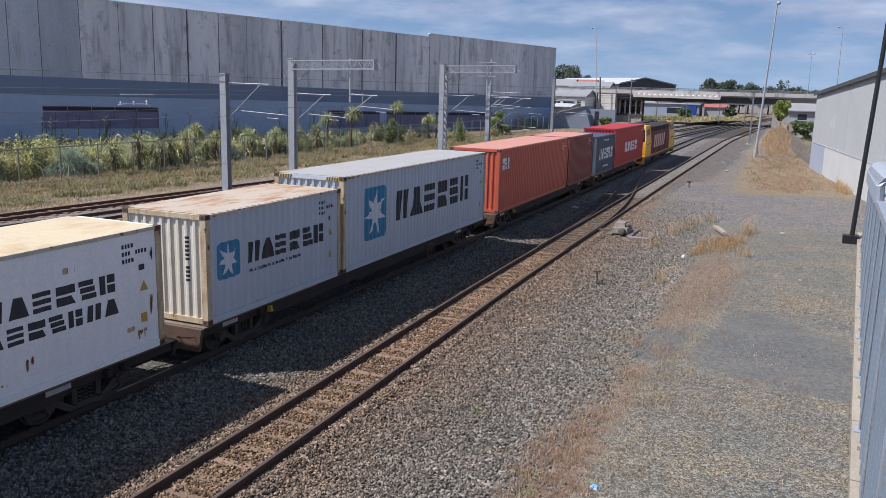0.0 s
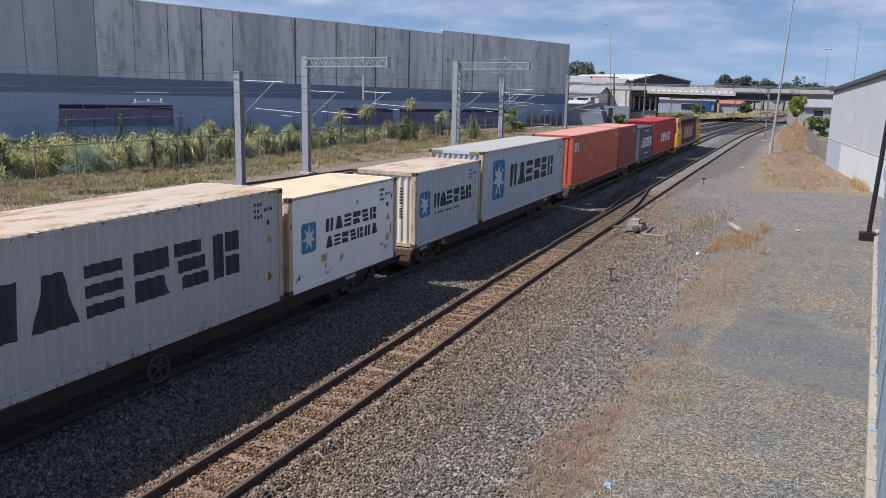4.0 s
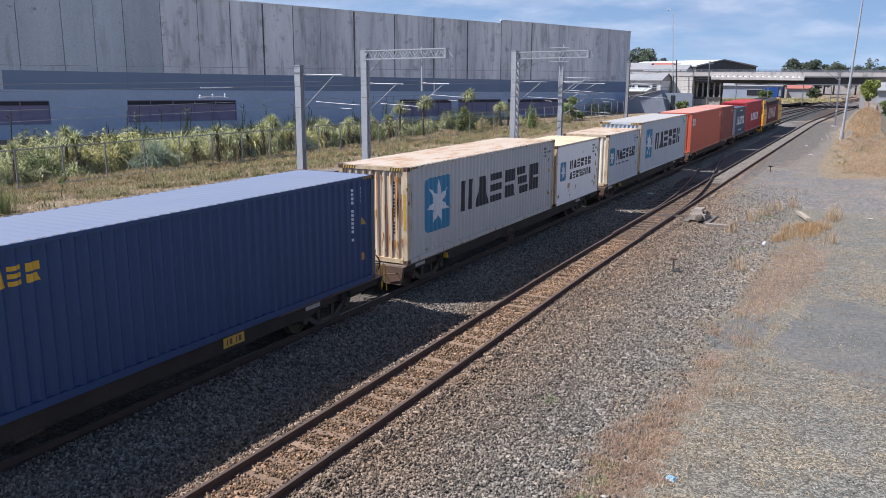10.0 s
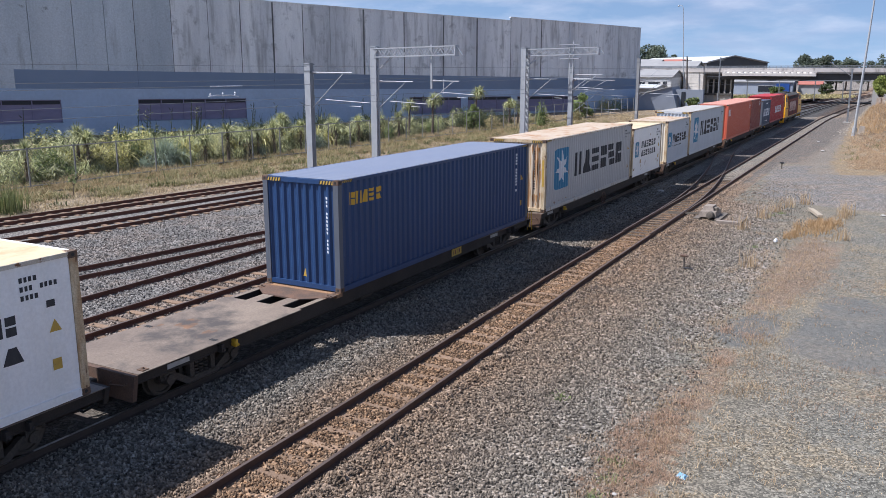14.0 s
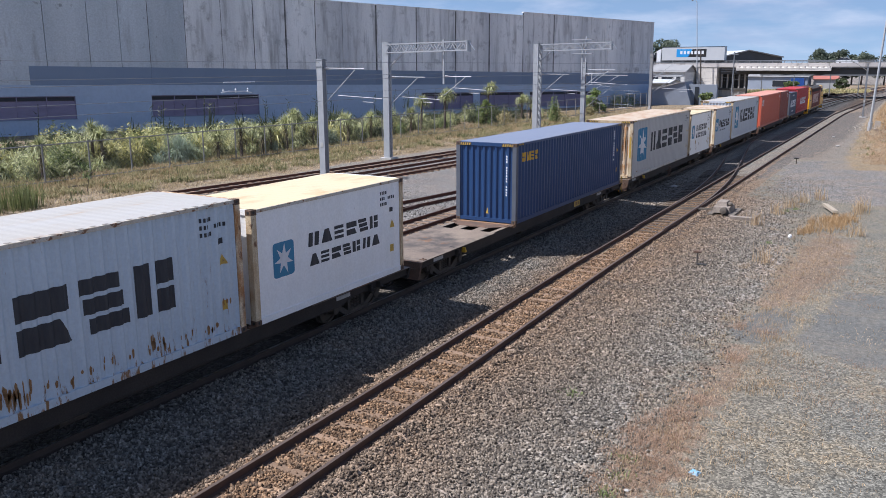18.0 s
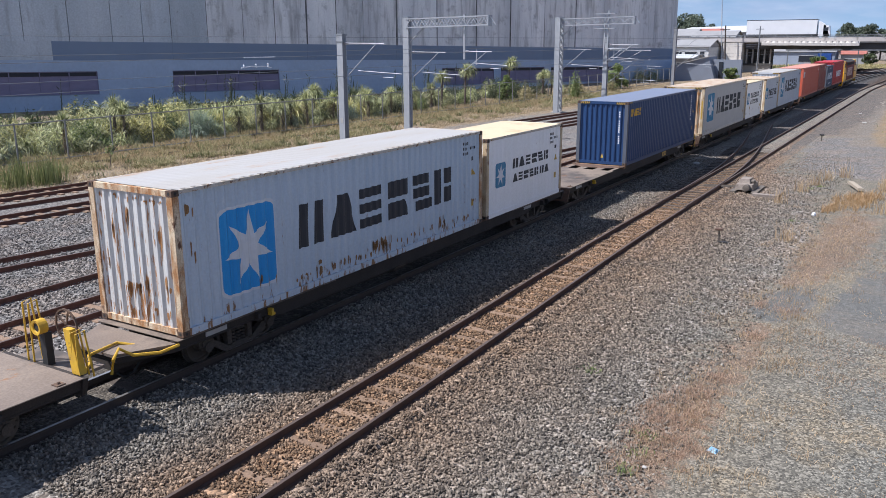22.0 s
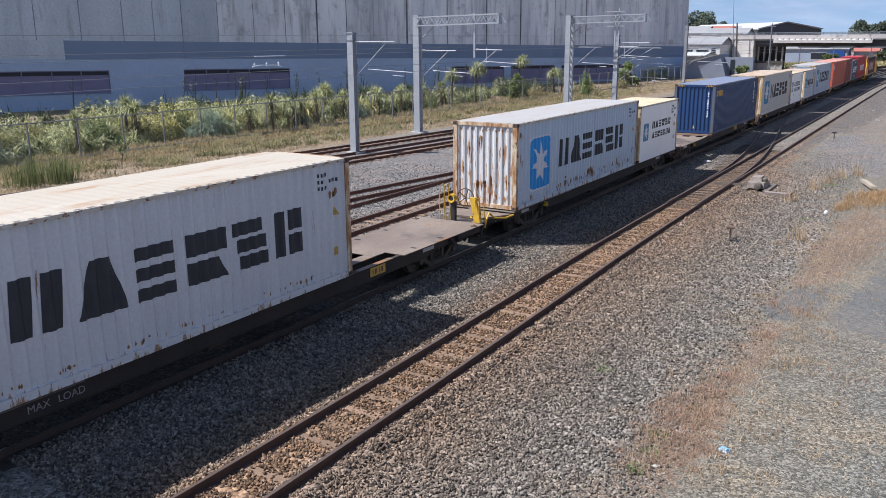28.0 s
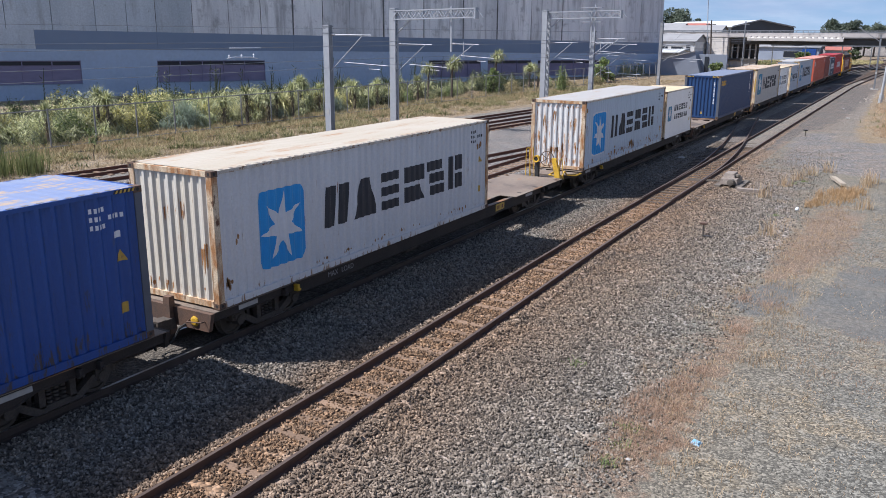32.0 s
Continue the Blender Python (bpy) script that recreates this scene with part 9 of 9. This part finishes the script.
field("bank_grass_gold", "golden grass at the foot of the shed", "grass", scatter(rng, [(11.8, 13.4, 64.5, 73, 700), (4.8, 8.6, 96, 132, 1600)], 0.016, 0.2), GOLD, 41, (0.25, 0.9), (0.016, 0.03), (0.1, 0.7))
field("far_bank_grass", "rough grass bank beyond the bridge", "grass", scatter(rng, [(-30, -2, 222, 262, 3000), (-28, -13, 210, 228, 900), (-12, -1, 232, 262, 2200)], 0.01, 0.1), leaf("yellow_bank_grass", (0.20, 0.17, 0.075), (0.52, 0.45, 0.24), rough=0.9), 42, (0.2, 1.1), (0.08, 0.2), (0.3, 1.4))
field("far_bank_green", "green growth on the bank beyond the bridge", "bushes", scatter(rng, [(-32, -16, 206, 246, 3600), (-14, -4, 232, 258, 700)], 0.01, 0.1), OLIVE, 43, (0.2, 1.3), (0.06, 0.16), (0.4, 1.5))


def tree(label, x, y, z, h, w, seed, m, name="tree", leaves=1500, size=0.5, low=0.45):
    """A tapered trunk, forking limbs and a crown of separate leaf clumps."""
    r = random.Random(seed)
    t = thing(name, label, "tree" if name == "tree" else "shrub", "trees in the distance" if name == "tree" else "")
    part("trunk", Build().tube([(x, y, z), (x + 0.1, y, z + h * 0.3), (x - 0.1, y, z + h * 0.55)], 0.03 * h, 0.015 * h, n=7), BARK, t)
    hubs = []
    for i in range(16):
        a = math.tau * i / 9 + r.uniform(-0.3, 0.3)
        rr, zz = w * r.uniform(0.25, 0.8), z + h * r.uniform(low, 0.92)
        hub = (x + rr * math.cos(a), y + rr * math.sin(a), zz)
        hubs.append(hub)
        part("limb", Build().tube([(x, y, z + h * 0.35), ((x + hub[0]) / 2, (y + hub[1]) / 2, z + h * 0.45), hub], 0.012 * h, 0.004 * h, n=5), BARK, t)
    hubs.append((x, y, z + h * 0.88))
    q = np.random.default_rng(seed)
    cen = np.array([hubs[q.integers(len(hubs))] for _ in range(leaves)])
    off = q.normal(0, 1, (leaves, 3))
    off /= np.linalg.norm(off, axis=1, keepdims=True)
    pos = cen + off * (q.uniform(0.2, 1.0, (leaves, 1)) ** 0.5) * np.array([w * 0.34, w * 0.34, h * 0.15])
    nrm = q.normal(0, 1, (leaves, 3)) + np.array([0, 0, 0.6])
    nrm /= np.linalg.norm(nrm, axis=1, keepdims=True)
    s = np.cross(nrm, q.normal(0, 1, (leaves, 3)))
    s /= np.linalg.norm(s, axis=1, keepdims=True)
    u = np.cross(nrm, s)
    k = q.uniform(0.5, 1.2, (leaves, 1)) * size
    v = np.stack([pos - s * k, pos + u * k * 0.5, pos + s * k, pos - u * k * 0.5], 1).reshape(-1, 3)
    part("crown", to_mesh("crown", v, [tuple(range(4 * i, 4 * i + 4)) for i in range(leaves)], m), None, t)
    return t


tree("broad dark green tree behind the houses", -69.5, 300, 0, 15.5, 6.5, 51, FAR_LEAF, leaves=4600, size=0.5)
tree("dark green tree behind the big shed", -62.5, 300, 0, 12, 4.5, 52, FAR_LEAF, leaves=3000, size=0.45)
tree("dark green tree beyond the bridge", -22, 330, 0, 12.2, 5.8, 53, FAR_LEAF, leaves=4200, size=0.5, low=0.3)
tree("wide dark tree beyond the bridge", -15.5, 330, 0, 12.0, 5.8, 54, FAR_LEAF, leaves=4200, size=0.5, low=0.3)
tree("small dark tree beyond the bridge", -8, 330, 0, 11.5, 5.0, 55, FAR_LEAF, leaves=3000, size=0.45, low=0.3)
tree("small dark tree beyond the bridge", -1.0, 335, 0, 10.4, 4.0, 65, FAR_LEAF, leaves=1500, size=0.45, low=0.3)
tree("open-branched tree beyond the bridge", 3.0, 330, 0, 12.2, 3.0, 56, FAR_LEAF, leaves=900, size=0.45, low=0.5)
tree("low trees beyond the bridge", 6.5, 335, 0, 10.0, 4.5, 66, FAR_LEAF, leaves=2000, size=0.5, low=0.3)
tree("distant tree beyond the bridge", 24, 340, 0, 10.5, 7.0, 57, FAR_LEAF, leaves=1600, size=0.5, low=0.3)
tree("low wide trees on the skyline", -18.5, 336, 0, 11.2, 5.0, 67, FAR_LEAF, leaves=3000, size=0.5, low=0.3)
tree("low wide trees on the skyline", -11.6, 338, 0, 10.6, 4.2, 68, FAR_LEAF, leaves=2600, size=0.5, low=0.3)
tree("pale low trees on the skyline", 10.5, 340, 0, 9.4, 5.0, 69, FAR_LEAF, leaves=2600, size=0.5, low=0.2)
tree("pale low trees on the skyline", 16.0, 342, 0, 9.0, 5.0, 70, FAR_LEAF, leaves=2600, size=0.5, low=0.2)
tree("bright green shrub against the pier", 6.5, 136, 1.2, 4.9, 1.45, 58, leaf("yellow_green_shrub_leaf", (0.12, 0.16, 0.03), (0.40, 0.43, 0.14)), "shrub", 3200, 0.2, 0.58)
tree("green shrub behind the picket fence", 10.0, 142, 0.0, 3.0, 2.3, 59, SHRUB_LEAF, "shrub", 2600, 0.2, 0.06)
tree("light green bush against the warehouse wall", -32.5, 118, 0, 3.6, 1.8, 60, SHRUB_LEAF, "shrub", 1100, 0.25, 0.12)
tree("green bush by the fence", -34.5, 86, 0, 3.0, 1.2, 61, SHRUB_LEAF, "shrub", 900, 0.2, 0.12)
tree("low green bush beside the block shed", -23.0, 150, 0, 2.2, 1.4, 62, SHRUB_LEAF, "shrub", 700, 0.25, 0.1)
tree("green bush under the bridge", -20, 240, 0, 2.6, 2.4, 63, SHRUB_LEAF, "shrub", 1200, 0.4, 0.1)
tree("dark bush beside the small shed", -9.5, 262, 0, 3.2, 2.4, 64, TREE_LEAF, "shrub", 900, 0.35, 0.1)

# picket fence by the bank
PICKET_GREY = mat("weathered_grey_fence_board", (0.27, 0.25, 0.22), 0.9, second=(0.19, 0.18, 0.16), scale=3, fine=0.15)
pk = thing("picket_fence", "weathered grey picket fence by the shed corner", "fence")
prng = random.Random(19)
for i in range(34):
    y_, x_ = 88 + 0.68 * i, 10.6 - 0.062 * i
    z_ = bank_z(x_, y_) - 0.05
    part("picket", Build().box(x_, x_ + 0.05, y_, y_ + 0.15, z_, z_ + prng.uniform(1.75, 2.1)), PICKET_GREY, pk)
for z_ in (0.45, 1.55):
    part("picket_rail", Build().bar((10.68, 87.8, z_), (8.55, 111.1, z_ + bank_z(8.5, 111)), 0.06), PICKET_GREY, pk)
# broken masonry, rubble and rubbish on the bank
MASONRY = mat("crumbling_brown_masonry", (0.30, 0.22, 0.17), 0.95, second=(0.42, 0.36, 0.30), scale=2.5, fine=0.2, bump=0.02, bump_scale=9)
PALE_RUBBLE = mat("pale_broken_concrete", (0.42, 0.38, 0.33), 0.95, second=(0.27, 0.235, 0.20), scale=1.2, fine=0.15)
ruin = thing("ruined_wall", "crumbling brown masonry wall with a pale broken panel", "wall")
for k in range(8):
    xa = 6.1 + 0.28 * k
    part("masonry_block", Build().box(xa, xa + 0.272, 130.6 - 0.1 * (k % 2), 131.0, 0.2, 3.35 - 0.06 * k + prng.uniform(-0.25, 0.15)), MASONRY, ruin)
part("pale_panel", Build().hexa([(6.95, 130.2, 1.2), (7.75, 130.2, 1.2), (7.75, 130.3, 1.2), (6.95, 130.3, 1.2), (6.95, 130.42, 2.95), (7.7, 130.42, 2.8), (7.7, 130.49, 2.8), (6.95, 130.49, 2.95)]), PALE_RUBBLE, ruin, "pale broken panel leaning on the wall")
b = Build()
for _ in range(130):
    x_, y_ = prng.choice(((prng.gauss(7.4, 0.7), prng.gauss(115, 4)), (prng.gauss(5.6, 0.5), prng.gauss(103, 3)), (prng.gauss(3.9, 0.35), prng.gauss(108, 5))))
    z_, k = bank_z(x_, y_) + 0.01, prng.uniform(0.025, 0.10)
    b.hexa([(x_ - k, y_ - k, z_), (x_ + k * 1.3, y_ - k * 0.8, z_), (x_ + k, y_ + k, z_), (x_ - k * 0.9, y_ + k * 1.2, z_), (x_ - k * 0.6, y_ - k * 0.5, z_ + k), (x_ + k * 0.7, y_ - k * 0.6, z_ + k * 1.4), (x_ + k * 0.5, y_ + k * 0.6, z_ + k * 1.2), (x_ - k * 0.5, y_ + k * 0.4, z_ + k * 0.8)])
thing("bank_rubble", "pale broken concrete and rubbish on the dry bank", "rubble", kind="stuff", data=b.data("bank_rubble", PALE_RUBBLE))
block = thing("concrete_block", "weathered concrete block beside the lamp post", "block")
part("block", Build().hexa([(5.2, 102.9, 0.0), (5.85, 102.9, 0.0), (5.85, 103.5, 0.0), (5.2, 103.5, 0.0), (5.25, 102.95, 0.85), (5.8, 102.95, 0.78), (5.8, 103.45, 0.78), (5.25, 103.45, 0.85)]), PALE_RUBBLE, block)

# ---- small things by the track ----
IRON = mat("rusty_dusty_iron", (0.10, 0.088, 0.075), 0.8, second=(0.16, 0.135, 0.11), scale=6, fine=0.2)
pm_ = thing("point_machine", "grey point machine box beside the turnout", "point machine")
DUSTY = mat("pale_dusty_iron", (0.30, 0.26, 0.225), 0.85, second=(0.17, 0.14, 0.115), scale=5, fine=0.2)
part("bearer", Build().box(0.8, 1.06, 38.7, 40.9, 0.0, 0.1), IRON, pm_)
part("bearer", Build().box(1.75, 2.0, 38.7, 40.9, 0.0, 0.1), IRON, pm_)
part("case", Build().hexa([(0.95, 39.1, 0.1), (1.75, 39.1, 0.1), (1.75, 40.5, 0.1), (0.95, 40.5, 0.1), (1.0, 39.15, 0.36), (1.7, 39.15, 0.36), (1.7, 40.45, 0.36), (1.0, 40.45, 0.36)]), DUSTY, pm_)
part("lid", Build().hexa([(1.02, 39.5, 0.36), (1.55, 39.5, 0.36), (1.55, 40.4, 0.36), (1.02, 40.4, 0.36), (1.08, 39.55, 0.56), (1.5, 39.55, 0.56), (1.5, 40.35, 0.56), (1.08, 40.35, 0.56)]), DUSTY, pm_)
part("motor", Build().lathe([(38.75, 0.02), (38.77, 0.15), (39.1, 0.15), (39.12, 0.02)], "y", 12, (1.5, 0, 0.26)), IRON, pm_)
part("lever_weight", Build().lathe([(0.36, 0.1), (0.42, 0.13), (0.5, 0.12), (0.54, 0.05)], "z", 10, (1.64, 39.75, 0)), IRON, pm_)
part("drive_rod", Build().bar((-0.6, 39.6, 0.1), (1.0, 39.6, 0.16), 0.05), IRON, pm_)
part("detector_rod", Build().bar((-0.6, 39.9, 0.1), (1.0, 39.9, 0.16), 0.04), IRON, pm_)
part("foot_board", Build().box(1.9, 3.0, 38.2, 38.55, 0.0, 0.13), DUSTY, pm_)
part("cable_trough", Build().box(2.75, 3.0, 38.55, 39.9, 0.0, 0.12), IRON, pm_)
mk = thing("marker_post", "short iron marker post with a rusty cap", "post")
part("stem", Build().tube([(2.6, 28.7, -0.05), (2.6, 28.7, 0.42)], 0.035, n=8), IRON, mk)
part("cap", Build().box(2.48, 2.72, 28.6, 28.8, 0.42, 0.48), WAGON_RUST, mk)
part("foot", Build().box(2.62, 2.95, 28.5, 28.62, 0.0, 0.06), BLACK, mk)
m3_ = thing("marker_post", "short dark marker post by the far track", "post")
part("stem", Build().tube([(1.9, 62.5, -0.05), (1.9, 62.5, 0.4)], 0.04, n=8), IRON, m3_)
part("cap", Build().box(1.75, 2.05, 62.4, 62.6, 0.4, 0.48), BLACK, m3_)
pl = thing("old_plank", "pale weathered plank lying in dry grass", "plank")
part("board", Build().hexa([(5.3, 43.4, 0.15), (5.55, 43.3, 0.15), (6.15, 41.6, 0.1), (5.9, 41.6, 0.1), (5.3, 43.4, 0.27), (5.55, 43.3, 0.27), (6.15, 41.6, 0.22), (5.9, 41.6, 0.22)]), KERB, pl)
wb2 = thing("white_litter", "crumpled white plastic litter at the grass edge", "litter")
part("scrap", Build().lathe([(0.0, 0.05), (0.05, 0.1), (0.12, 0.08), (0.17, 0.03)], "z", 5, (4.87, 35.0, 0.0)), LETTER_WHITE, wb2)
bl2 = thing("blue_litter", "scrap of pale blue plastic on the gravel", "litter")
part("scrap", Build().hexa([(5.93, 13.2, 0.006), (6.1, 13.15, 0.006), (6.13, 13.32, 0.006), (5.96, 13.36, 0.006), (5.95, 13.22, 0.03), (6.08, 13.2, 0.05), (6.1, 13.3, 0.03), (5.98, 13.33, 0.04)]), mat("pale_blue_plastic", (0.16, 0.36, 0.53), 0.5, second=(0.22, 0.42, 0.58), scale=12), bl2)
for i, (x, y_, s) in enumerate(((5.2, 12.1, 0.05), (-2.8, 47, 0.22), (8.6, 44.0, 0.14), (3.4, 78.0, 0.2), (2.3, 88, 0.16), (9.4, 33.0, 0.06))):
    st = thing("pale_stone", "pale loose stone lying on the ground", "stone", "loose stones")
    part("stone", Build().lathe([(0.0, s * 0.7), (s * 0.3, s), (s * 0.55, s * 0.7), (s * 0.62, s * 0.1)], "z", 7, (x, y_, 0.0)), CONC_PAD, st)
pipe = thing("old_pipe", "thin rusty pipe lying along the dry verge", "pipe")
part("pipe_run", Build().tube([(-34.9, 17, 0.1), (-33.9, 25.3, 0.12), (-32.7, 33.9, 0.1), (-31.65, 46.4, 0.12), (-31.0, 56, 0.1), (-30.2, 66, 0.1)], 0.045, n=6), IRON, pipe)
for k in range(10):
    y_ = 18.5 + 4.6 * k
    x_ = float(np.interp(y_, [17, 25.3, 33.9, 46.4, 56, 66], [-34.9, -33.9, -32.7, -31.65, -31.0, -30.2]))
    part("saddle", Build().box(x_ - 0.08, x_ + 0.08, y_, y_ + 0.1, 0, 0.08), IRON, pipe)


def way_at(t):
    return float(np.interp(t, range(33), WAYS))


def motions():
    for ob, o, z in TRAIN_THINGS:
        walk(ob, [(t, pose(TRAIN_X, s + o, z)) for t, s in enumerate(WAYS)])
    for ob, y, z, r in WHEELS:
        rows = []
        for i in range(161):
            a = -(way_at(i * 0.2) - WAYS[0]) / r
            rows.append((i * 0.2, Matrix.Translation((0, y, z)) @ Matrix.Rotation(a, 4, "X")))
        walk(ob, rows)
    # the lorries cross the bridge: one leftwards near 17 s, one rightwards near 22 s
    walk(lorry_out, [(0, Matrix.Translation((62, 201.5, 6.95)) @ Matrix.Rotation(math.pi, 4, "Z"))] + [(t, Matrix.Translation((-24.5 - 13.8 * (t - 16.5), 201.5, 6.95)) @ Matrix.Rotation(math.pi, 4, "Z")) for t in (10.3, 12, 14, 16.5, 17.5, 18.5, 19.8)]
         + [(32, Matrix.Translation((-70, 201.5, 6.95)) @ Matrix.Rotation(math.pi, 4, "Z"))])
    walk(lorry_in, [(0, pose(-60, 197.5, 6.95))] + [(t, pose(-16.1 + 14.4 + 14.1 * (t - 23), 197.5, 6.95)) for t in (18.9, 20, 21, 22, 23, 24, 25, 27)] + [(32, pose(58, 197.5, 6.95))])

    # a car runs rightwards ahead of the second lorry
    walk(car, [(0, pose(-52, 197.5, 6.95)), (14.6, pose(-52, 197.5, 6.95))] + [(t, pose(-4.4 + 14.4 * (t - 18), 197.5, 6.95)) for t in (14.8, 16, 17, 18, 19, 20, 22, 24)] + [(24.4, pose(86, 197.5, 6.95)), (32, pose(86, 197.5, 6.95))])


motions()
